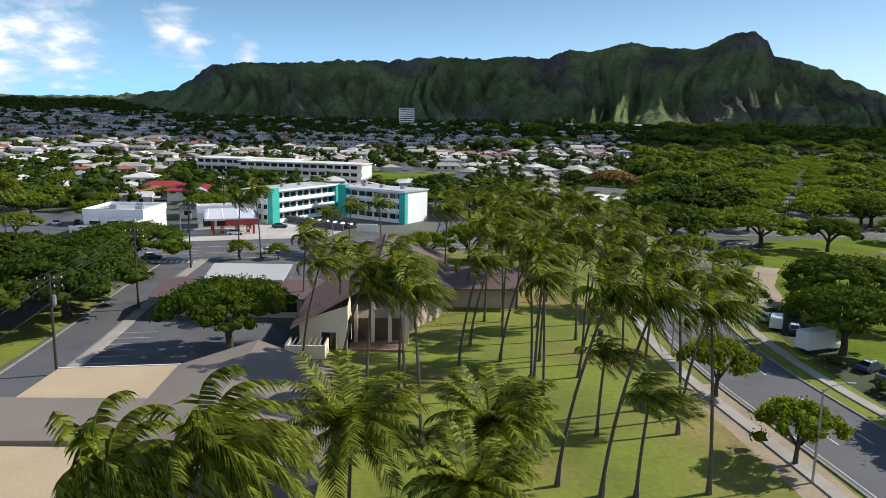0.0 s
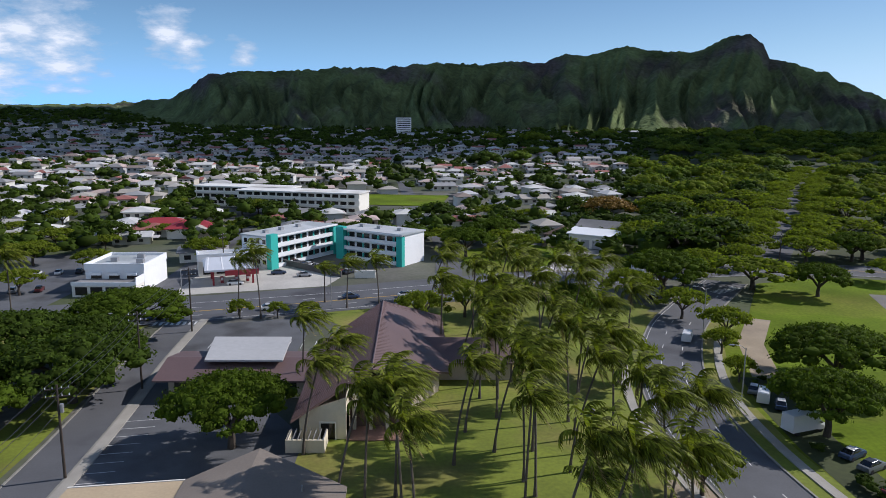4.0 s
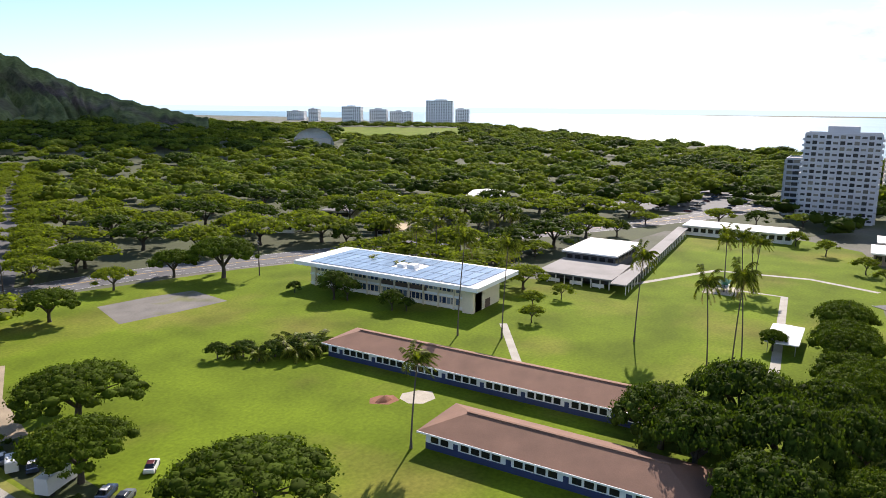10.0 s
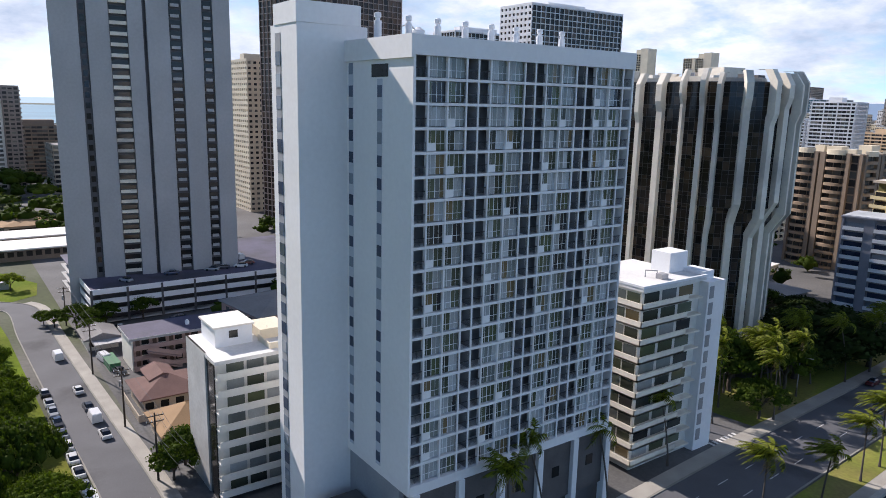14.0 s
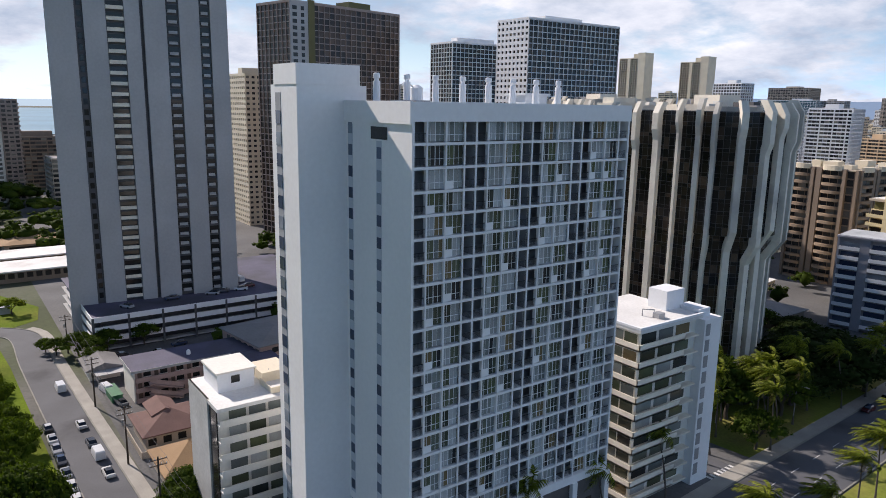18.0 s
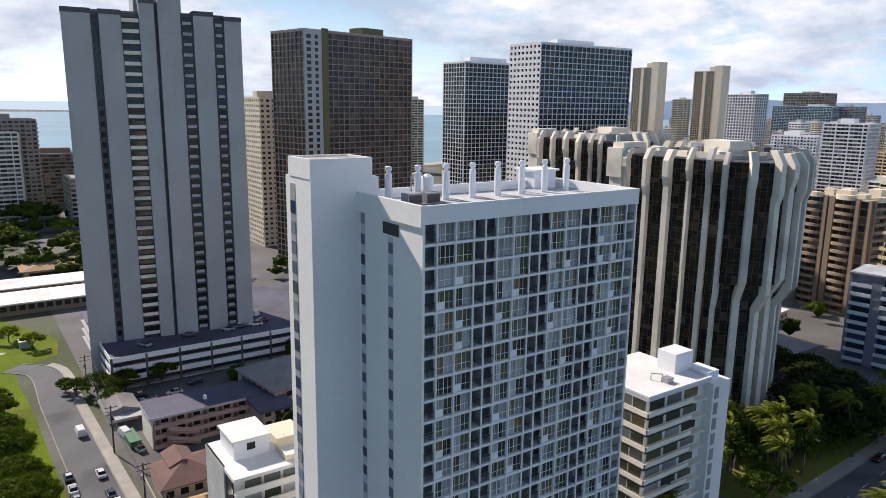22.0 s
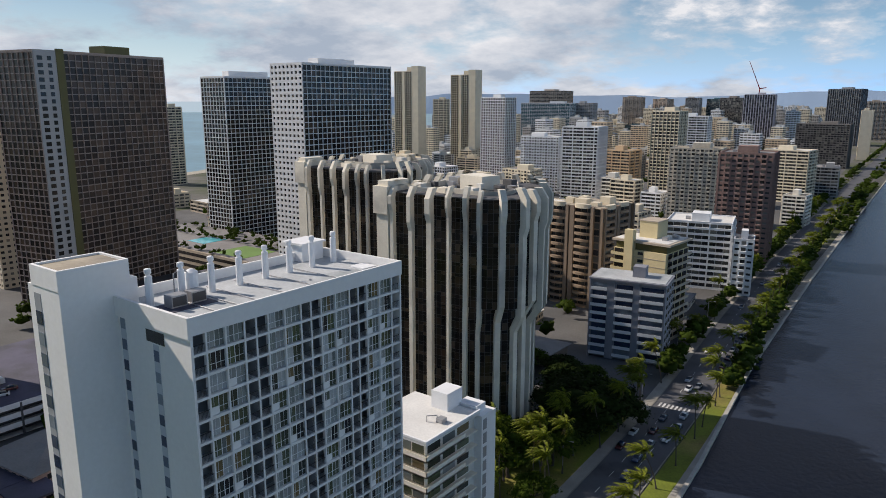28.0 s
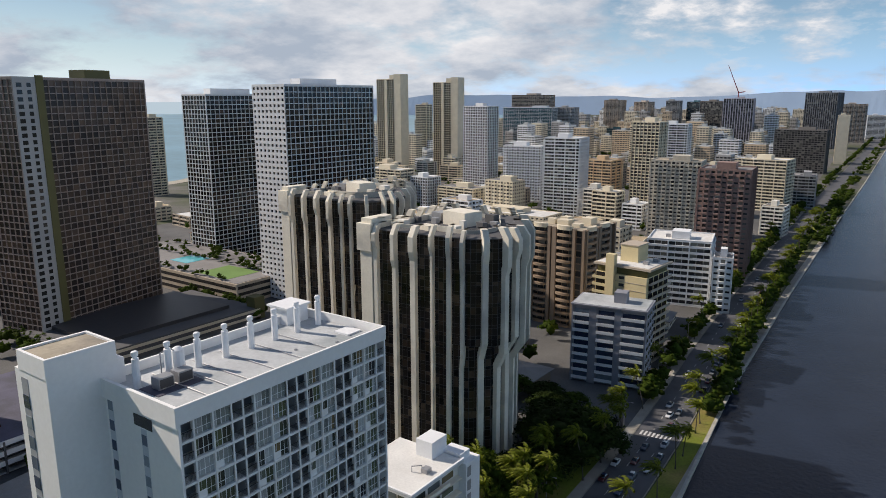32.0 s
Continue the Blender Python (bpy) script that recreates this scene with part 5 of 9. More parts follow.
slate_block()
tower("white block with long balcony bands", 109.6, -366, 31, 26, 33, 12, "wwbb", WHITE, FARPANES, 3.4, 3.0, roof=ROOFWHITE)
tower("white slim block beside it", 86, -358, 9, 14, 27, 12, "wwcw", WHITE, FARPANES, 3.0, 3.0)
# brown concrete lightened in colour to stand in for distance haze
FARBROWN = mat("hazed_brown_concrete", (0.50, 0.42, 0.35), 0.8)
CITY = [  # label, x, y, width, depth, height, styles, wall, bay
    ("low cream hotel block with balconies", 459, -547, 46, 20, 35, "bbbb", CREAM, 3.5), ("white hotel block", 417, -552, 24, 20, 29, "nnnn", WHITE, 3.0), ("low cream block with flat roof", 373, -552, 42, 22, 22, "bcbc", CREAM, 3.5),
    ("white tower with small windows", 319, -538, 30, 18, 33, "cccc", CREAM, 3.2), ("white twin tower", 363, -653, 42, 20, 55, "cccc", WHITE, 3.0), ("grey tower with white ribs", 282, -582, 34, 26, 69, "ccbn", WHITE, 3.2),
    ("beige tower with balconies", 275, -650, 30, 24, 45, "bbbb", TANTOWER, 3.2), ("tall cream slab", 228, -641, 27, 18, 82, "ccnc", CREAM, 3.6), ("white tower with a dark roof box", 270, -846, 32, 24, 73, "bbbb", WHITE, 3.2),
    ("grey-beige tower with fine balconies", 170, -545, 38, 26, 57, "cccc", mat("warm_grey", (0.58, 0.53, 0.44), 0.8), 3.0), ("maroon tower with balcony grid", 106, -434, 30, 26, 63, "cncn", mat("maroon_concrete", (0.27, 0.155, 0.125), 0.8), 3.0),
    ("white stepped tower", 141, -720, 40, 26, 47, "bbbb", CREAM, 3.2), ("small pale green block", 107, -587, 18, 22, 22, "bbbb", OFFWHITE, 3.0), ("grey block with balcony bands", 118, -761, 27, 30, 30, "bbbb", CONCRETE, 3.2),
    # the dark blue wall is likewise lightened for haze
    ("dark gridded slab", 178, -1108, 66, 24, 59, "nnnn", BRONZEGREY, 3.6), ("dark glass tower with a stepped cap", 234, -1671, 60, 50, 112, "vvvv", mat("hazed_dark_blue_wall", (0.17, 0.18, 0.20), 0.6), 4.0),
    ("pale slab tower", 150, -1289, 17, 26, 75, "pwpw", CREAM, 3.4), ("white and violet tower with a crane", 365, -1526, 56, 40, 101, "vvvv", mat("violet_white", (0.55, 0.53, 0.60), 0.7), 4.5), ("dark tower under construction", 457, -1684, 50, 40, 95, "gggg", BRONZEGREY, 4.0),
    ("brown far tower with balconies", 205, -1926, 50, 40, 87, "cccc", FARBROWN, 4.5), ("far white block", 175, -2112, 40, 40, 58, "bbbb", WHITE, 4.5), ("low teal-roofed block", 655, -1633, 58, 30, 32, "bbbb", TEALGLASS, 4.0),
    ("beige hotel tower", 806, -1061, 22, 22, 92, "bbbb", CREAM, 3.5),
    ("white gridded hotel tower", 460, -717, 36, 20, 94, "nnnn", WHITE, 3.6), ("teal glass hotel with a white frame", 739, -1344, 108, 40, 84, "gggg", WHITE, 5.0), ("round dark hotel tower", 799, -1465, 80, 60, 110, "nnnn", FARBROWN, 5.0),
    ("grey hotel tower", 674, -1386, 40, 30, 84, "cccc", CONCRETE, 4.5), ("brown far tower", 790, -1921, 50, 50, 97, "cccc", FARBROWN, 5.5), ("brown far tower", 732, -1990, 40, 50, 92, "cccc", FARBROWN, 5.5),
    ("grey far tower", 653, -2007, 36, 40, 95, "bbbb", CONCRETE, 5.5), ("teal far tower", 603, -2038, 36, 36, 92, "gggg", TEALGLASS, 5.0), ("slim cream tower by the beach", 715, -450, 21, 20, 84, "bbbb", CREAM, 3.4),
    ("low flat-roofed building", 300, -514, 80, 30, 10.5, "wwww", CREAM, 4.0)]
for label, x, y, w, d, h, st, wall, bay in CITY:
    face = (6, -6, -2, 8)[int(abs(x) + abs(y)) % 4]
    k = (0.95 * w + 0.31 * d) / (math.cos(radians(36 - face)) * w + math.sin(radians(36 - face)) * d) if y > -900 else 1.0
    tower(label, x, y, w * k, d * k, h, face, st, wall, TEALGLASS if "teal glass" in label else FARPANES, bay, 2.9 if h < 90 else 3.1, roof=(ROOFWHITE, ROOFGREY, TANDECK)[int(abs(x)) % 3], trim=mat("rosy_balcony", (0.30, 0.195, 0.165), 0.8) if "maroon" in label else None)
for x, y, h in ((625, -747, 128), (572, -802, 124)):
    q = tower("tall cream slab tower with brown window bays", x, y, 27, 18, h, 6, "pnnn", CREAM, BRONZE, 3.0, 3.0, penthouse=False)
    part("side_slab", Shape().box(-24, -9.5, 0, -13.5, 9.5, h + 7), CREAM, q, "plain cream end slab")
    part("lift_house", Shape().box(-13, -5, h, -4, 5, h + 6), CREAM, q)
    part("stair_column", Shape().box(-3.2, 8.8, 0, 0.6, 10.2, h + 0.5), CREAM, q)
# infill of lower blocks
rc = random.Random(5)
for i in range(105):
    y = -rc.uniform(330, 860)
    x = rc.uniform(105, 600) - y * 0.13
    if any(abs(x - c[1]) < c[3] * 0.6 + 10 and abs(y - c[2]) < c[4] * 0.6 + 12 for c in CITY) or near_line(x, y, R_ALA, 24) or (255 < x < 420 and y > -350):
        continue
    hh = rc.choice((6, 9, 9, 12, 15, 20, 28))
    tower("pale apartment block in the dense city", x, y, rc.uniform(16, 30), rc.uniform(14, 24), hh, rc.choice((-6, 0, 4, 8)), rc.choice(("cccc", "bcbc", "bbbb", "nnnn")), rc.choice((CREAM, CREAM, OFFWHITE, BEIGE, WHITE)), FARPANES, 4.2, 3.0, roof=rc.choice((ROOFWHITE, ROOFGREY, TAN_ROOF)), penthouse=hh > 10)

# low buildings between the towers
KEEP = [(90, 140, -195, -138), (160, 212, -235, -172), (255, 425, -345, -125), (370, 400, -340, -265), (205, 265, -105, -20), (60, 95, -120, -35), (124, 160, -322, -284), (82, 115, -285, -228), (108, 128, -230, -208)]
for i in range(150):
    x, y = rc.uniform(100, 470), -rc.uniform(60, 520)
    w, d = rc.uniform(10, 22), rc.uniform(9, 18)
    if any(a0 - w / 2 < x < a1 + w / 2 and b0 - d / 2 < y < b1 + d / 2 for a0, a1, b0, b1 in KEEP) or any(abs(x - c[1]) < c[3] * 0.6 + 14 and abs(y - c[2]) < c[4] * 0.6 + 14 for c in CITY):
        continue
    if near_line(x, y, R_X1, 14) or near_line(x, y, R_X2, 14) or near_line(x, y, R_ALA, 22) or y > -62 and x < 205:
        continue
    KEEP.append((x - w / 2 - 2, x + w / 2 + 2, y - d / 2 - 2, y + d / 2 + 2))
    hh = rc.choice((3.4, 3.4, 6.4, 6.4, 9.4))
    q = thing("low_city_building", "low walk-up building with a flat pale roof", "building", "low city buildings", pose(x, y, 0, 0, 0, 8))
    part("wall", Shape().box(-w / 2, -d / 2, 0, w / 2, d / 2, hh), rc.choice((OFFWHITE, CREAM, BEIGE, PINK, WHITE)), q)
    if rc.random() < 0.35:
        part("roof", hip_roof_low(w, d, hh), rc.choice((ROOFGREY, BROWNROOF, SHINGLE_R)), q)
    else:
        part("roof", Shape().box(-w / 2 - 0.4, -d / 2 - 0.4, hh, w / 2 + 0.4, d / 2 + 0.4, hh + 0.4), rc.choice((ROOFWHITE, ROOFGREY, TAN_ROOF, DECKGREY)), q)
        part("roof_unit", Shape().box(-1, -1, hh + 0.4, 0.8, 0.6, hh + 1.5), METAL, q)
    win = Shape()
    for k in range(int(hh / 3)):
        for a in range(int(w / 3)):
            win.face((-w / 2 + 0.6 + a * 3, d / 2 + 0.04, 1 + k * 3), (-w / 2 + 2.4 + a * 3, d / 2 + 0.04, 1 + k * 3), (-w / 2 + 2.4 + a * 3, d / 2 + 0.04, 2.3 + k * 3), (-w / 2 + 0.6 + a * 3, d / 2 + 0.04, 2.3 + k * 3))
        for a in range(int(d / 3)):
            win.face((-w / 2 - 0.04, -d / 2 + 0.6 + a * 3, 1 + k * 3), (-w / 2 - 0.04, -d / 2 + 2.4 + a * 3, 1 + k * 3), (-w / 2 - 0.04, -d / 2 + 2.4 + a * 3, 2.3 + k * 3), (-w / 2 - 0.04, -d / 2 + 0.6 + a * 3, 2.3 + k * 3))
    tagged(part("window", win, FARPANES, q), kind="stuff")

# the far city as one dense mass of blocks
far_city = thing("far_city", "dense far city of pale apartment blocks", "city blocks", kind="stuff")
masses = {k: Shape() for k in ("white", "cream", "grey", "tan")}
far_roof, far_glass = Shape(), Shape()
for i in range(520):
    y = -rc.uniform(860, 2900)
    x = rc.uniform(60, 760) - y * 0.14
    if any(abs(x - c[1]) < c[3] * 0.6 + 8 and abs(y - c[2]) < c[4] * 0.6 + 8 for c in CITY) or near_line(x, y, R_ALA, 26) or x < 130:
        continue
    w, d = rc.uniform(16, 34), rc.uniform(14, 28)
    hh = rc.choice((8, 12, 15, 20, 28, 36, 48, 60)) * (1.0 if y > -1400 else 1.15)
    masses[rc.choice(("white", "cream", "cream", "grey", "tan"))].box(x - w / 2, y - d / 2, 0, x + w / 2, y + d / 2, hh)
    far_roof.box(x - w / 2 + 0.5, y - d / 2 + 0.5, hh, x + w / 2 - 0.5, y + d / 2 - 0.5, hh + 0.5).box(x - 3, y - 3, hh, x + 4, y + 3, hh + 4)
    for k in range(int(hh / 3.4)):
        z0, z1 = 1.2 + k * 3.4, 3.0 + k * 3.4
        na, nb = int(w / 4.2), int(d / 4.2)
        for a in range(na):
            xa = x - w / 2 + 0.5 + a * w / na
            far_glass.face((xa, y + d / 2 + 0.06, z0), (xa + w / na - 1.1, y + d / 2 + 0.06, z0), (xa + w / na - 1.1, y + d / 2 + 0.06, z1), (xa, y + d / 2 + 0.06, z1))
        for a in range(nb):
            ya = y - d / 2 + 0.5 + a * d / nb
            far_glass.face((x - w / 2 - 0.06, ya, z0), (x - w / 2 - 0.06, ya + d / nb - 1.1, z0), (x - w / 2 - 0.06, ya + d / nb - 1.1, z1), (x - w / 2 - 0.06, ya, z1))
for k, mt in (("white", WHITE), ("cream", CREAM), ("grey", CONCRETE), ("tan", TANBAND)):
    tagged(part("block", masses[k], mt, far_city), kind="stuff")
tagged(part("roof", far_roof, DECKGREY, far_city), kind="stuff")
tagged(part("window", far_glass, FARPANES, far_city), kind="stuff")

# apartment towers by the park and far beach hotels
tower("white apartment block with grey balcony stacks", 420, 12, 24, 34, 44, 0, "cccc", STRIP, FARPANES, 3.0, 2.9)
tower("lower wing of the white apartment block", 434, 33, 20, 10, 30, 0, "bbbb", STRIP, FARPANES, 3.4, 2.9, penthouse=False)
tower("grey-brown tower with balcony stacks", 568, -30, 30, 40, 66, 0, "cccc", mat("grey_brown_stucco", (0.34, 0.285, 0.25), 0.8), FARPANES, 3.2, 2.9)
tower("white balcony front of the grey-brown tower", 548, -24, 9, 28, 58, 0, "bbbb", OFFWHITE, FARPANES, 4.0, 2.9, penthouse=False)
tower("dark brown hotel block with pale bands", 640, -62, 34, 46, 38, 0, "bbbb", mat("dark_umber", (0.15, 0.10, 0.085), 0.8), FARPANES, 4.0, 3.0, trim=BROWNCON)
tower("brown hotel block behind the school", 520, -74, 30, 26, 30, 0, "bbbb", BROWNCON, FARPANES, 4.0, 3.0, trim=BEIGE)
for x, y, w, h in ((1825, 1108, 78, 68), (1877, 1060, 40, 43), (1791, 1407, 60, 48), (1866, 1360, 54, 40), (1837, 1602, 32, 39), (1918, 1327, 40, 34), (1760, 1180, 30, 34), (1880, 1720, 60, 30)):
    tower("pale beach hotel tower", x, y, 36, w, h, 25, "wwww", WHITE, FARPANES, 7, 4.4)

# ---- the white apartment building in front ----
def main_building():
    t = thing("white_apartment_building", "tall pale blue-white apartment building with a grid of glazed balconies", "apartment building")
    xf, xb, ya, yb, zt, zb = 68.0, 85.5, -44.0, -80.8, 69.0, 14.6
    nf = 19
    fh = (67.3 - zb) / nf
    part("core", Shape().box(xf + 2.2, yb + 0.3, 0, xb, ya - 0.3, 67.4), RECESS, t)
    part("end_wall", Shape().box(xf - 0.25, ya - 0.32, zb - 1.2, xb, ya, 67.0), WALLBLUE, t, "blank painted end wall")
    part("far_end_wall", Shape().box(xf - 0.25, yb, zb - 1.2, xb, yb + 0.32, 67.0), WALLBLUE, t)
    part("roof_deck", Shape().box(xf + 0.3, yb + 0.35, 67.3, xb - 0.3, ya - 0.35, 67.65), DECKGREY, t, "pale grey flat roof")
    for nm, b in (("parapet", (xf - 0.35, yb - 0.1, 66.9, xf, ya + 0.1, 69.1)), ("parapet", (xb - 0.25, yb - 0.1, 66.9, xb + 0.1, ya + 0.1, 69.0)),
                  ("parapet", (xf, ya - 0.25, 66.9, xb - 0.25, ya + 0.1, 69.06)), ("parapet", (xf, yb - 0.1, 66.9, xb - 0.25, yb + 0.25, 69.06))):
        part(nm, Shape().box(*b), WALLBLUE, t)
    # windows in the end wall
    for xc in (75.0, 82.2):
        part("window_strip", Shape().box(xc - 0.62, ya - 0.05, zb, xc + 0.62, ya + 0.02, 66.2 if xc > 80 else 64.4), STRIP, t)
        for k in range(nf if xc > 80 else nf - 1):
            z = zb + k * fh + 0.5
            part("end_window", Shape().box(xc - 0.52, ya - 0.1, z, xc + 0.52, ya + 0.05, z + 1.4), BLUEPANE, t)
    part("vent_opening", Shape().box(73.1, ya - 0.1, 64.6, 76.9, ya + 0.06, 66.1), GLASS, t, "large dark louvre")
    part("roof_cornice", Shape().box(xf - 0.4, ya, 66.6, 83.3, ya + 0.35, 69.15), WALLBLUE, t)
    # bays: open lanai, two windows, open lanai, four times over
    unit = (ya - yb - 0.6) / 4
    cells = []
    for q in range(4):
        y = ya - 0.3 - q * unit
        for wdt, kind in ((1.85, "lanai"), (2.72, "window"), (2.72, "window"), (unit - 7.29, "lanai")):
            cells.append((y - wdt, y, kind))
            y -= wdt
    rnd = random.Random(3)
    # shared meshes for the repeated pieces
    panes = [Shape().face((0.25, -0.04, 0.12), (0.25, -1.32, 0.12), (0.25, -1.32, fh - 0.42), (0.25, -0.04, fh - 0.42)).mesh("window_pane", PANES),
             Shape().face((0.25, -0.04, 0.12), (0.25, -0.66, 0.12), (0.25, -0.66, fh - 0.42), (0.25, -0.04, fh - 0.42)).mesh("window_pane", PANES)]
    rail = Shape()
    for i in range(9):
        rail.box(0.04, -0.22 - i * 0.18, 0.1, 0.07, -0.19 - i * 0.18, 1.0)
    rail.box(0.0, -1.8, 0.98, 0.1, -0.05, 1.06)
    rail_mesh = rail.mesh("railing", RAIL)
    fr = Shape()
    for a, th in ((0.0, 0.07), (0.66, 0.03), (1.32, 0.08), (2.0, 0.03), (2.64, 0.07)):
        fr.box(0.2, -a - th, 0.05, 0.29, -a, fh - 0.36)
    fr.box(0.2, -2.7, 0.86, 0.28, 0, 0.91)
    fr_mesh = fr.mesh("window_frame", WHITE)
    panel = Shape().box(0.16, -1.34, 0.05, 0.27, -0.04, 1.0).mesh("spandrel_panel", WALLBLUE)
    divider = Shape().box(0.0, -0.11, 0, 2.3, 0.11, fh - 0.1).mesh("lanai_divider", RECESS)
    door = Shape().box(2.05, -1.3, 0, 2.2, -0.2, 2.1).mesh("lanai_door", GLASS)
    for k in range(nf):
        z = zb + k * fh
        part("floor_edge", Shape().box(xf - 0.12, yb + 0.3, z + fh - 0.33, xf + 2.3, ya - 0.3, z + fh), WALLBLUE, t)
        for (y0, y1, kind) in cells:
            at = pose(xf, y1, z)
            if kind == "window":
                w = part("window_frame", fr_mesh, None, t, at=at)
                part("window_pane", panes[0], None, w)
                part("window_pane", panes[0], None, w, at=pose(0, -1.34, 0))
                if rnd.random() < 0.3:
                    part("window_pane", panes[1], None, w, at=pose(-0.012, rnd.choice((0, -0.66, -1.34, -2.0)), 0))
                if rnd.random() < 0.22:
                    part("spandrel_panel", panel, None, w)
            else:
                d = part("railing", rail_mesh, None, t, at=at)
                part("lanai_door", door, None, d)
                part("lanai_divider", divider, None, t, at=at)
    for (y0, y1, kind) in cells:
        part("pier", Shape().box(xf - 0.16, y1 - 0.11, zb, xf + 0.35, y1 + 0.11, 67.0), WALLBLUE, t)
    part("floor_edge", Shape().box(xf - 0.35, yb + 0.3, zb - 1.3, xf + 2.2, ya - 0.3, zb), WALLBLUE, t, "deep white beam under the balconies")
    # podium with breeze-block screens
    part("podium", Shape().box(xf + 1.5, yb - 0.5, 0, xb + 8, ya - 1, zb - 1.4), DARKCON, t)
    for i in range(6):
        y = ya - 1.2 - i * 7.1
        part("podium_pillar", Shape().box(xf - 0.6, y - 0.5, 0, xf + 0.6, y + 0.5, zb - 1.3), WALLBLUE, t)
        if i < 5:
            scr = part("screen_wall", Shape().box(xf + 0.1, y - 6.6, 4.2, xf + 0.35, y - 0.5, zb - 1.4), BRICKSCREEN, t, "grey breeze-block screen")
            part("screen_opening", Shape().box(xf + 0.02, y - 4.4, 8.0, xf + 0.1, y - 3.0, 9.6), GLASS, scr)
    part("wing_deck", Shape().box(xf + 0.2, ya, 0, xf + 13, ya + 5.5, zb - 6.5), BRICKSCREEN, t)
    # stair tower
    part("stair_tower", Shape().box(83.3, -47.0, 0, 91.4, -37.2, 71.0), WALLBLUE, t, "blank stair and lift tower")
    part("tower_cap", Shape().box(83.2, -46.0, 71.0, 90.2, -37.1, 73.2), WALLBLUE, t)
    part("cap_roof", Shape().box(83.6, -45.6, 73.2, 89.8, -37.5, 73.3), TANDECK, t, "tan roof of the stair tower")
    part("cap_kerb", Shape().box(83.2, -46.0, 73.2, 83.6, -37.1, 73.55).box(89.8, -46.0, 73.2, 90.2, -37.1, 73.55).box(83.6, -37.5, 73.2, 89.8, -37.1, 73.55).box(83.6, -46.0, 73.2, 89.8, -45.6, 73.55), WALLBLUE, t)
    # flat strip behind the stair windows, painted in the shade grey
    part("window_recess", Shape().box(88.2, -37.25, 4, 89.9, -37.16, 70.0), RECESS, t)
    for k in range(23):
        part("stair_window", Shape().box(88.3, -37.2, 5 + k * fh, 89.8, -37.1, 6.7 + k * fh), BLUEPANE, t)
    # roof fittings
    for i in range(8):
        y = -46.6 - i * 4.55
        c = part("exhaust_pipe", Shape().tube([(80, y, 67.6), (80, y, 71.6)], [0.5, 0.48], 12), WHITE, t, "white round exhaust pipe")
        part("cowl", Shape().tube([(80, y, 71.6), (80, y, 71.9), (80, y, 72.0), (80, y, 72.5), (80, y, 72.6)], [0.3, 0.3, 0.44, 0.44, 0.3], 10), WHITE, c)
    for y in (-48.6, -51.4):
        a = part("air_conditioner", Shape().box(76.6, y - 1.1, 67.75, 78.3, y + 1.1, 69.3), METAL, t)
        part("grille", Shape().box(76.55, y - 0.95, 67.95, 76.6, y + 0.95, 69.1), RAIL, a)
    part("tank", Shape().tube([(80.4, -52.9, 67.6), (80.4, -52.9, 70.9), (80.4, -52.9, 71.3)], [0.9, 0.9, 0.3], 12), WHITE, t)
    part("pipe_loop", Shape().tube([(80.2, -50.2, 67.6), (80.2, -50.2, 71.2), (80.2, -51.4, 71.6), (80.2, -52.2, 71.0)], [0.1] * 4, 6), METAL, t)
    part("roof_hatch", Shape().box(72, -80, 67.6, 75, -77, 67.9), WHITE, t)
    part("plant_pad", Shape().box(75.2, -53.2, 67.65, 79.4, -46.4, 67.72), PODDECK, t, "dark blue-grey plant pad")
    for y in (-50.2, -53.6, -56.5, -61, -66, -71):
        part("roof_pipe", Shape().tube([(70.5, y, 67.8), (82.5, y, 67.8)], [0.07, 0.07], 6), METAL, t)
    for x, y in ((70.5, -58), (74, -68), (71.5, -74)):
        part("roof_drain", Shape().tube([(x, y, 67.65), (x, y, 67.8)], [0.3, 0.22], 8), METAL, t)
    part("lift_house", Shape().box(83.5, -79.5, 67.6, 87.5, -75, 70.4), WHITE, t)
    part("coping", Shape().box(83.1, -79.9, 70.4, 87.9, -74.6, 70.7), WHITE, t)


main_building()


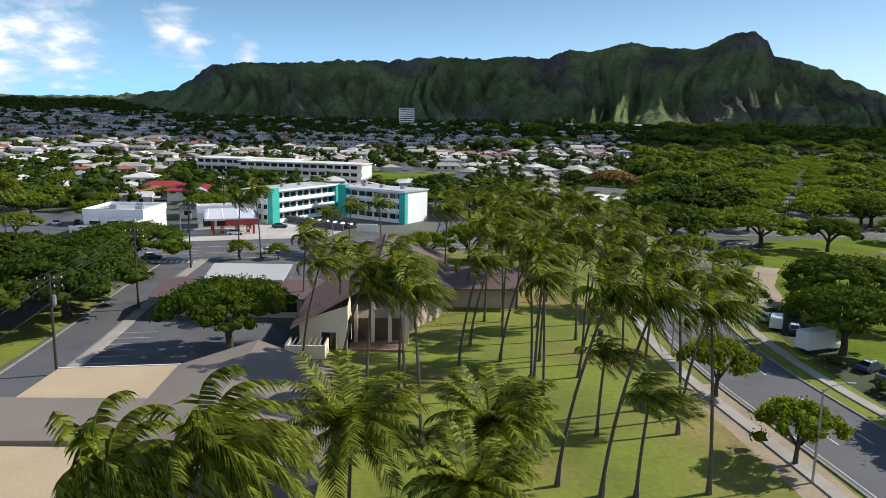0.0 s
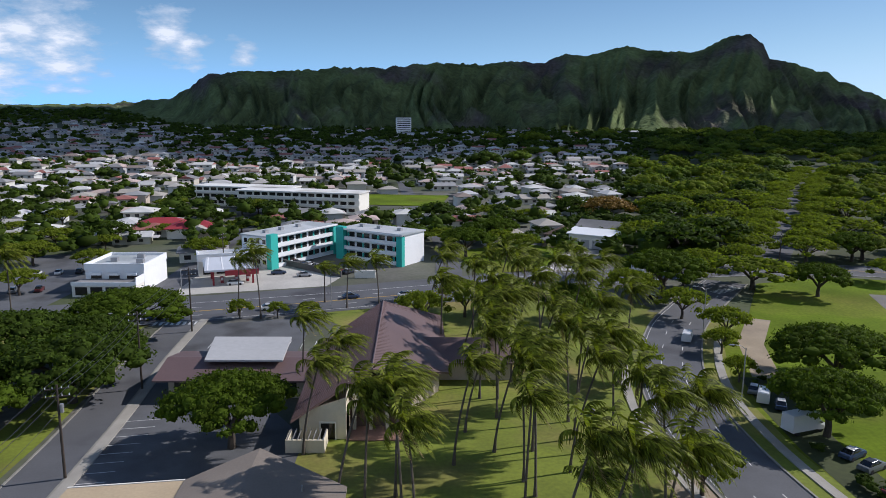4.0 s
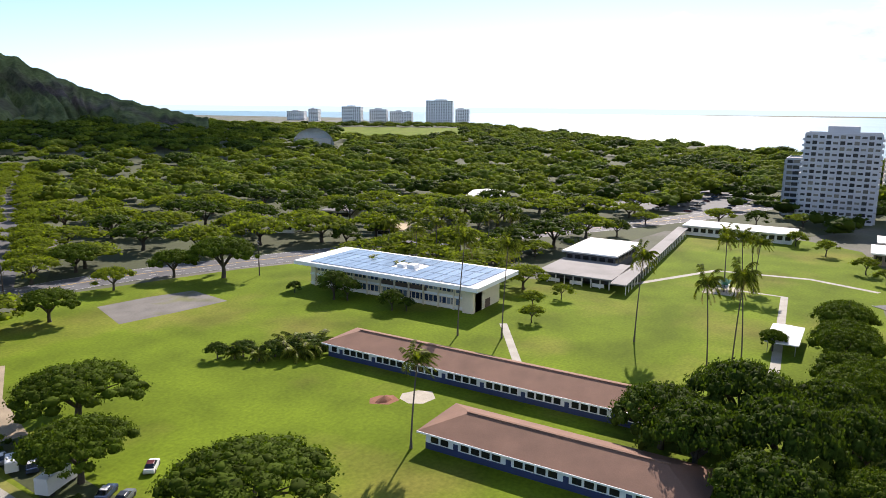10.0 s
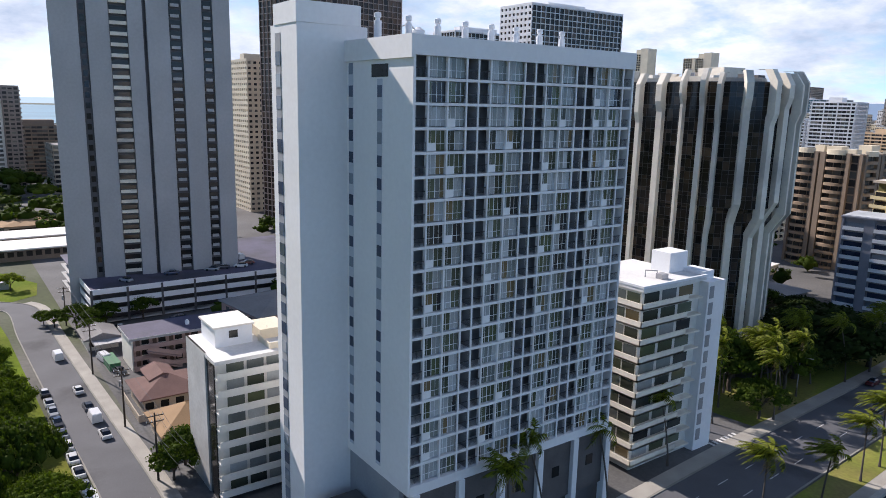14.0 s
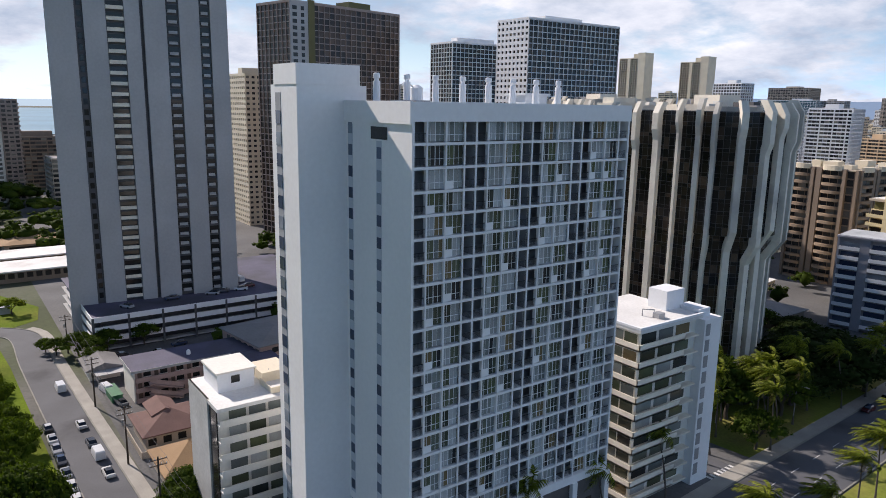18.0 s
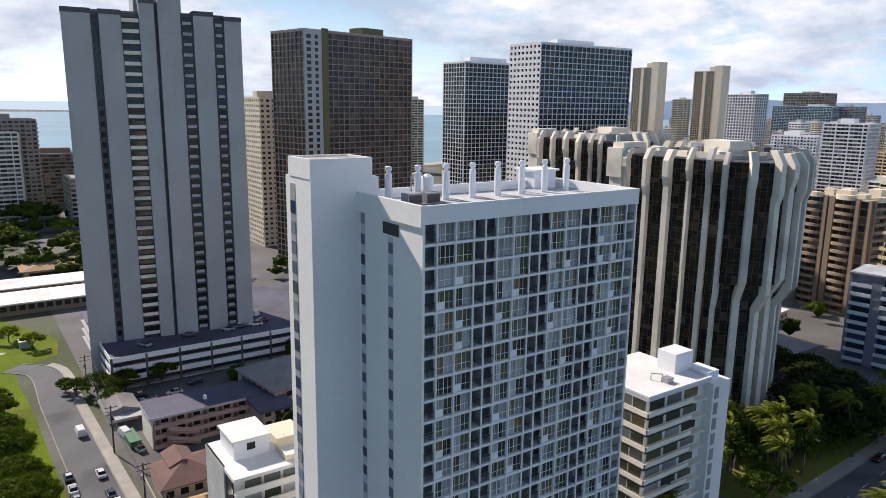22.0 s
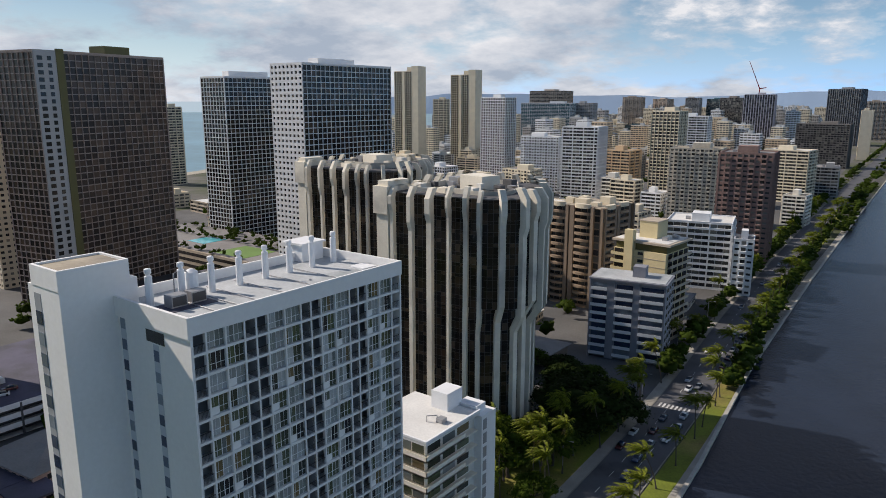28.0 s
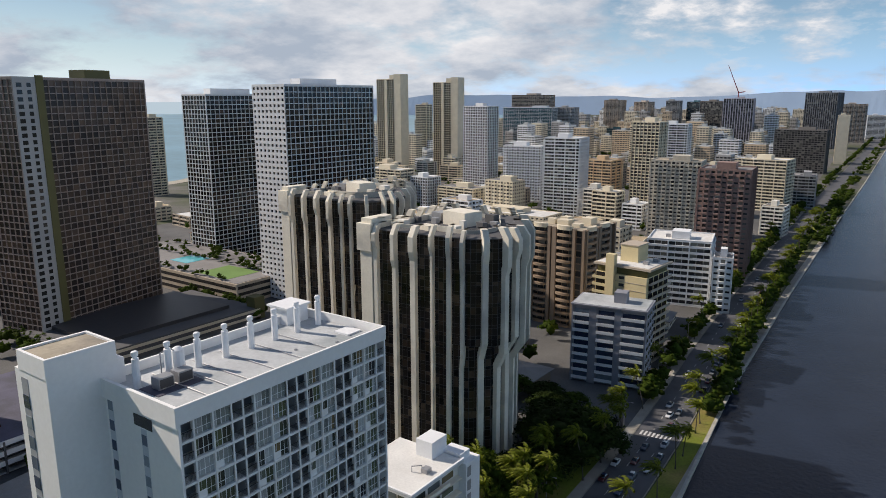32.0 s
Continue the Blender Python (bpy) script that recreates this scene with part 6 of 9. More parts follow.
# the lower white block beside it
def small_block():
    t = thing("white_balcony_block", "white mid-rise block with stepped balcony bands and a bright roof", "apartment building", at=None)
    x0, x1, y0, y1, h = 71.5, 88.0, -108.5, -91.5, 33.0
    part("core", Shape().box(x0 + 1.3, y0, 0, x1, y1 - 1.3, h - 0.2), OFFWHITE, t)
    part("roof", Shape().box(x0, y0, h - 0.6, x1, y1, h), ROOFWHITE, t, "bright white flat roof")
    part("roof_edge", Shape().box(x0 - 0.1, y1 - 0.3, h, x1, y1 + 0.1, h + 0.4).box(x0 - 0.1, y0, h, x0 + 0.3, y1 - 0.3, h + 0.4), WHITE, t)
    n = 10
    fh = (h - 2.2) / n
    for k in range(n):
        z = 1.6 + k * fh
        part("balcony", Shape().box(x0 - 0.2, y0 + 1, z, x1, y1 + 0.2, z + 0.25).box(x0 - 0.2, y1 + 0.05, z, x1, y1 + 0.2, z + 1.15).box(x0 - 0.2, y0 + 5, z, x0 - 0.05, y1 + 0.2, z + 1.15), RIB, t)
        for i in range(5):
            part("window", Shape().box(x0 + 1.6 + i * 3, y1 - 1.32, z + 0.5, x0 + 4.3 + i * 3, y1 - 1.25, z + 2.3), PANES, t)
        for i in range(3):
            part("window", Shape().box(x0 + 1.24, y0 + 2 + i * 4.6, z + 0.5, x0 + 1.32, y0 + 5.8 + i * 4.6, z + 2.3), PANES, t)
    part("roof_box", Shape().box(76.5, -109.5, h, 80.5, -104.5, 36.6), WHITE, t)
    part("stair_shaft", Shape().box(71.0, -113.5, 0, 78, -108.5, 32), WALLBLUE, t)
    part("stair_cap", Shape().box(72.5, -112, 32, 77, -108.7, 33.6), WHITE, t)
    for k in range(10):
        part("louvre", Shape().box(70.92, -110.2, 2 + k * 3.0, 71.0, -109.0, 4.2 + k * 3.0), METAL, t)
    part("roof_unit", Shape().box(74, -101, h, 75.4, -99.4, h + 0.9), METAL, t)
    part("roof_pipe", Shape().tube([(75.6, -100, h), (75.6, -100, h + 1.2), (77, -98.6, h + 1.2), (77, -98.6, h)], [0.12] * 4, 6), METAL, t)


small_block()


def low_white_block():
    t = thing("white_balcony_block", "cream and white seven-storey block with long balconies", "apartment building")
    x0, x1, y0, y1, h = 100.8, 115.0, -46.0, -31.2, 23.0
    part("core", Shape().box(x0 + 1.2, y0, 0, x1, y1, h - 0.2), OFFWHITE, t)
    part("end_wall", Shape().box(x0 + 4.5, y1, 0, x1, y1 + 0.35, h + 0.3), GREYWHITE, t)
    part("glass_strip", Shape().box(x0 + 1.1, y1 - 0.1, 0, x0 + 4.4, y1 + 0.1, h - 0.4), GLASS, t, "dark vertical glass strip")
    part("roof", Shape().box(x0 - 0.3, y0, h - 0.3, x1, y1 + 0.3, h + 0.3), ROOFWHITE, t)
    part("roof_house", Shape().box(106.5, -39, h + 0.3, 113.5, -33, h + 3.4), WHITE, t)
    part("roof_house_cap", Shape().box(106.2, -39.3, h + 3.4, 113.8, -32.7, h + 3.7), OFFWHITE, t)
    part("roof_house_window", Shape().box(106.44, -36.6, h + 1.6, 106.5, -35.2, h + 2.8), GLASS, t)
    part("roof_rail", Shape().box(x0 + 1, y0 + 0.5, h + 0.3, x0 + 1.15, y0 + 6, h + 1.3).box(x0 + 1.15, y0 + 5.85, h + 0.3, x0 + 6, y0 + 6, h + 1.3), CREAM, t)
    part("lower_roof_house", Shape().box(107, -45.5, h + 0.3, 113, -40.5, h + 1.9), CREAM, t)
    for k in range(8):
        z = 0.9 + k * 2.75
        part("balcony", Shape().box(x0 - 0.4, y0, z, x0 + 1.3, y1, z + 0.22).box(x0 - 0.4, y0, z + 0.22, x0 - 0.24, y1, z + 1.15), OFFWHITE, t)
        for i in range(4):
            part("window", Shape().box(x0 + 1.12, y0 + 0.6 + i * 3.2, z + 0.4, x0 + 1.2, y0 + 3.3 + i * 3.2, z + 2.3), PANES, t)
        part("corner_balcony", Shape().box(x1 - 0.2, y1 - 3, z, x1 + 1.0, y1, z + 1.1), WHITE, t)
    for i in range(4):
        part("antenna", Shape().tube([(103 + i * 2.4, -45 + i * 1.5, h + 0.3), (103 + i * 2.4, -45 + i * 1.5, h + 2.2)], [0.05, 0.04], 5), METAL, t)


low_white_block()

# ---- low buildings ----
def hip_roof(s, x0, y0, x1, y1, z, rise, over=0.8, gable=False, ridge_in=None):
    """A hip or gable roof over a rectangle, with its ridge along the longer side."""
    x0, y0, x1, y1 = x0 - over, y0 - over, x1 + over, y1 + over
    w, d = x1 - x0, y1 - y0
    ins = 0 if gable else (ridge_in if ridge_in is not None else min(w, d) / 2)
    if w >= d:
        a, b = (x0 + ins, (y0 + y1) / 2, z + rise), (x1 - ins, (y0 + y1) / 2, z + rise)
        s.face((x0, y0, z), (x1, y0, z), b, a).face((x1, y1, z), (x0, y1, z), a, b).face((x1, y0, z), (x1, y1, z), b).face((x0, y1, z), (x0, y0, z), a)
    else:
        a, b = ((x0 + x1) / 2, y0 + ins, z + rise), ((x0 + x1) / 2, y1 - ins, z + rise)
        s.face((x1, y0, z), (x1, y1, z), b, a).face((x0, y1, z), (x0, y0, z), a, b).face((x0, y0, z), (x1, y0, z), a).face((x1, y1, z), (x0, y1, z), b)
    s.box(x0, y0, z - 0.25, x1, y1, z)
    return s


def seams(s, p0, p1, q0, q1, n, w=0.06, h=0.07):
    """Standing seams over a roof plane: from points along p0-p1 up to points along q0-q1."""
    p0, p1, q0, q1 = map(Vector, (p0, p1, q0, q1))
    for i in range(n + 1):
        t = i / n
        a, b = p0.lerp(p1, t), q0.lerp(q1, t)
        d = (b - a)
        if d.length < 0.3:
            continue
        side = Vector((d.y, -d.x, 0)).normalized() * w
        upv = Vector((0, 0, h))
        s.face(a - side, a - side + upv, b - side + upv, b - side)
        s.face(a + side + upv, a + side, b + side, b + side + upv)
        s.face(a - side + upv, a + side + upv, b + side + upv, b - side + upv)


def library():
    t = thing("library", "low library with a big maroon standing-seam roof", "library")
    z = 4.0
    A, N = (-9.2, 136, 9.8), (-8.7, 100.5, 8.7)
    BL, NL, NR, BR = (-20.4, 127, z), (-19.3, 93.0, z), (3.2, 112, z), (2.4, 146, z)
    part("wall", Shape().prism([(-18.6, 96), (-12, 96), (-12, 101), (-3, 106), (1.4, 114), (1.0, 140), (-18.6, 126)], 0, 4.0), BEIGE, t)
    r = Shape()
    r.face(BL, NL, N, A).face(A, N, NR, BR)
    low = [(p[0], p[1], p[2] - 0.35) for p in (BL, NL, N, NR, BR, A)]
    r.face(low[0], low[5], low[2], low[1]).face(low[5], low[4], low[3], low[2])
    for p, q in ((BL, NL), (NL, N), (N, NR), (NR, BR), (BR, A), (A, BL)):
        r.face((p[0], p[1], p[2] - 0.35), (q[0], q[1], q[2] - 0.35), q, p)
    roof = part("roof", r, MAROON, t, "maroon metal roof with standing seams")
    se = Shape()
    seams(se, BL, NL, A, N, 54)
    seams(se, NR, BR, N, A, 52)
    tagged(part("seam", se, MAROON, roof), kind="stuff")
    part("ridge_cap", Shape().tube([A, N], [0.16, 0.16], 6), MAROON, roof)
    # gable end with its doorway, and the recessed entrance beside it
    part("gable_wall", Shape().face((-18.6, 95.7, 0), (-12, 95.7, 0), (-12, 95.7, 6.2), (-18.6, 95.7, 4.0)).face((-18.6, 96, 4.0), (-12, 96, 6.2), (-12, 96, 0), (-18.6, 96, 0)).face((-12, 95.7, 0), (-12, 99.5, 0), (-12, 99.5, 7.4), (-12, 95.7, 6.2)), CREAM, t, "cream gable wall")
    part("doorway", Shape().box(-15.6, 95.6, 0, -13.6, 95.7, 2.5), GLASS, t, "dark doorway")
    part("door_frame", Shape().box(-15.8, 95.52, 0, -15.6, 95.7, 2.7).box(-13.6, 95.52, 0, -13.4, 95.7, 2.7).box(-15.6, 95.52, 2.5, -13.6, 95.7, 2.7), OFFWHITE, t)
    part("entrance_panel", Shape().box(-11.9, 99.6, 0, -4.5, 99.9, 3.4), BROWNROOF, t, "dark glazed entrance")
    for i in range(4):
        part("column", Shape().box(-11.4 + i * 2.4, 98.4, 0, -10.9 + i * 2.4, 98.9, 5.6 + i * 0.4), CREAM, t)
    part("terrace", Shape().box(-12, 95, 0.1, -4, 99.6, 0.25), SHINGLE_R, t, "red tiled terrace")
    # walled bin yard
    part("yard_wall", Shape().box(-19.8, 91.4, 0, -14.5, 91.7, 1.9).box(-14.8, 91.7, 0, -14.5, 95, 1.9).box(-19.8, 91.7, 0, -19.5, 95, 1.9), CREAM, t, "cream wall of the bin yard")
    for i in range(8):
        part("yard_rail", Shape().box(-19.6 + i * 0.7, 91.5, 1.9, -19.5 + i * 0.7, 95, 2.0), METAL, t)
    # side roof on the lawn side
    s = Shape()
    hip_roof(s, -1, 118, 15, 131, 3.7, 2.4, 0.6, gable=True)
    part("side_roof", s, MAROON, t)
    part("side_wall", Shape().box(1.5, 119, 0, 14, 130, 3.6), BEIGE, t)
    # low wing with a flat canopy over it
    w = Shape()
    hip_roof(w, -43.5, 110, -19, 123, 3.6, 1.4, 0.9, gable=True)
    part("wing_roof", w, MAROON, t)
    part("wing_wall", Shape().box(-42.5, 111, 0, -20, 122.5, 3.5), BEIGE, t)
    part("canopy", Shape().prism([(-37.2, 113.2), (-24.4, 113.2), (-25.3, 126), (-39.2, 126)], 5.35, 5.65), CONCRETE, t, "pale grey flat canopy roof")
    part("canopy_wall", Shape().box(-37, 115, 3.6, -26, 124, 5.35), DARKCON, t)
    for i in range(5):
        part("window", Shape().box(-41.5 + i * 4.2, 110.9, 1.0, -38.6 + i * 4.2, 111, 2.7), GLASS, t)


library()


def near_hall():
    t = thing("grey_roofed_hall", "low hall with a grey shingle gable and flat tan roofs", "hall")
    part("wall", Shape().prism([(-38.8, 44.5), (-10.4, 44.5), (-10.4, 72), (-20.6, 78), (-27, 73), (-38.8, 72)], 0, 4.4), BEIGE, t)
    A, S = (-20.5, 80.6, 6.1), (-19.5, 44, 6.1)
    s = Shape()
    s.face((-27.6, 74.8, 5.1), (-26.5, 44, 5.1), S, A).face(A, S, (-8.9, 44, 4.7), (-9.4, 74, 4.7))
    for p, q in (((-27.6, 74.8, 5.1), A), (A, (-9.4, 74, 4.7)), ((-9.4, 74, 4.7), (-8.9, 44, 4.7))):
        s.face((p[0], p[1], p[2] - 0.35), p, q, (q[0], q[1], q[2] - 0.35))
    part("shingle_roof", s, SHINGLE_G, t, "faded grey shingle roof")
    part("tan_roof", Shape().prism([(-39.7, 65.2), (-26.8, 65.6), (-27.5, 74.9), (-39.7, 73.2)], 4.6, 5.0), TAN_ROOF, t, "flat tan roof")
    part("grey_roof", Shape().prism([(-48, 56), (-26.6, 56.5), (-26.8, 65.55), (-48, 65.15)], 4.5, 5.03), SHINGLE_G, t)
    part("lower_tan_roof", Shape().box(-48, 44, 4.0, -26.6, 55.95, 4.7), TAN_ROOF, t)
    part("fascia", Shape().prism([(-39.8, 73.25), (-27.6, 74.95), (-27.6, 75.15), (-39.8, 73.45)], 4.2, 5.06), OFFWHITE, t)
    part("roof_vent", Shape().tube([(-14, 72, 5.0), (-14, 72, 6.0)], [0.1, 0.1], 8), METAL, t)


near_hall()


def school_block(x0, y0, x1, y1, n, label):
    """A long single-storey classroom row along y."""
    t = thing("school_block", label, "school building", "classroom rows")
    part("wall", Shape().box(x0, y0, 0, x1, y1, 3.3), WHITE, t)
    part("plinth", Shape().box(x0 - 0.08, y0, 0, x0, y1, 1.15), NAVY, t, "navy painted lower wall")
    s = Shape()
    hip_roof(s, x0, y0, x1, y1, 3.4, 2.3, 1.1)
    roof = part("roof", s, SHINGLE_R, t, "red-brown shingle hip roof")
    part("ridge", Shape().box((x0 + x1) / 2 - 0.25, y0 + 5, 5.62, (x0 + x1) / 2 + 0.25, y1 - 5, 5.82), SHINGLE_R, roof)
    part("gutter", Shape().box(x0 - 1.2, y0 - 1.1, 3.1, x0 - 1.1, y1 + 1.1, 3.4), WHITE, t)
    p = (y1 - y0 - 1.6) / n
    for i in range(n):
        y = y0 + 0.8 + i * p
        if i % 5 == 4:
            part("door", Shape().box(x0 - 0.06, y + 0.3, 0.1, x0, y + 1.2, 2.2), NAVY, t)
        else:
            part("window", Shape().box(x0 - 0.05, y + 0.22, 1.35, x0 + 0.02, y + p - 0.22, 2.75), GLASS, t)
    return t


school_block(121, 16, 132, 101, 46, "long white classroom row with navy base and red-brown roof")
school_block(95, 14, 106, 58, 22, "shorter white classroom row with navy base and red-brown roof")


def solar_hall():
    t = thing("solar_hall", "two-storey cream hall with a solar-panel roof", "hall")
    x0, x1, y0, y1 = 169.5, 184.5, 89, 149
    part("wall", Shape().box(x0, y0, 0, x1, y1, 7.2), CREAM, t)
    part("roof_slab", Shape().box(x0 - 4.5, y0 - 3, 7.2, x1 + 6.5, y1 + 3, 8.4), WHITE, t, "thick white flat roof")
    for i in range(18):
        for j in range(3):
            if 7 <= i <= 9 and j == 1:
                continue
            part("solar_panel", Shape().box(x0 - 3.2 + j * 7.8, y0 + i * 3.2, 8.5, x0 + 4.2 + j * 7.8, y0 + 2.9 + i * 3.2, 8.62), SOLAR, t)
    part("roof_unit", Shape().box(x0 + 5.5, y0 + 24, 8.4, x0 + 8.5, y0 + 26.6, 9.6), WHITE, t)
    part("roof_unit", Shape().box(x0 + 5.5, y0 + 28, 8.4, x0 + 8, y0 + 30.4, 9.4), WHITE, t)
    part("mid_band", Shape().box(x0 - 0.4, y0 + 1, 3.5, x0, y1, 4.1), WHITE, t)
    part("lower_band", Shape().box(x0 - 0.3, y0 + 1, 0.2, x0, y1, 1.1), OFFWHITE, t)
    for i in range(35):
        part("window", Shape().box(x0 - 0.06, y0 + 5 + i * 1.5, 1.4, x0, y0 + 6.15 + i * 1.5, 3.2), BLUEPANE, t)
        part("window", Shape().box(x0 - 0.06, y0 + 5 + i * 1.5, 5.0, x0, y0 + 6.15 + i * 1.5, 6.8), BLUEPANE, t)
    for i in range(12):
        part("pillar", Shape().box(x0 - 0.7, y0 + 1.4 + i * 5.1, 0, x0, y0 + 1.8 + i * 5.1, 7.2), CREAM, t)
    part("stair_box", Shape().box(x0 - 1.6, y0, 0, x0 + 4, y0 + 3.2, 7.0), CREAM, t)
    part("side_door", Shape().box(x0 + 6, y0 - 0.06, 0, x0 + 9, y0, 2.6), BROWNROOF, t)
    part("dark_panel", Shape().box(x0 - 0.3, y0 + 16, 4.2, x0 - 0.05, y0 + 32, 5.4), BROWNROOF, t)


solar_hall()


def flat_hall(label, x0, y0, x1, y1, h, wall=OFFWHITE, roof=ROOFWHITE, over=1.2, cat="school building"):
    t = thing("flat_roofed_block", label, cat, "flat-roofed school blocks")
    part("wall", Shape().box(x0, y0, 0, x1, y1, h), wall, t)
    part("roof", Shape().box(x0 - over, y0 - over, h, x1 + over, y1 + over, h + 0.55), roof, t)
    L = y1 - y0
    n = max(2, int(L / 3))
    for i in range(n):
        part("window", Shape().box(x0 - 0.05, y0 + 0.5 + i * L / n, h * 0.4, x0, y0 + (i + 1) * L / n - 0.5, h * 0.85), GLASS, t)
    n = max(2, int((x1 - x0) / 4))
    for i in range(n):
        part("side_window", Shape().box(x0 + 0.5 + i * (x1 - x0) / n, y0 - 0.05, h * 0.45, x0 + (i + 1) * (x1 - x0) / n - 0.5, y0, h * 0.85), GLASS, t)
    return t


flat_hall("school block with a white flat roof", 239, 71.5, 267, 89.5, 5.6, DARKCON)
gl = thing("school_gallery", "low covered school gallery on white posts", "gallery")
part("roof", Shape().box(214, 64.5, 3.0, 238.5, 90, 3.5), ROOFGREY, gl)
part("back_wall", Shape().box(222, 66, 0, 238, 89, 3.0), DARKCON, gl)
for i in range(9):
    part("post", Shape().box(214.4, 65.2 + i * 3.0, 0, 214.7, 65.5 + i * 3.0, 3.0), OFFWHITE, gl)
for i in range(3):
    part("panel", Shape().box(214.5, 67 + i * 7.5, 0.4, 214.62, 71 + i * 7.5, 1.6), OFFWHITE, gl)
for label, x, y, w, d, h, roof in (("zoo hall with a white roof", 372, 192, 28, 18, 6, ROOFWHITE), ("low park house with grey roof", 285, 228, 24, 14, 5, ROOFGREY), ("low park house with white roof", 240, 225, 16, 12, 4, ROOFWHITE), ("small park house with pale roof", 340, 240, 12, 10, 4, ROOFWHITE), ("park house with tan roof", 258, 178, 20, 12, 4, TAN_ROOF)):
    q = thing("park_house", label, "house", "park houses", pose(x, y, 0, 0, 0, 20))
    part("wall", Shape().box(-w / 2, -d / 2, 0, w / 2, d / 2, h), OFFWHITE, q)
    part("roof", hip_roof(Shape(), -w / 2, -d / 2, w / 2, d / 2, h, 2.2, 1.0), roof, q)
    part("window_band", Shape().box(-w / 2 - 0.05, -d / 2 + 1, h * 0.4, -w / 2, d / 2 - 1, h * 0.8), GLASS, q)
flat_hall("long school block with a white roof", 331, 24, 347, 68, 4.0)
flat_hall("wide school block with white roofs", 304, -46, 322, -6, 4.2, BROWNCON)
flat_hall("school block with white roof panels", 330, -50, 346, -8, 4.2, BROWNCON)
bh_ = thing("brown_roofed_hall", "low hall with a broad brown roof behind the school", "hall")
part("wall", Shape().box(362, -46, 0, 384, -22, 4.2), BEIGE, bh_)
part("roof", hip_roof(Shape(), 362, -46, 384, -22, 4.2, 2.4, 1.6), OCHRE, bh_)
part("window_band", Shape().box(361.94, -44, 1.4, 362, -24, 3.0), GLASS, bh_)
wk = thing("covered_walkway", "long covered school walkway with dark roof and posts", "walkway")
part("roof", Shape().prism([(210, 58.6), (330, 66.4), (330, 71), (210, 63.8)], 3.1, 3.5), ROOFGREY, wk)
for i in range(28):
    part("post", Shape().box(211 + i * 4.2, 58.9 + i * 0.273, 0, 211.25 + i * 4.2, 59.15 + i * 0.273, 3.1), OFFWHITE, wk)


def hotel3(x0, y0, w, d, turn, label):
    t = thing("walkup_apartments", label, "apartment building", "white walk-up blocks", pose(x0, y0, 0, 0, 0, turn))
    part("wall", Shape().box(0, 1.4, 0, w, d, 9.6), WHITE, t)
    part("roof", Shape().box(-0.4, -0.2, 9.6, w + 0.4, d + 0.4, 10.0), DECKGREY, t)
    for k in range(3):
        z = 0.4 + k * 3.1
        part("gallery", Shape().box(0, 0, z - 0.2, w, 1.5, z).box(0, 0, z, w, 0.15, z + 1.0), WHITE, t)
        for i in range(int(w / 3)):
            part("window", Shape().box(0.5 + i * 3, 1.34, z + 0.8, 2.6 + i * 3, 1.42, z + 2.3), GLASS, t)
        for i in range(int(w / 6)):
            part("door", Shape().box(2.7 + i * 6, 1.34, z, 3.4 + i * 6, 1.42, z + 2.1), TEAL, t)
        for i in range(4):
            part("end_window", Shape().box(-0.06, 2.2 + i * 2.5, z + 0.9, 0.0, 3.5 + i * 2.5, z + 2.2), GLASS, t)
    part("stair_tower", Shape().box(-0.6, -0.5, 0, 2.4, 1.35, 10.6), TEAL, t, "teal painted stair tower")
    part("far_stair_panel", Shape().box(w - 1.8, -0.3, 0, w + 0.3, 1.3, 9.2), TEAL, t)
    part("roof_edge", Shape().box(-0.45, -0.25, 9.55, w + 0.45, -0.15, 10.15), WHITE, t)
    for x in (4, 11, 19):
        part("roof_unit", Shape().box(x, 6, 10.0, x + 1.4, 7.2, 10.9), METAL, t)
    return t


hotel3(-47.3, 210.3, 31, 12, 59, "white three-storey walk-up with teal panels")
hotel3(-29.6, 228.6, 25, 12.5, -33, "white three-storey walk-up with teal end panels")


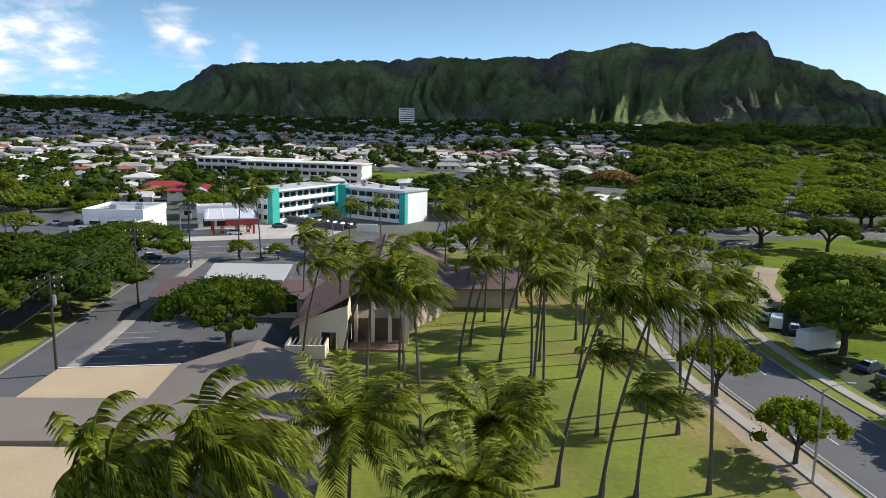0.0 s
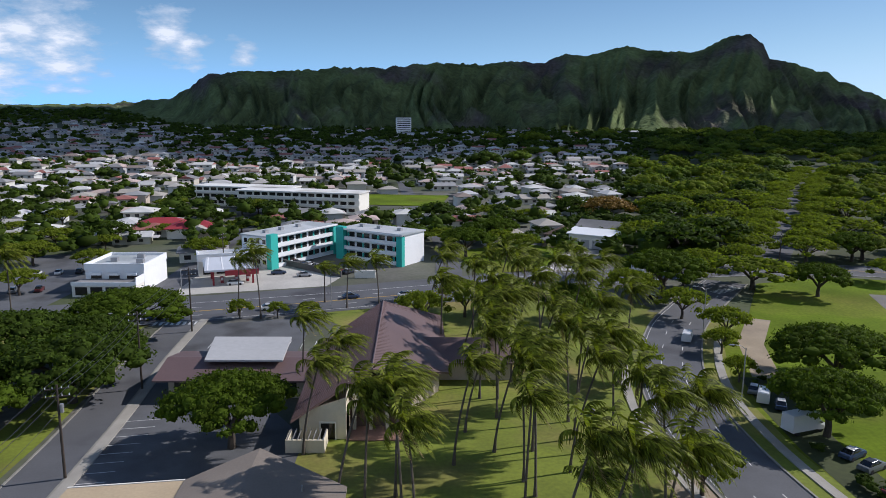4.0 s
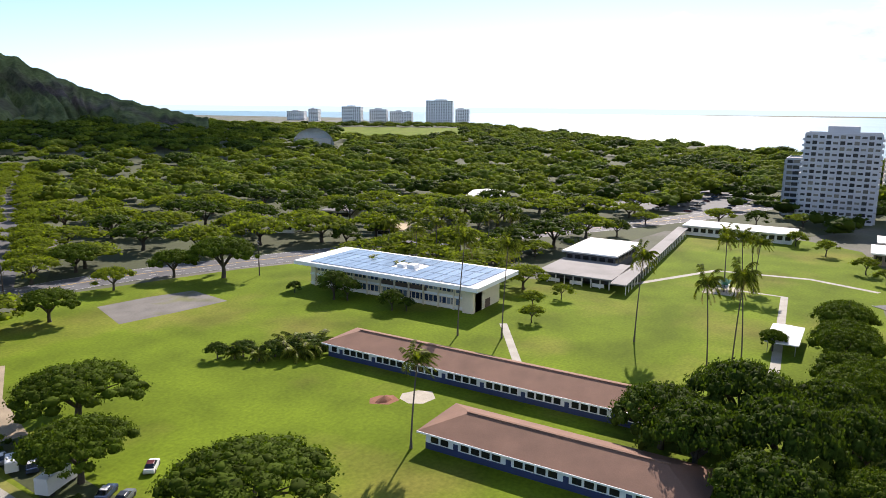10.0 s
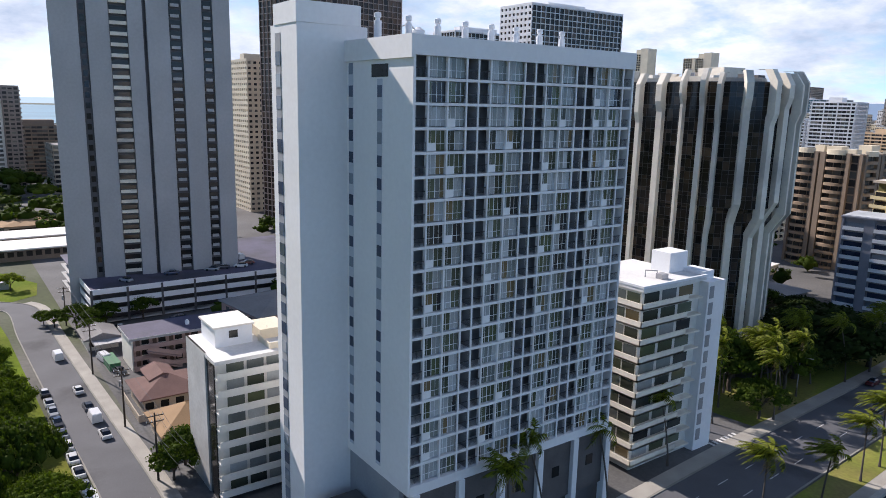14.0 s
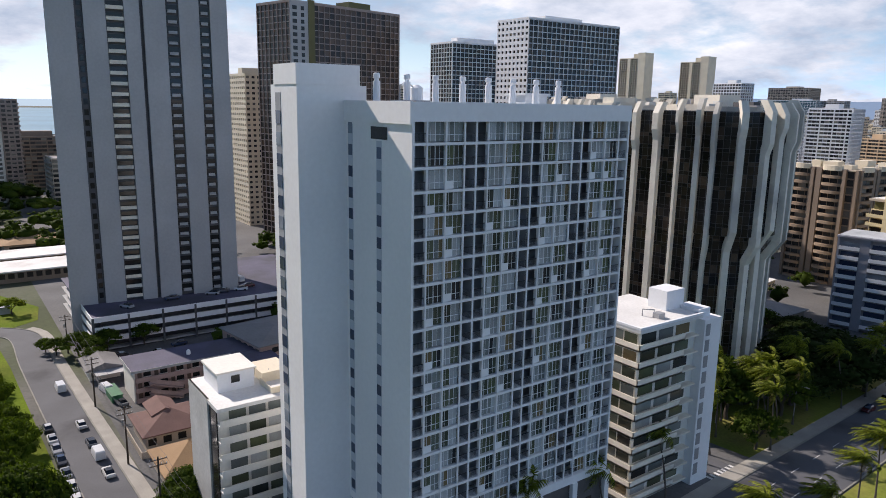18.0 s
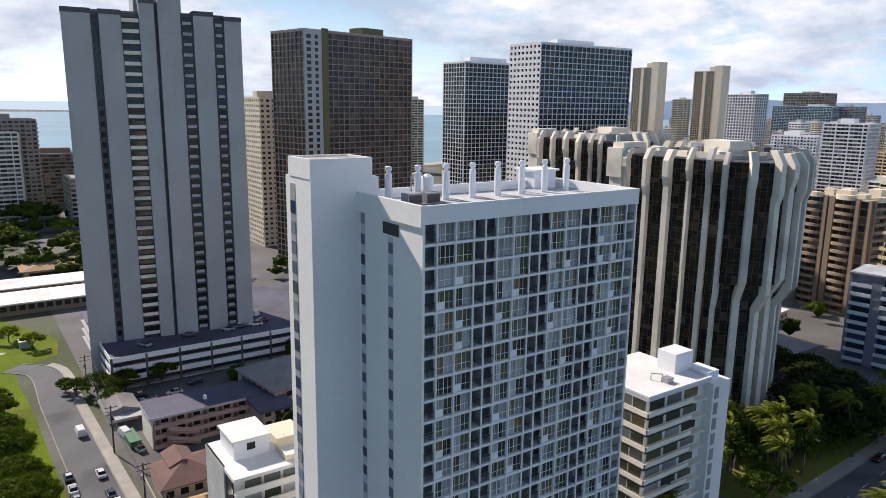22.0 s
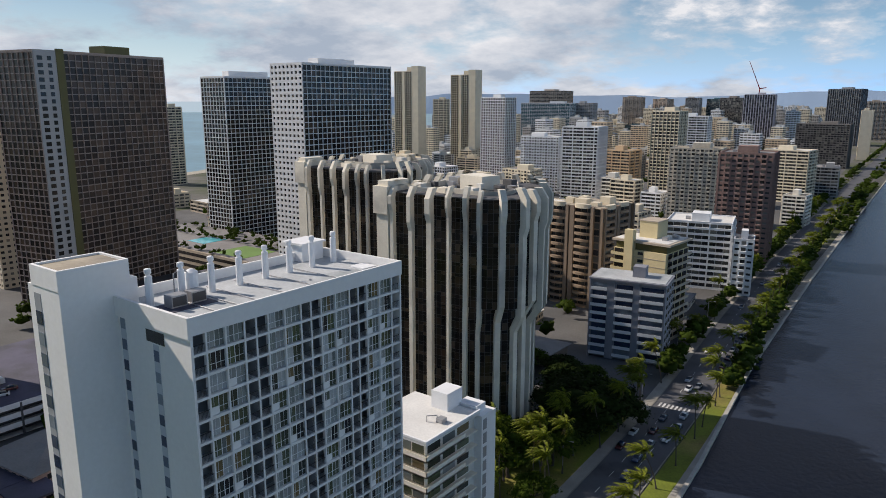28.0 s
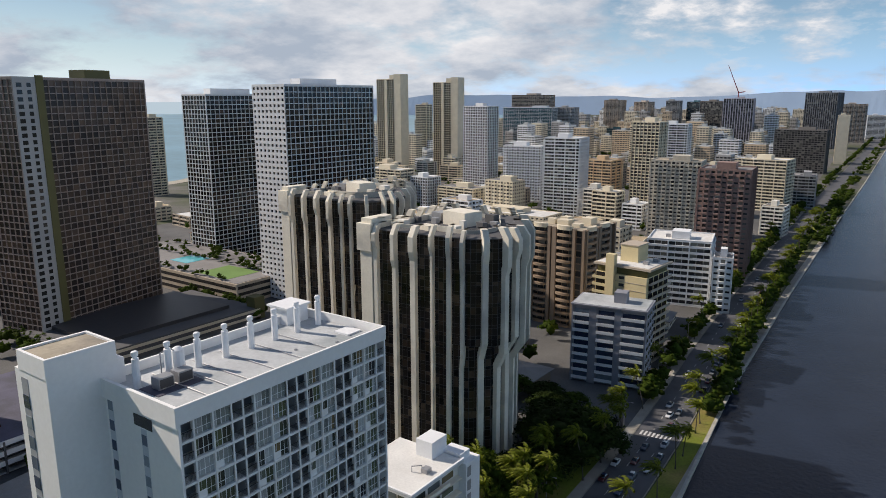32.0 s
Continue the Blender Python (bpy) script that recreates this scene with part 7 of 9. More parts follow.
def petrol_station():
    t = thing("petrol_station", "small petrol station with a white and red canopy", "petrol station", at=pose(-60, 187, 0, 0, 0, 20))
    part("canopy", Shape().face((0, 0, 4.6), (14, 0, 4.6), (13, 12, 5.9), (1, 12, 5.9)).face((0, 0, 4.1), (1, 12, 5.4), (13, 12, 5.4), (14, 0, 4.1)).face((0, 0, 4.1), (14, 0, 4.1), (14, 0, 4.6), (0, 0, 4.6)).face((0, 12, 5.4), (0, 0, 4.1), (0, 0, 4.6), (1, 12, 5.9)).face((14, 0, 4.1), (13, 12, 5.4), (13, 12, 5.9), (14, 0, 4.6)), STRIP, t, "pale blue-grey sloping canopy")
    for x in (0.6, 4.6, 8.8, 13.0):
        part("canopy_rib", Shape().face((x, 0.05, 4.66), (x + 0.35, 0.05, 4.66), (x * 0.86 + 1.35, 12, 5.98), (x * 0.86 + 1.0, 12, 5.98)), WHITE, t)
    part("red_band", Shape().box(5.2, -0.2, 2.9, 14.0, -0.02, 4.3), RED, t, "red fascia")
    part("blue_fin", Shape().box(13.7, 0, 3.4, 14.1, 11, 5.4), NAVY, t)
    part("shop", Shape().box(-1, 14, 0, 15, 23, 4.4), OFFWHITE, t)
    part("shop_parapet", Shape().box(-1.2, 13.7, 4.4, 15.2, 14.1, 6.6).box(-1.2, 22.8, 4.4, 15.2, 23.2, 6.0).box(-1.2, 14.1, 4.4, -0.8, 22.8, 6.2).box(14.8, 14.1, 4.4, 15.2, 22.8, 6.2), WHITE, t, "stepped white parapet")
    part("shop_roof", Shape().box(-0.8, 14.1, 4.4, 14.8, 22.8, 4.6), ROOFWHITE, t)
    for i in range(4):
        part("shop_window", Shape().box(0.2 + i * 3.6, 13.9, 0.6, 3.2 + i * 3.6, 14, 2.9), GLASS, t)
    for x in (2.0, 12.4):
        part("canopy_post", Shape().box(x, 1.5, 0, x + 0.5, 2.0, 4.3), RED, t)
        part("canopy_post", Shape().box(x, 10, 0, x + 0.5, 10.5, 5.2), RED, t)
    for x in (4.2, 8.0, 11.0):
        q = part("pump", Shape().box(x, 3.5, 0.15, x + 0.8, 4.5, 1.9), RED, t)
        part("pump_face", Shape().box(x + 0.1, 3.44, 1.0, x + 0.7, 3.5, 1.7), WHITE, q)
        part("pump_island", Shape().box(x - 0.5, 2.6, 0, x + 1.3, 5.6, 0.15), KERB, t)
    part("price_sign_post", Shape().tube([(-6, -3, 0), (-6, -3, 6)], [0.15, 0.12], 8), METAL, t)


petrol_station()
fw_ = thing("boundary_wall", "long dark garden wall beside the forecourt", "wall")
part("wall", Shape().prism([(-53, 223), (-25.4, 200.2), (-25.2, 200.5), (-52.8, 223.4)], 0, 1.9), BRICKSCREEN, fw_)
part("gate_pier", Shape().box(-21.5, 199.5, 0, -15.5, 200.1, 2.2), OFFWHITE, fw_)
gh = thing("grey_roofed_house", "house with a pale grey hip roof", "house", at=pose(-72.5, 226, 0, 0, 0, 16))
part("wall", Shape().box(-7, -5, 0, 7, 5, 3.4), OFFWHITE, gh)
part("roof", hip_roof(Shape(), -7, -5, 7, 5, 3.4, 2.2, 0.9), ROOFGREY, gh)
for i in range(3):
    part("window", Shape().box(-5.6 + i * 4, -5.06, 1.0, -3.6 + i * 4, -5, 2.4), GLASS, gh)
b = thing("white_shop_building", "white two-storey shop building with awnings", "shop")
part("wall", Shape().box(-89, 182, 0, -74, 198, 6.6), WHITE, b)
part("roof", Shape().box(-88.6, 182.4, 6.6, -74.4, 197.6, 6.8), DECKGREY, b)
for x, y in ((-85, 188), (-80, 193), (-77.5, 186)):
    part("roof_unit", Shape().box(x, y, 6.8, x + 1.8, y + 1.3, 7.9), METAL, b)
part("parapet", Shape().box(-89.2, 181.8, 5.8, -73.8, 182.2, 7.5), WHITE, b)
part("lower_wing", Shape().box(-90, 176.5, 0, -74, 181.7, 3.4), OFFWHITE, b)
part("wing_roof", Shape().box(-89.7, 176.8, 3.4, -74.3, 181.7, 3.5), ROOFGREY, b)
part("wing_parapet", Shape().box(-90.1, 176.3, 3.0, -73.9, 176.6, 3.9).box(-74.2, 176.6, 3.0, -73.9, 181.7, 5.0), WHITE, b)
part("side_parapet", Shape().box(-74.2, 182.2, 5.8, -73.8, 198, 7.5).box(-89.2, 182.2, 5.8, -88.8, 198, 7.5).box(-88.8, 197.6, 5.8, -74.2, 198, 7.5), WHITE, b)
for i in range(4):
    part("shop_window", Shape().box(-89.2 + i * 3.8, 176.42, 0.5, -86.2 + i * 3.8, 176.5, 2.6), GLASS, b)
for i in range(3):
    part("awning", Shape().box(-87.5 + i * 4.6, 181, 4.6, -84.8 + i * 4.6, 181.8, 5.2), WHITE, b)
    part("window", Shape().box(-87.5 + i * 4.6, 181.72, 3.6, -84.8 + i * 4.6, 181.8, 4.6), GLASS, b)
h = thing("white_roofed_hall", "hall with a bright white roof and a brown annexe", "hall", at=pose(50.2, 252.6, 0, 0, 0, -33))
part("wall", Shape().box(0, 0, 0, 17, 12, 5.0), OFFWHITE, h)
part("roof", Shape().face((-0.8, -0.8, 5.0), (17.8, -0.8, 5.0), (17.8, 7, 6.4), (-0.8, 7, 6.4)).face((-0.8, 7, 6.4), (17.8, 7, 6.4), (17.8, 13, 5.0), (-0.8, 13, 5.0)).face((-0.8, -0.8, 4.7), (17.8, -0.8, 4.7), (17.8, -0.8, 5.0), (-0.8, -0.8, 5.0)), WHITE, h, "bright white metal roof")
part("rear_roof", hip_roof(Shape(), -2, 13, 20, 23, 5.5, 2.4, 0.6, gable=True), ROOFGREY, h)
part("rear_wall", Shape().box(-1.5, 13.2, 0, 19.5, 22.5, 5.5), OFFWHITE, h)
part("annexe", Shape().box(-10, 2, 0, -1, 12, 3.4), PINK, h)
part("annexe_roof", hip_roof(Shape(), -10, 2, -1, 12, 3.4, 2.6, 0.8), BROWNROOF, h)
part("porch_roof", hip_roof(Shape(), -8, -7, -1, 1, 2.8, 1.6, 0.6), ROOFGREY, h)
part("porch_wall", Shape().box(-7.5, -6.5, 0, -1.5, 0.5, 2.7), BROWNCON, h)
for i in range(4):
    part("garage_door", Shape().box(0.8 + i * 4, -0.06, 0, 3.8 + i * 4, 0, 3.0), CONCRETE, h)
for x, y, w, d in ((-120, 366, 52, 14), (-93, 345, 62, 15)):
    s = thing("long_white_school", "long three-storey white school block", "school building", "white school blocks", pose(x, y, 0, 0, 0, -14))
    part("wall", Shape().box(0, 1, 0, w, d, 10), OFFWHITE, s)
    part("roof", Shape().box(-0.5, -0.5, 10, w + 0.5, d + 0.5, 10.5), ROOFWHITE, s)
    for k in range(3):
        part("gallery", Shape().box(0, 0, 0.2 + k * 3.3, w, 1.1, 1.3 + k * 3.3), OFFWHITE, s)
        for i in range(int(w / 4)):
            part("window", Shape().box(0.6 + i * 4, 0.94, 1.5 + k * 3.3, 3.6 + i * 4, 1.0, 3.0 + k * 3.3), GLASS, s)
w = thing("white_tower_block", "small white tower block among far houses", "apartment building", at=pose(-35, 990, terrain(-35, 990), 0, 0, 8))
part("wall", Shape().box(-10, -6, 0, 10, 6, 24), WHITE, w)
part("roof", Shape().box(-10.3, -6.3, 24, 10.3, 6.3, 24.6), ROOFGREY, w)
for k in range(8):
    part("window_band", Shape().box(-9, -6.06, 1.2 + k * 2.9, 9, -6, 2.4 + k * 2.9), FARPANES, w)
sh = thing("bandshell", "white domed open-air bandshell among trees", "bandshell", at=pose(752, 658, 0, 0, 0, -42) @ Matrix.Scale(1.42, 4))
dome = Shape()
for i in range(12):
    for j in range(8):
        q = []
        for a, b2 in ((i, j), (i + 1, j), (i + 1, j + 1), (i, j + 1)):
            th, ph = math.pi * a / 12, math.pi / 2 * b2 / 8
            q.append((20 * math.cos(th) * math.cos(ph), 16 * math.sin(ph), 17 * math.sin(th) * math.cos(ph)))
        dome.face(*q)
part("shell", dome, WHITE, sh)
part("stage_house", Shape().box(-17, 2, 0, 17, 14, 7), CONCRETE, sh)

# small buildings on the school street
p = thing("pink_apartments", "pink stucco three-storey walk-up with a grey roof", "apartment building")
part("wall", Shape().box(165.3, -62, 0, 175.6, -32.6, 7.6), PINK, p)
part("roof", Shape().box(164.4, -62.8, 7.6, 176.4, -31.8, 8.0), PODDECK, p, "blue-grey flat roof")
part("roof_edge", Shape().box(164.3, -54.6, 7.5, 164.4, -31.8, 8.1).box(164.4, -31.8, 7.5, 176.4, -31.7, 8.1), CONCRETE, p)
part("wing_wall", Shape().box(155.2, -63, 0, 165.2, -55.6, 7.4), PINK, p)
part("wing_roof", Shape().box(154.2, -64, 7.4, 164.3, -54.6, 7.9), PODDECK, p)
part("end_wall", Shape().box(165.2, -32.6, 0, 175.7, -32.3, 7.6), OFFWHITE, p)
part("roof_vent", Shape().tube([(169.5, -46, 8), (169.5, -46, 8.8), (169.5, -46, 9.2)], [0.5, 0.5, 0.2], 8), WHITE, p)
for k in range(3):
    z = 0.5 + k * 2.45
    part("gallery", Shape().box(164.0, -55.5, z - 0.2, 165.3, -32.6, z).box(164.0, -55.5, z, 164.12, -32.6, z + 0.95), PINK, p)
    for i in range(6):
        w_ = part("window", Shape().box(165.22, -54.6 + i * 3.7, z + 0.7, 165.3, -53.0 + i * 3.7, z + 1.9), GLASS, p)
        part("window_sill", Shape().box(165.1, -54.7 + i * 3.7, z + 0.62, 165.22, -52.9 + i * 3.7, z + 0.7), OFFWHITE, w_)
        part("door", Shape().box(165.22, -52.6 + i * 3.7, z, 165.3, -51.7 + i * 3.7, z + 2.0), BROWNROOF, p)
    for i in range(3):
        part("window", Shape().box(155.12, -62.4 + i * 2.4, z + 0.7, 155.2, -60.9 + i * 2.4, z + 1.9), GLASS, p)
for k in range(2):
    st_ = Shape()
    for i in range(8):
        st_.box(162.2, -42.5 + i * 0.9, 0.2 + k * 2.45 + i * 0.3, 163.9, -41.5 + i * 0.9, 0.5 + k * 2.45 + i * 0.3)
    part("stair", st_, PINK, p)
    part("stair_rail", Shape().face((162.1, -42.5, 0.6 + k * 2.45), (162.1, -35.2, 3.0 + k * 2.45), (162.1, -35.2, 4.0 + k * 2.45), (162.1, -42.5, 1.6 + k * 2.45)).face((162.2, -42.5, 1.6 + k * 2.45), (162.2, -35.2, 4.0 + k * 2.45), (162.2, -35.2, 3.0 + k * 2.45), (162.2, -42.5, 0.6 + k * 2.45)), PINK, p)
b = thing("shed_house", "low grey-roofed house with carport", "house")
part("wall", Shape().box(185, -33.2, 0, 194.4, -26.2, 3.0), OFFWHITE, b)
part("roof", hip_roof(Shape(), 185, -33.2, 194.4, -26.2, 3.0, 1.5, 0.9, gable=True), ROOFGREY, b)
part("carport_roof", Shape().box(180.5, -34, 2.5, 185, -27, 2.7), CONCRETE, b)
for x, y in ((180.8, -33.6), (180.8, -27.4)):
    part("post", Shape().box(x, y, 0, x + 0.15, y + 0.15, 2.5), METAL, b)
for i in range(3):
    part("window", Shape().box(184.92, -32.4 + i * 2.2, 1.0, 185, -31.0 + i * 2.2, 2.2), GLASS, b)
b = thing("brown_roofed_house", "pink house with a dark brown hip roof", "house")
part("wall", Shape().box(139.6, -40.4, 0, 151, -28.8, 3.6), BEIGE, b)
part("roof", hip_roof(Shape(), 139.6, -40.4, 151, -28.8, 3.6, 2.6, 0.9), HOUSEMAROON, b)
part("dormer_roof", hip_roof(Shape(), 145, -36.5, 152, -31.5, 5.2, 1.2, 0.4, gable=True), HOUSEMAROON, b)
for i in range(4):
    part("window", Shape().box(139.52, -39.4 + i * 2.9, 1.2, 139.6, -37.8 + i * 2.9, 2.6), GLASS, b)
part("yard_wall", Shape().box(137.0, -40, 0, 137.2, -27.2, 1.5).box(137.2, -27.4, 0, 152, -27.2, 1.5), BEIGE, b)
b = thing("ochre_roofed_house", "house with an ochre pyramid roof", "house")
part("wall", Shape().box(122, -40, 0, 133, -28.4, 3.4), BEIGE, b)
part("roof", hip_roof(Shape(), 122, -40, 133, -28.4, 3.4, 3.2, 0.9), OCHRE, b)
part("ridge_cap", Shape().tube([(127.5, -34.9, 6.6), (127.5, -33.5, 6.6)], [0.12, 0.12], 6), OCHRE, b)
for i in range(3):
    part("window", Shape().box(121.92, -39 + i * 3.4, 1.1, 122, -37.2 + i * 3.4, 2.5), GLASS, b)
# hotel podium decks behind the white tower
d = thing("pool_deck", "hotel deck with swimming pool and green tennis court", "pool deck")
part("deck", Shape().box(288, -275, 0, 420, -222, 11.4), BEIGE, d)
part("deck_paving", Shape().box(289, -274, 11.4, 419, -223, 11.6), ROOFGREY, d)
part("court", Shape().box(300, -247, 11.6, 326, -226, 11.7), COURT, d)
part("pool", Shape().box(350, -252, 11.6, 366, -236, 11.72), POOL, d)
for k in range(3):
    part("opening_band", Shape().box(287.9, -274, 1.6 + k * 3.4, 288, -223, 3.2 + k * 3.4), GLASS, d)
    part("opening_band", Shape().box(288.5, -222, 1.6 + k * 3.4, 419, -221.9, 3.2 + k * 3.4), GLASS, d)
d = thing("low_garage", "dark low parking deck with planted edges", "car park")
part("deck", Shape().box(262, -215, 0, 316, -130, 6), DARKCON, d)
part("upper_deck", Shape().box(272, -205, 6, 316, -140, 7.6), RAIL, d)
for k in range(2):
    part("band", Shape().box(261.8, -215, 1.4 + k * 2.8, 262, -130, 2.6 + k * 2.8), CREAM, d)
part("olive_wall", Shape().box(262, -218, 0, 268, -212, 11), OLIVE, d)
b = thing("small_brown_house", "low house with a grey hip roof beside the ribbed tower", "house")
part("wall", Shape().box(112, -226, 0, 126, -212, 5.2), BROWNCON, b)
part("roof", hip_roof(Shape(), 112, -226, 126, -212, 5.2, 1.4, 1), ROOFGREY, b)

# ---- trees ----
def leaf_cloud(pts, normals, size, rnd, loose=0.55):
    """Leaf cards: a quad at each point, tilted at random round its normal."""
    n = len(pts)
    nor = normals + rnd.normal(0, loose, (n, 3))
    nor /= np.linalg.norm(nor, axis=1)[:, None] + 1e-9
    a = np.cross(nor, rnd.normal(0, 1, nor.shape))
    a /= np.linalg.norm(a, axis=1)[:, None] + 1e-9
    b = np.cross(nor, a)
    s = size * rnd.uniform(0.55, 1.25, (n, 1))
    l = s * rnd.uniform(0.5, 0.9, (n, 1))
    return np.stack([pts - a * s * 0.5, pts - b * l * 0.5 + a * s * 0.1, pts + a * s * 0.5, pts + b * l * 0.5 - a * s * 0.1], 1).reshape(-1, 3)


def ball_net(level):
    bm = bmesh.new()
    bmesh.ops.create_icosphere(bm, subdivisions=level, radius=1.0)
    v = np.array([x.co[:] for x in bm.verts])
    f = np.array([[x.index for x in q.verts] for q in bm.faces])
    bm.free()
    return v, f


NETS = {1: ball_net(1), 2: ball_net(2)}


def foliage_mesh(name, leaves, clumps, level, rnd, material):
    """Leaf cards over the ragged inner masses of twigs and leaves that close a crown."""
    net, tri = NETS[level]
    V, T = [leaves], []
    k = len(leaves)
    for c, r in clumps:
        v = net * np.asarray(r) * rnd.uniform(0.62, 1.06, (len(net), 1)) + c
        V.append(v)
        T.append(tri + k)
        k += len(v)
    V = np.concatenate(V).astype(np.float32)
    nq = len(leaves) // 4
    T = np.concatenate(T) if T else np.zeros((0, 3), int)
    me = bpy.data.meshes.new(name)
    me.vertices.add(len(V))
    me.vertices.foreach_set("co", V.ravel())
    me.loops.add(4 * nq + 3 * len(T))
    me.loops.foreach_set("vertex_index", np.concatenate([np.arange(4 * nq), T.ravel()]).astype(np.int32))
    me.polygons.add(nq + len(T))
    me.polygons.foreach_set("loop_start", np.concatenate([np.arange(0, 4 * nq, 4), 4 * nq + 3 * np.arange(len(T))]).astype(np.int32))
    me.update(calc_edges=True)
    me.materials.append(material)
    return me


def crown_points(rnd, clumps, per, radius, height, flat=0.5, puff=0.16):
    """Points over an umbrella-like crown made of clumps: mostly on its top and rim."""
    P, N, C = [], [], []
    for c in range(clumps):
        th = c * 2.39996 + rnd.uniform(-0.4, 0.4)
        rr = math.sqrt((c + rnd.uniform(0.1, 0.9)) / clumps) * radius * (0.92 + 0.13 * math.sin(3 * th + clumps) + 0.06 * math.sin(7 * th))
        lift = math.sqrt(max(0.0, 1 - (rr / radius / 1.1) ** 2))
        cr = radius * puff * rnd.uniform(0.7, 1.45)
        base = np.array([rr * math.cos(th), rr * math.sin(th), height * (flat + (1 - flat) * lift) - cr * 0.5 - height * rnd.uniform(0, 0.08)])
        size = np.array([cr, cr, cr * 0.58])
        d = rnd.normal(0, 1, (per, 3))
        d[:, 2] = np.abs(d[:, 2]) * 0.9 - 0.3
        d /= np.linalg.norm(d, axis=1)[:, None]
        P.append(base + d * size * rnd.uniform(0.72, 1.32, (per, 1)))
        N.append(d + np.array([0, 0, 0.35]))
        C.append((base, size * 0.8))
    return np.concatenate(P), np.concatenate(N), C


def limb_mesh(rnd, radius, height, fork, thick, count=6):
    s = Shape()
    s.tube([(0, 0, 0), (0.15, 0.05, fork * 0.5), (0, 0.1, fork)], [thick * 1.25, thick, thick * 0.9], 8)
    for i in range(count):
        th = 2 * math.pi * (i + rnd.uniform(-0.25, 0.25)) / count
        r = radius * rnd.uniform(0.55, 0.8)
        e = np.array([r * math.cos(th), r * math.sin(th), height * rnd.uniform(0.62, 0.8)])
        m = np.array([e[0] * 0.42, e[1] * 0.42, fork + (e[2] - fork) * 0.62])
        s.tube([(0, 0.05, fork * 0.9), tuple(m), tuple(e)], [thick * 0.62, thick * 0.38, thick * 0.12], 6)
        for k in range(2):
            t2 = th + rnd.uniform(-0.7, 0.7)
            q = m + np.array([math.cos(t2), math.sin(t2), 0.5]) * radius * 0.3
            s.tube([tuple(m), tuple(q)], [thick * 0.3, thick * 0.08], 5)
    return s


def make_tree(label, seed, radius, height, clumps, per, leaf, material, fork=None, thick=0.5, flat=0.5, puff=0.16, category="tree", group="trees", limbs=6, name="tree", level=1):
    rnd = np.random.RandomState(seed)
    t = thing(name, label, category, group, pose(0, 0, -400))
    P, N, C = crown_points(rnd, clumps, per, radius, height, flat, puff)
    part("trunk", limb_mesh(rnd, radius, height, fork or height * 0.3, thick, limbs), BARK, t)
    part("crown", foliage_mesh("crown", leaf_cloud(P, N, leaf, rnd), C, level, rnd, material), None, t)
    return t


def put(ob, *args):
    return copy_thing(ob, place(*args))


def drop_thing(ob):
    for o in (*ob.children_recursive, ob):
        bpy.data.objects.remove(o)


MONKEY = [make_tree("broad umbrella-shaped monkeypod tree with dense green crown", 11 + i, 9.5, 8.5, 165, 46, 0.42, LEAF, 2.6, 0.55, 0.45, 0.128, group="monkeypod trees", name="monkeypod_tree", level=2) for i in range(3)]
MONKEY_D = [make_tree("broad shady tree with dense dark green crown", 15 + i, 9.5, 8.5, 150, 40, 0.52, LEAF_D, 2.6, 0.55, 0.36, 0.14, group="monkeypod trees", name="monkeypod_tree", level=2) for i in range(2)]
MID = [make_tree("spreading park tree with a layered green crown", 31 + i, 7.5, 7.5, 66, 36, 0.54, LEAF_W, 2.4, 0.4, 0.42, 0.17, group="park trees") for i in range(3)]
MID_D = [make_tree("dense dark green rounded street tree", 41 + i, 5.5, 8.0, 48, 40, 0.55, LEAF_D, 2.2, 0.32, 0.32, 0.25, group="street trees") for i in range(3)]
SMALL = [make_tree("small leafy young street tree", 51 + i, 2.6, 4.4, 22, 30, 0.36, LEAF_W, 1.6, 0.14, 0.4, 0.32, group="small trees") for i in range(2)]
BANYAN = make_tree("huge banyan with a dense crown, shade painted in its leaves", 58, 5.5, 8.0, 60, 60, 0.5, LEAF_B, 2.2, 0.4, 0.3, 0.25, group="banyans", name="banyan_tree")
ORANGE_T = make_tree("tree with rusty orange blossom", 61, 7, 8, 60, 44, 0.6, LEAF_O, 2.4, 0.4, 0.35, 0.2, group="park trees")

# (kind, x, y, crown radius, height)
BIG = [(0, -27.5, 93.0, 9.0, 10.6), (1, -57, 109, 11.5, 11), (2, -62, 143.5, 12, 10), (0, -73, 122, 12, 11), (1, -76, 100, 13, 11), (2, -66, 90, 10, 10.5), (1, -92, 112, 13, 11), (0, -61, 124, 9, 10)]
rt = random.Random(21)
for i, x, y, r, h in BIG:
    put(MONKEY_D[i % 2] if x < -50 and i != 2 else MONKEY[i], x, y, 0, rt.uniform(0, 360), r / 9.5, h / 8.5)
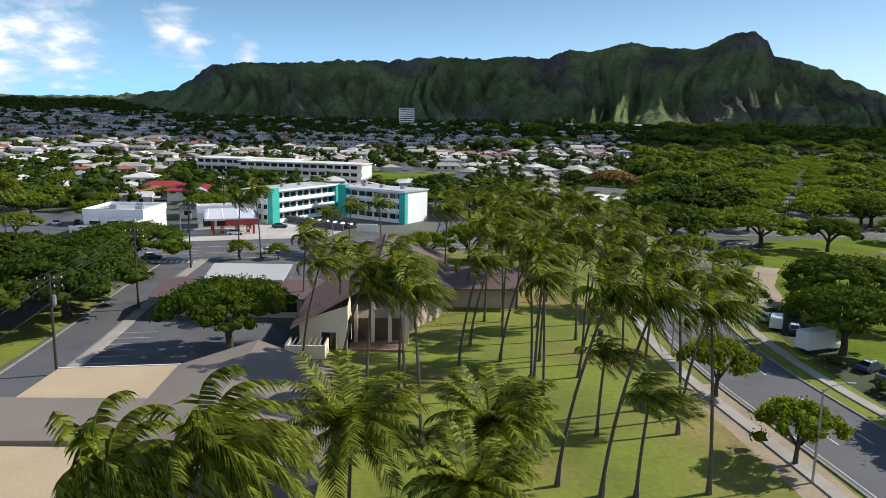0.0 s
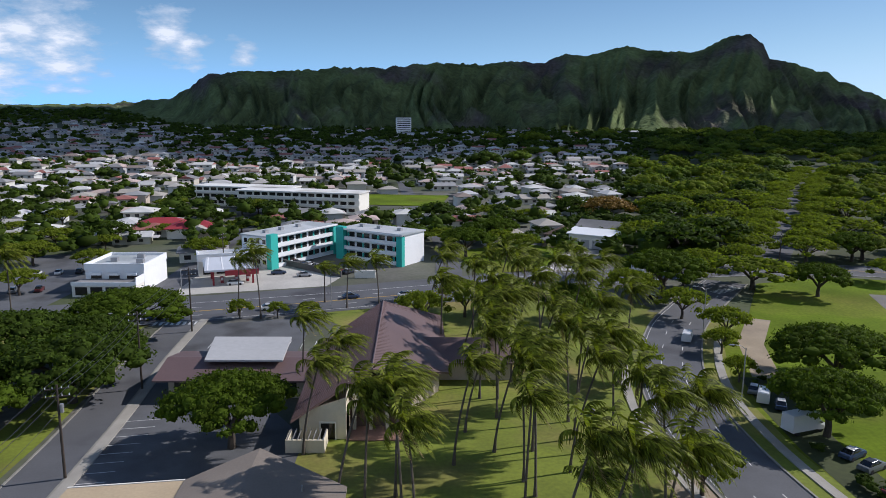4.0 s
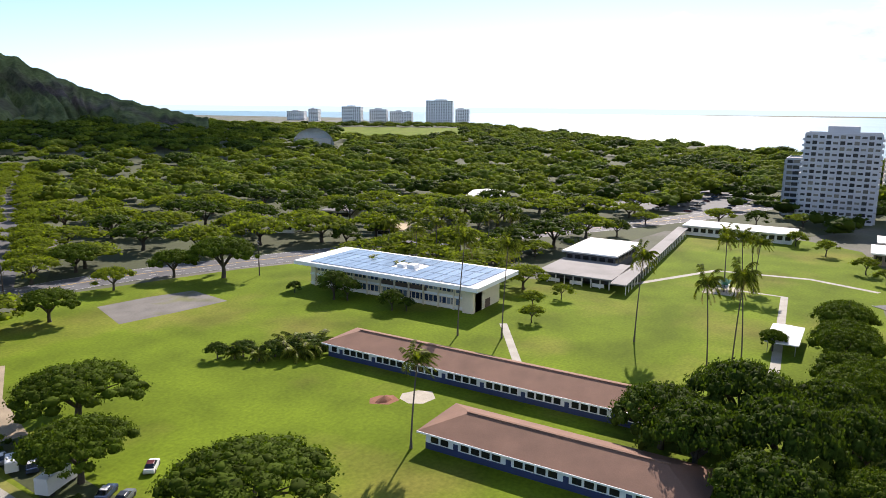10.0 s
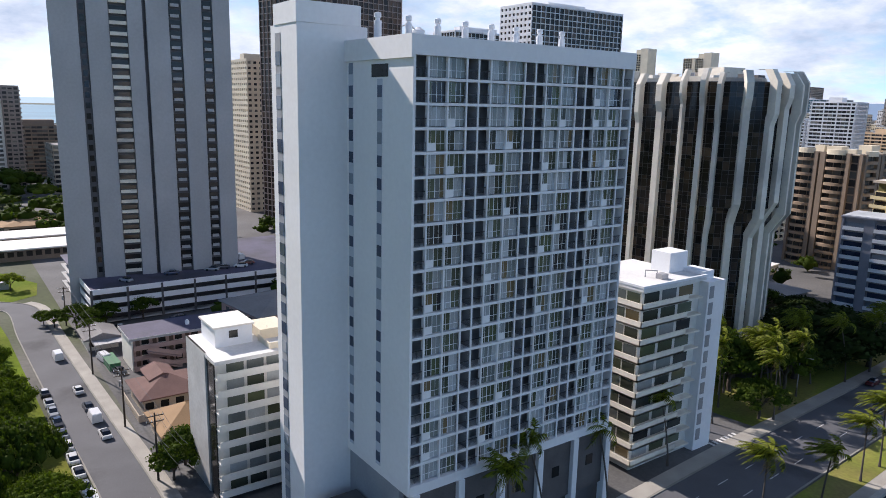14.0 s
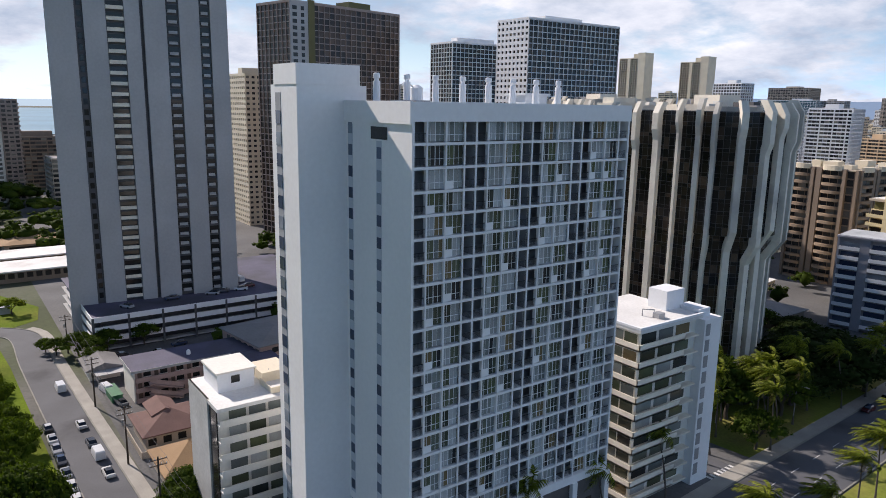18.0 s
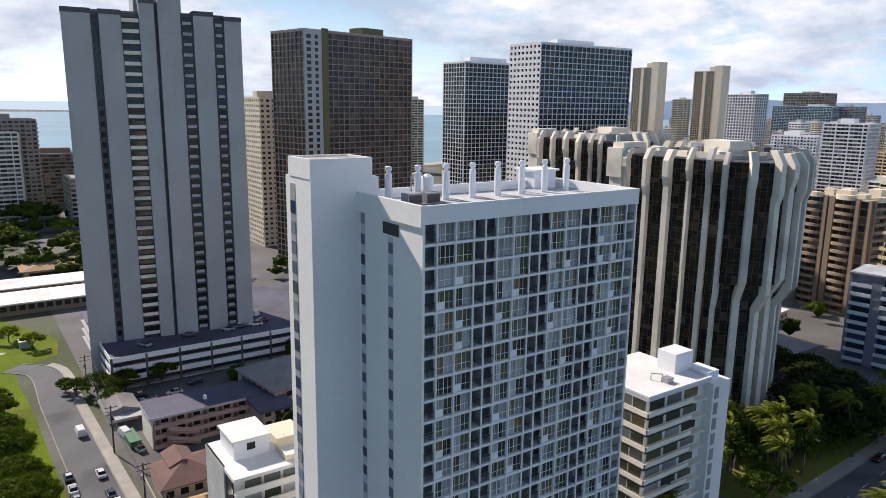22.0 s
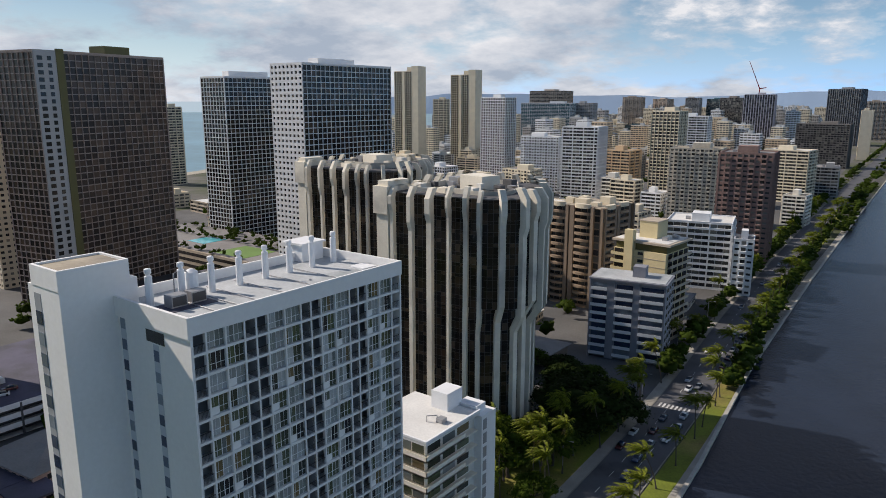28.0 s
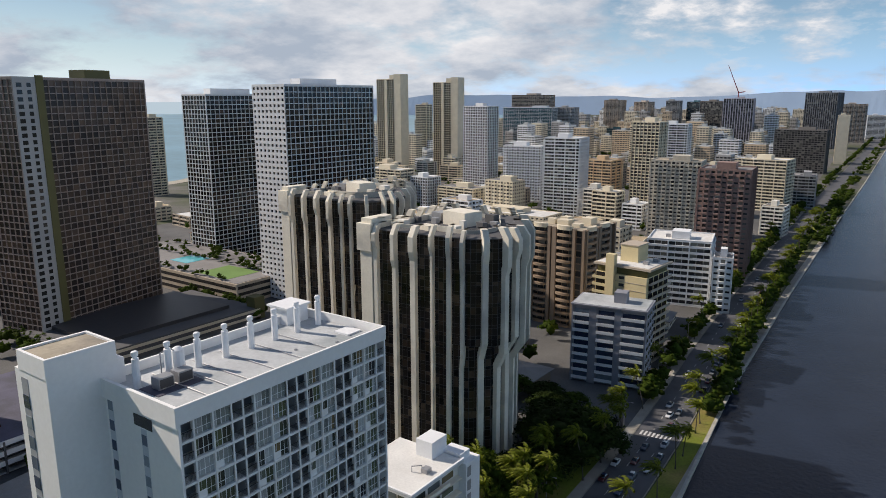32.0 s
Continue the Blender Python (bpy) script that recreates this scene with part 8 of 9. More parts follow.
# field and road-side trees (x, y, crown radius, height)
for x, y, r, h in ((70, 116.5, 11.0, 10.5), (57.6, 96.5, 8.4, 10), (63.3, 66.2, 12.5, 10.6), (62, 143, 5.5, 7), (58, 158, 6.0, 7.5), (33, 118, 6.4, 8.5), (61, 181, 11.5, 12), (50, 172, 7, 9), (70, 191, 7, 9), (101.5, 179.5, 7.5, 9), (130.5, 194.5, 6.5, 7.5),
                   (138, 226, 9, 10), (151.5, 193, 7.5, 9.5), (160, 178.8, 11, 14), (29, 150, 8.5, 10.5), (8, 159, 6.5, 9), (33, 80, 4.6, 7.5), (34, 63.5, 4.2, 6.5), (57, 133, 3.6, 5.5), (54, 118, 3, 5), (80, 206, 7, 8), (96, 214, 7, 8),
                   (18, 160, 7, 9), (-2, 152, 6, 8), (-104, 178, 6, 7), (-98, 206, 6, 7), (-70, 222, 7, 8), (-58, 232, 5, 7), (-120, 214, 7, 8), (-48, 243, 6, 8), (12, 232, 9, 10), (26, 262, 8, 9), (44, 200, 5, 6)):
    big = r > 7.2
    put(MONKEY[rt.randrange(3)] if big else MID[rt.randrange(3)], x, y, 0, rt.uniform(0, 360), r / (9.5 if big else 7.5), h / (8.5 if big else 7.5))
# the row along the school street
for x, y, r, h in ((125, 13, 9, 15), (116, 24, 8, 11.5), (109, 17, 8, 12.5), (112, 5, 8.5, 15), (100, 5, 8, 11), (130, 0, 7.5, 12.5), (119, -5, 7.5, 13), (105, -7, 6.5, 9.5), (143, -4, 7.6, 11.5), (156, -3, 7.2, 10), (168.5, -2, 7.6, 11.5), (181, -1, 7.2, 10), (193, 0, 7.4, 11), (204.5, 0, 6.4, 9), (180, 14, 3.5, 5.5)):
    put(MONKEY_D[rt.randrange(2)] if x < 135 and rt.random() < 0.6 else MONKEY[rt.randrange(3)], x, y, 0, rt.uniform(0, 360), r / 9.5, h / 8.5)
# trees along the road past the school
for x, y in ((216, 146), (232, 136), (247.8, 105.5), (268, 122), (308, 92.5), (349, 91), (206, 142), (262, 166), (285, 150), (305, 138), (345, 118), (365, 104), (200.5, 88.5), (226, 180), (246, 176), (318, 128), (368, 60), (376, 44), (384, 24), (372, 10)):
    put(MID[rt.randrange(3)] if rt.random() < 0.6 else MID_D[rt.randrange(3)], x, y, 0, rt.uniform(0, 360), rt.uniform(0.7, 1.15), rt.uniform(0.8, 1.15))
# the avenue of monkeypods into the park
for (x0, y0), (x1, y1) in zip(R_AVE[2:], R_AVE[3:]):
    d = math.hypot(x1 - x0, y1 - y0)
    for side in (-9.5, 9.0):
        put(MID[rt.randrange(3)], x0 + (y1 - y0) / d * side + rt.uniform(-1.5, 1.5), y0 - (x1 - x0) / d * side + rt.uniform(-1.5, 1.5), 0, rt.uniform(0, 360), rt.uniform(1.0, 1.25), rt.uniform(1.1, 1.35))
# banyans with shade in their leaf colour beside the ribbed tower, garden and street trees
for x, y, r, k in ((88, -148, 6, 0.9), (96, -140, 6, 0.9), (106, -136, 6, 0.9), (112, -138, 5, 0.9), (84, -198, 6, 0.9), (110, -132, 4, 0.7), (94, -208, 5, 0.8), (116, -208, 6, 0.9), (122, -204, 6, 0.9)):
    put(MID_D[rt.randrange(3)], x, y, 0, rt.uniform(0, 360), r / 5.5, k)
for x, y, r, k in ((82, -172, 11, 1.3), (90, -188, 9, 1.3), (98, -198, 7, 1.2), (86, -156, 7, 1.1), (104, -206, 7, 1.0), (74, -184, 8, 1.1), (80, -160, 8, 1.2), (83, -179, 15, 1.75)):
    put(BANYAN, x, y, 0, rt.uniform(0, 360), r / 5.5, k)
for x, y, r in ((84, -140, 7.5), (94, -147, 7), (78, -152, 7), (99, -133, 6), (88, -129, 6), (72, -132, 5), (159, 131, 5.2), (160.5, 127, 4), (159, 110, 3.6), (160.5, 106, 2.4), (158.5, 146, 2.2), (206, -27, 4), (202, -30, 3.6), (196, -29, 3), (209, -22, 3), (214, -20, 2.4), (116, -30, 4), (112, -27, 3.6), (205, -34, 4), (206, -44, 4)):
    put(MID_D[rt.randrange(3)], x, y, 0, rt.uniform(0, 360), r / 5.5, r / 5.5 * 1.2)
for x, y, r in ((-43.1, 157.4, 2.8), (-34.8, 158.4, 2.3), (-27.7, 159.3, 2.2), (184, 78, 3), (196, 74, 3), (170, 72, 3), (258, -16, 3.5), (270, -10, 3.5), (284, -4, 4), (312, 10, 4), (328, 22, 4)):
    put(SMALL[rt.randrange(2)], x, y, 0, rt.uniform(0, 360), r / 2.6, None)
put(ORANGE_T, 80, 316, 0, 10, 1.55, 1.45)
put(MID_D[0], 66, 329, 0, 50, 1.1, 1.3)
for x, y, r in ((120, 107.5, 5.0), (110, 117, 3.2), (114, 111, 3.4), (106, 121, 2.6)):
    put(MID_D[rt.randrange(3)], x, y, 0, rt.uniform(0, 360), r / 5.5, 0.5)

# park woods: nearer trees one by one, the rest as one canopy
AVENUE = [(x, y) for x, y in R_AVE]
rw = random.Random(8)
woods = []
for k in range(4000):
    if len(woods) >= 520:
        break
    a, r = radians(rw.uniform(12, 92)), rw.uniform(205, 620)
    x, y = r * math.sin(a), r * math.cos(a)
    if y < 30 + max(0, 300 - x) * 0.1 or near_line(x, y, R_KAP, 17) or near_line(x, y, R_AVE, 18) or inside(x, y, LAWN_FIELD) or (x < 74 and y < 275) or (y > 240 and x < 70 + (y - 240) * 0.32):
        continue
    if 158 < x < 200 and 78 < y < 160 or (400 < x < 445 and y < 40) or (352 < x < 392 and 178 < y < 208) or (268 < x < 300 and 216 < y < 238) or (228 < x < 252 and 215 < y < 234):
        continue
    if y < x * 0.12 + 20 or (x < 335 and y < 98) or (x < 400 and y < 84):
        continue
    if any((x - p[0]) ** 2 + (y - p[1]) ** 2 < (17.5 + r * 0.006) ** 2 for p in woods):
        continue
    woods.append((x, y, r))
LOW = [make_tree("spreading park tree seen from above", 71 + i, 7.8, 8, 46, 20, 0.85, LEAF_W, 2.6, 0.4, 0.45, 0.19, group="park woods") for i in range(3)]
LOW_D = [make_tree("dark park tree seen from above", 81 + i, 6.5, 9, 36, 22, 0.9, LEAF_D, 2.6, 0.4, 0.38, 0.25, group="park woods") for i in range(2)]
woods.sort(key=lambda p: p[2])
for x, y, r in woods[:66]:
    kind = LOW_D[rw.randrange(2)] if rw.random() < 0.22 else LOW[rw.randrange(3)]
    put(kind, x, y, 0, rw.uniform(0, 360), rw.uniform(1.35, 1.85), rw.uniform(1.1, 1.5))


def far_canopy(name, label, spots, seed, clumps, per, leaf, material):
    """Far crowns, each of a few clumps with their leaves, in one mesh."""
    rnd = np.random.RandomState(seed)
    V, C = [], []
    for x, y, z, r, h in spots:
        C.append((np.array([x, y, z + h * 0.58]), (r * 0.82, r * 0.82, h * 0.34)))
        for c in range(clumps):
            th = c * 2.39996 + x
            rr = 0.9 * r * math.sqrt((c + 0.25) / clumps)
            cr = r * rnd.uniform(0.24, 0.40)
            base = np.array([x + rr * math.cos(th), y + rr * math.sin(th), z + h * (1.0 - 0.42 * (rr / r) ** 2) - cr * 0.6])
            size = np.array([cr, cr, cr * 0.6])
            d = rnd.normal(0, 1, (per, 3))
            d[:, 2] = np.abs(d[:, 2]) * 1.2 - 0.1
            d /= np.linalg.norm(d, axis=1)[:, None]
            V.append(leaf_cloud(base + d * size * rnd.uniform(0.8, 1.25, (per, 1)), d + np.array([0, 0, 0.3]), leaf * r / 7, rnd, 0.45))
            C.append((base, size * 0.9))
    ob = new(name, foliage_mesh(name, np.concatenate(V), C, 1, rnd, material))
    return tagged(ob, label, "trees", kind="stuff")


spots = [(x, y, terrain(x, y), rw.uniform(10, 14), rw.uniform(9, 14)) for x, y, r in woods[66:]]
cells = {}


def room_for(x, y, r):
    """Whether a crown fits between those that stand; it then takes its place."""
    i, j = int(x // 32), int(y // 32)
    for a in (i - 1, i, i + 1):
        for b in (j - 1, j, j + 1):
            for x1, y1, r1 in cells.get((a, b), ()):
                if (x - x1) ** 2 + (y - y1) ** 2 < (0.80 * (r + r1)) ** 2:
                    return False
    cells.setdefault((i, j), []).append((x, y, r))
    return True


for x, y, z, r, h in spots:
    room_for(x, y, r)
for k in range(9000):
    a, r = radians(rw.uniform(4, 98)), math.sqrt(rw.uniform(430 ** 2, 1950 ** 2))
    x, y, cr = r * math.sin(a), r * math.cos(a), rw.choice((rw.uniform(9, 13), rw.uniform(12, 17)))
    if a < 0.62 and (x < 110 + (y - 300) * 0.30 or r < 560 or r > 1500) and (rw.random() < 0.93 or r < 560):
        continue
    if inside(x, y, GOLF) or x > 840 + max(0, y) * 0.92 or math.hypot(x - 738, y - 640) < 52 or near_line(x, y, R_KAP, 17) or near_line(x, y, R_AVE, 16):
        continue
    if y < -60 or (x < 470 and y < 130) or (540 < x < 600 and y < 10) or (400 < x < 520 and 58 < y < 130 and rw.random() < 0.7):
        continue
    if room_for(x, y, cr):
        spots.append((x, y, terrain(x, y), cr, cr * rw.uniform(0.72, 1.0)))
groups = {0: [], 1: [], 2: []}
for sp in spots:
    groups[rw.choice((0, 0, 0, 1, 1, 2))].append(sp)
far_canopy("far_woods", "far park woods of rounded bright green crowns", groups[0], 4, 14, 13, 0.8, LEAF_W)
far_canopy("far_woods", "far park woods of rounded green crowns", groups[1], 5, 14, 13, 0.8, LEAF_P)
far_canopy("far_woods", "far park woods of dark rounded crowns", groups[2], 6, 14, 13, 0.8, LEAF_D)

# trees along the canal road
for k in range(64):
    y = -228 - k * 13 + rw.uniform(-4, 4)
    i = min(range(len(R_ALA)), key=lambda j: abs(R_ALA[j][1] - y))
    if abs(R_ALA[i][1] - y) > 25:
        continue
    put(rw.choice(LOW_D + SMALL), R_ALA[i][0] + rw.choice((-12.5, 9.5, 10.5)), y, 0, rw.uniform(0, 360), rw.uniform(0.45, 0.8), rw.uniform(0.55, 0.8))
# the belt of trees between the canal and its road
belt = []
for k in range(760):
    y = -rw.uniform(225, 2300) if k > 380 else -rw.uniform(225, 900)
    i = min(range(len(R_ALA)), key=lambda j: abs(R_ALA[j][1] - y))
    j = min(i + 1, len(R_ALA) - 1) if R_ALA[i][1] > y else max(i - 1, 0)
    f = (y - R_ALA[i][1]) / (R_ALA[j][1] - R_ALA[i][1]) if i != j else 0
    x = R_ALA[i][0] + (R_ALA[j][0] - R_ALA[i][0]) * f
    belt.append((x + rw.choice((-10.5, -11.5, -12.3, 10, 9.5, 11)) if y > -560 else x - rw.choice((rw.uniform(9.5, 22), -13, -12)), y, 0, rw.uniform(2.6, 5.4), rw.uniform(4.5, 8.5)))
far_canopy("canal_trees", "dark green trees along the canal road", belt, 23, 5, 9, 1.1, LEAF_D)
# street trees of the city and plants on the hotel deck
spots = []
for k in range(900):
    y = -rw.uniform(60, 1500)
    x = rw.uniform(98, 560) + max(0, -y - 250) * 0.12
    if any(a0 - 2 < x < a1 + 2 and b0 - 2 < y < b1 + 2 for a0, a1, b0, b1 in KEEP) or near_line(x, y, R_X1, 6) or near_line(x, y, R_X2, 6) or (y > -62 and x < 205):
        continue
    spots.append((x, y, 0, rw.uniform(2.5, 6), rw.uniform(5, 9)))
for k in range(150):
    spots.append((rw.uniform(292, 416), rw.choice((-224, -225, -249, -251, -256, -262, -268)) + rw.uniform(-2, 2), 11.6, rw.uniform(1.2, 2.6), rw.uniform(1.5, 4)))
for k in range(90):
    spots.append((rw.uniform(262, 330), rw.choice((-216, -220, -128, -132)) + rw.uniform(-3, 3), 0, rw.uniform(2, 4), rw.uniform(4, 8)))
for k in range(240):
    a = rw.uniform(0, 1)
    spots.append((430 + 300 * a + rw.uniform(-40, 40), rw.uniform(-120, 160), 0, rw.uniform(5, 9), rw.uniform(6, 11)))
for k in range(110):
    x, y = rw.uniform(352, 560), rw.uniform(-105, 22)
    if not (400 < x < 448 and y > -10) and not (500 < x < 590 and -92 < y < -4) and not (300 < x < 356 and y > -50):
        spots.append((x, y, 0, rw.uniform(4, 8), rw.uniform(6, 11)))
shrubs = []
for k in range(70):
    y = rw.uniform(58, 119)
    shrubs.append((55.4 + rw.uniform(-2.2, 3.4) + (2.5 if y > 110 else 0), y, 0, rw.uniform(0.8, 1.6), rw.uniform(0.8, 1.8)))
shrubs = [q for q in shrubs if not (94 < q[1] < 115 and q[0] < 58.5) and not 84 < q[1] < 92]
far_canopy("roadside_shrubs", "low dark green shrubs beside the path", shrubs, 33, 5, 16, 1.2, LEAF_D)
far_canopy("city_trees", "rounded street trees between the towers", spots, 19, 4, 11, 1.5, LEAF_D)
# ---- houses of the town ----
def make_house(seed, w, d, gable, two):
    r = random.Random(seed)
    t = thing("house", "small suburban house with a low pitched roof", "house", "town houses", pose(0, 0, -400))
    h = 5.4 if two else 3.0
    part("wall", Shape().box(-w / 2, -d / 2, 0, w / 2, d / 2, h), HOUSEWALL, t)
    part("roof", hip_roof(Shape(), -w / 2, -d / 2, w / 2, d / 2, h, 1.7, 0.7, gable), HOUSEROOF, t)
    for k in range(3):
        part("window", Shape().box(-w / 2 + 1 + k * w / 3.2, -d / 2 - 0.05, h - 2.0, -w / 2 + 2.6 + k * w / 3.2, -d / 2, h - 0.8), GLASS, t)
    if r.random() < 0.6:
        part("carport", Shape().box(w / 2, -d / 2, 2.3, w / 2 + 3.2, d / 4, 2.5), HOUSEROOF, t)
    return t


HOUSES = [make_house(i, *a) for i, a in enumerate(((12, 9, False, False), (14, 9, True, False), (11, 11, False, True), (16, 8, True, False), (10, 8, False, True), (13, 10, False, False)))]
rh = random.Random(77)
near_h, far_h = [], []
for gy in range(0, 62):
    for gx in range(-46, 40):
        x, y = gx * 19 + rh.uniform(-3.5, 3.5) + gy * 2.0, 205 + gy * 16.5 + rh.uniform(-3, 3)
        r = math.hypot(x, y)
        if abs(math.degrees(math.atan2(x, y))) > 42 or r > 1230 or (x > 60 + (y - 240) * 0.30) or (x > -112 and y < 240 and x < 80) or inside(x, y, [(-135, 330), (15, 330), (20, 430), (-135, 400)]):
            continue
        if near_line(x, y, R_KAP, 20) or near_line(x, y, R_FAR1, 10) or near_line(x, y, R_FAR2, 10) or rh.random() < 0.2 or (-150 < x < -92 and y < 240) or (30 < x < 75 and y < 265) or (30 < x < 110 and y < 300 and rh.random() < 0.5):
            continue
        if x * x / 1.0 > (y * 0.95) ** 2:
            continue
        if r > 800 and rh.random() < min(0.8, (r - 800) / 380):
            continue
        (near_h if r < 520 else far_h).append((x, y, r))
near_h.sort(key=lambda p: p[2])
for x, y, r in near_h[:150]:
    copy_thing(HOUSES[rh.randrange(6)], place(x, y, terrain(x, y), 12 + rh.choice((0, 90)) + rh.uniform(-4, 4), rh.uniform(0.85, 1.1)))
fw, fr, fg = Shape(), Shape(), Shape()
for x, y, r in near_h[150:] + far_h:
    z = terrain(x, y)
    w, d, h = rh.uniform(9, 15), rh.uniform(8, 11), rh.choice((3, 3, 5.4))
    fw.box(x - w / 2, y - d / 2, z - 1, x + w / 2, y + d / 2, z + h)
    hip_roof(fr, x - w / 2, y - d / 2, x + w / 2, y + d / 2, z + h, 1.7, 0.6, rh.random() < 0.4)
    for k in range(3):
        a = x - w / 2 + 0.8 + k * w / 3
        fg.face((a, y - d / 2 - 0.05, z + h - 2), (a + 1.8, y - d / 2 - 0.05, z + h - 2), (a + 1.8, y - d / 2 - 0.05, z + h - 0.8), (a, y - d / 2 - 0.05, z + h - 0.8))
far_town = thing("far_town", "dense far rows of small houses", "houses", kind="stuff")
tagged(part("walls", fw, FARWALL, far_town), kind="stuff")
tagged(part("roofs", fr, FARROOF, far_town), kind="stuff")
tagged(part("windows", fg, GLASS, far_town), kind="stuff")
# garden trees among the houses
spots, n = [], 0
for k in range(2600):
    y = rh.uniform(215, 1250)
    x = rh.uniform(-0.9, 0.32) * y + 30
    if near_line(x, y, R_KAP, 14) or (-112 < x < 20 and y < 240) or inside(x, y, [(-60, 330), (15, 330), (20, 430), (-60, 430)]):
        continue
    if y < 430 and n < 56:
        n += 1
        put(rh.choice(LOW + LOW_D + LOW_D), x, y, terrain(x, y), rh.uniform(0, 360), rh.uniform(0.6, 1.2), rh.uniform(0.6, 1.0))
    else:
        spots.append((x, y, terrain(x, y), rh.uniform(3, 7), rh.uniform(5, 9)))
# scrub along the crater's foot
for k in range(1900):
    a = radians(rh.uniform(-42, 41))
    r = rh.uniform(800, 1150) + (480 if math.degrees(a) < -20 else 0)
    x, y = r * math.sin(a), r * math.cos(a)
    spots.append((x, y, terrain(x, y), rh.uniform(6, 11), rh.uniform(6, 10)))
far_canopy("garden_trees", "trees between the far houses", spots, 9, 3, 6, 2.2, LEAF_D)
for x, y, nm in ((-90, 270, "red"), (-104, 278, "red")):
    r_ = thing("red_roofed_house", "house with a bright red metal roof", "house", "red-roofed houses", pose(x, y, 0, 0, 0, 14))
    part("wall", Shape().box(-9, -5, 0, 9, 5, 4), OFFWHITE, r_)
    part("roof", hip_roof(Shape(), -9, -5, 9, 5, 4, 2.2, 0.9), RED, r_)

# ---- palms ----
WIND = Vector((1.0, -0.12, -0.10))


def frond_shape(rnd, az, droop, length, pairs=19, lw=0.1, wind=0.6, stiff=1.0):
    """One coconut frond: an arching midrib with leaflets hanging from both sides, bent downwind."""
    s = Shape()
    d = Vector((math.cos(az), math.sin(az), 0))
    p, vel = Vector((0, 0, 0)), (d + Vector((0, 0, 1.7 - droop * 1.15)) + WIND * wind * 0.18).normalized()
    step = length / pairs
    pts = []
    for i in range(pairs + 1):
        pts.append(p.copy())
        t = i / pairs
        vel = (vel + Vector((0, 0, (-0.04 - 0.10 * t * (0.4 + droop)) * stiff * 22 / pairs)) + WIND * wind * 0.15 * (0.25 + t) * 22 / pairs).normalized()
        p = p + vel * step
    rib = pts[::4] + [pts[-1]]
    s.tube(rib, [0.05 - 0.042 * i / (len(rib) - 1) for i in range(len(rib))], 4)
    for i in range(1, pairs + 1):
        t = i / pairs
        tang = (pts[i] - pts[i - 1]).normalized()
        side = tang.cross(Vector((0, 0, 1)))
        side = side.normalized() if side.length > 1e-3 else Vector((0, 1, 0))
        ll = length * 0.27 * (1 - 0.75 * abs(t - 0.42) ** 1.3) * rnd.uniform(0.8, 1.1)
        for sg in (-1, 1):
            out = (side * sg * 0.75 + tang * 0.55 + Vector((0, 0, (-0.35 - 0.3 * rnd.random()) * stiff + (1 - stiff) * 0.35)) + WIND * wind * 0.65).normalized()
            a, m, e = pts[i], pts[i] + out * ll * 0.55, pts[i] + out * ll + Vector((0, 0, -ll * 0.2 * stiff))
            w = tang * lw
            s.face(a - w, a + w, m + w * 0.8, m - w * 0.8)
            s.face(m - w * 0.8, m + w * 0.8, e)
    return s


def make_palm(seed, height, lean, lean_az, n=24, length=4.5, split=False, wind=0.9, pairs=16, lw=0.12, label="tall coconut palm with windblown fronds", stiff=1.0):
    r = random.Random(seed)
    t = thing("coconut_palm", label, "palm tree", "coconut palms", pose(0, 0, -400))
    pts, rad = [], []
    for i in range(9):
        k = i / 8
        pts.append((lean * math.cos(lean_az) * k ** 1.6, lean * math.sin(lean_az) * k ** 1.6, height * k))
        rad.append(0.18 - 0.07 * k + (0.12 if i == 0 else 0))
    part("trunk", Shape().tube(pts, rad, 7), PALMBARK, t)
    top = Vector(pts[-1])
    whole = Shape()
    for i in range(n):
        f = frond_shape(r, i * 2.39996 + r.uniform(-0.2, 0.2), (i / n) * 1.5 + r.uniform(-0.1, 0.1), length * r.uniform(0.85, 1.1), pairs, lw, wind, stiff)
        if split:
            part("frond", f, FROND, t, at=Matrix.Translation(top))
        else:
            k = len(whole.v)
            whole.v += [tuple(Vector(v) + top) for v in f.v]
            whole.f += [tuple(k + j for j in q) for q in f.f]
    if not split:
        part("crown", whole, FROND, t)
    dry = Shape()
    for i in range(3):
        f = frond_shape(r, r.uniform(0, 6.28), 1.9, length * 0.75, 10, 0.085, wind)
        k = len(dry.v)
        dry.v += [tuple(Vector(v) + top - Vector((0, 0, 0.3))) for v in f.v]
        dry.f += [tuple(k + j for j in q) for q in f.f]
    part("dry_fronds", dry, FROND_DRY, t)
    nuts = Shape()
    for i in range(6):
        a = i * 1.05
        c = top + Vector((0.3 * math.cos(a), 0.3 * math.sin(a), -0.35))
        nuts.tube([c + Vector((0, 0, 0.14)), c, c - Vector((0, 0, 0.14))], [0.06, 0.13, 0.05], 6)
    part("coconuts", nuts, FROND_DRY, t)
    return t


PALMS = [make_palm(1, 15, 0.6, 0.4), make_palm(2, 15, 2.4, 0.1), make_palm(3, 15, 1.4, 2.2), make_palm(4, 15, 3.6, 0.25), make_palm(5, 15, 0.9, -1.2)]
rp = random.Random(14)


def palm(x, y, h, kind=None, turn=None, s=1.0):
    k = rp.randrange(5) if kind is None else kind
    copy_thing(PALMS[k], place(x, y, 0, rp.uniform(-20, 20) if turn is None else turn, s, h / 15))


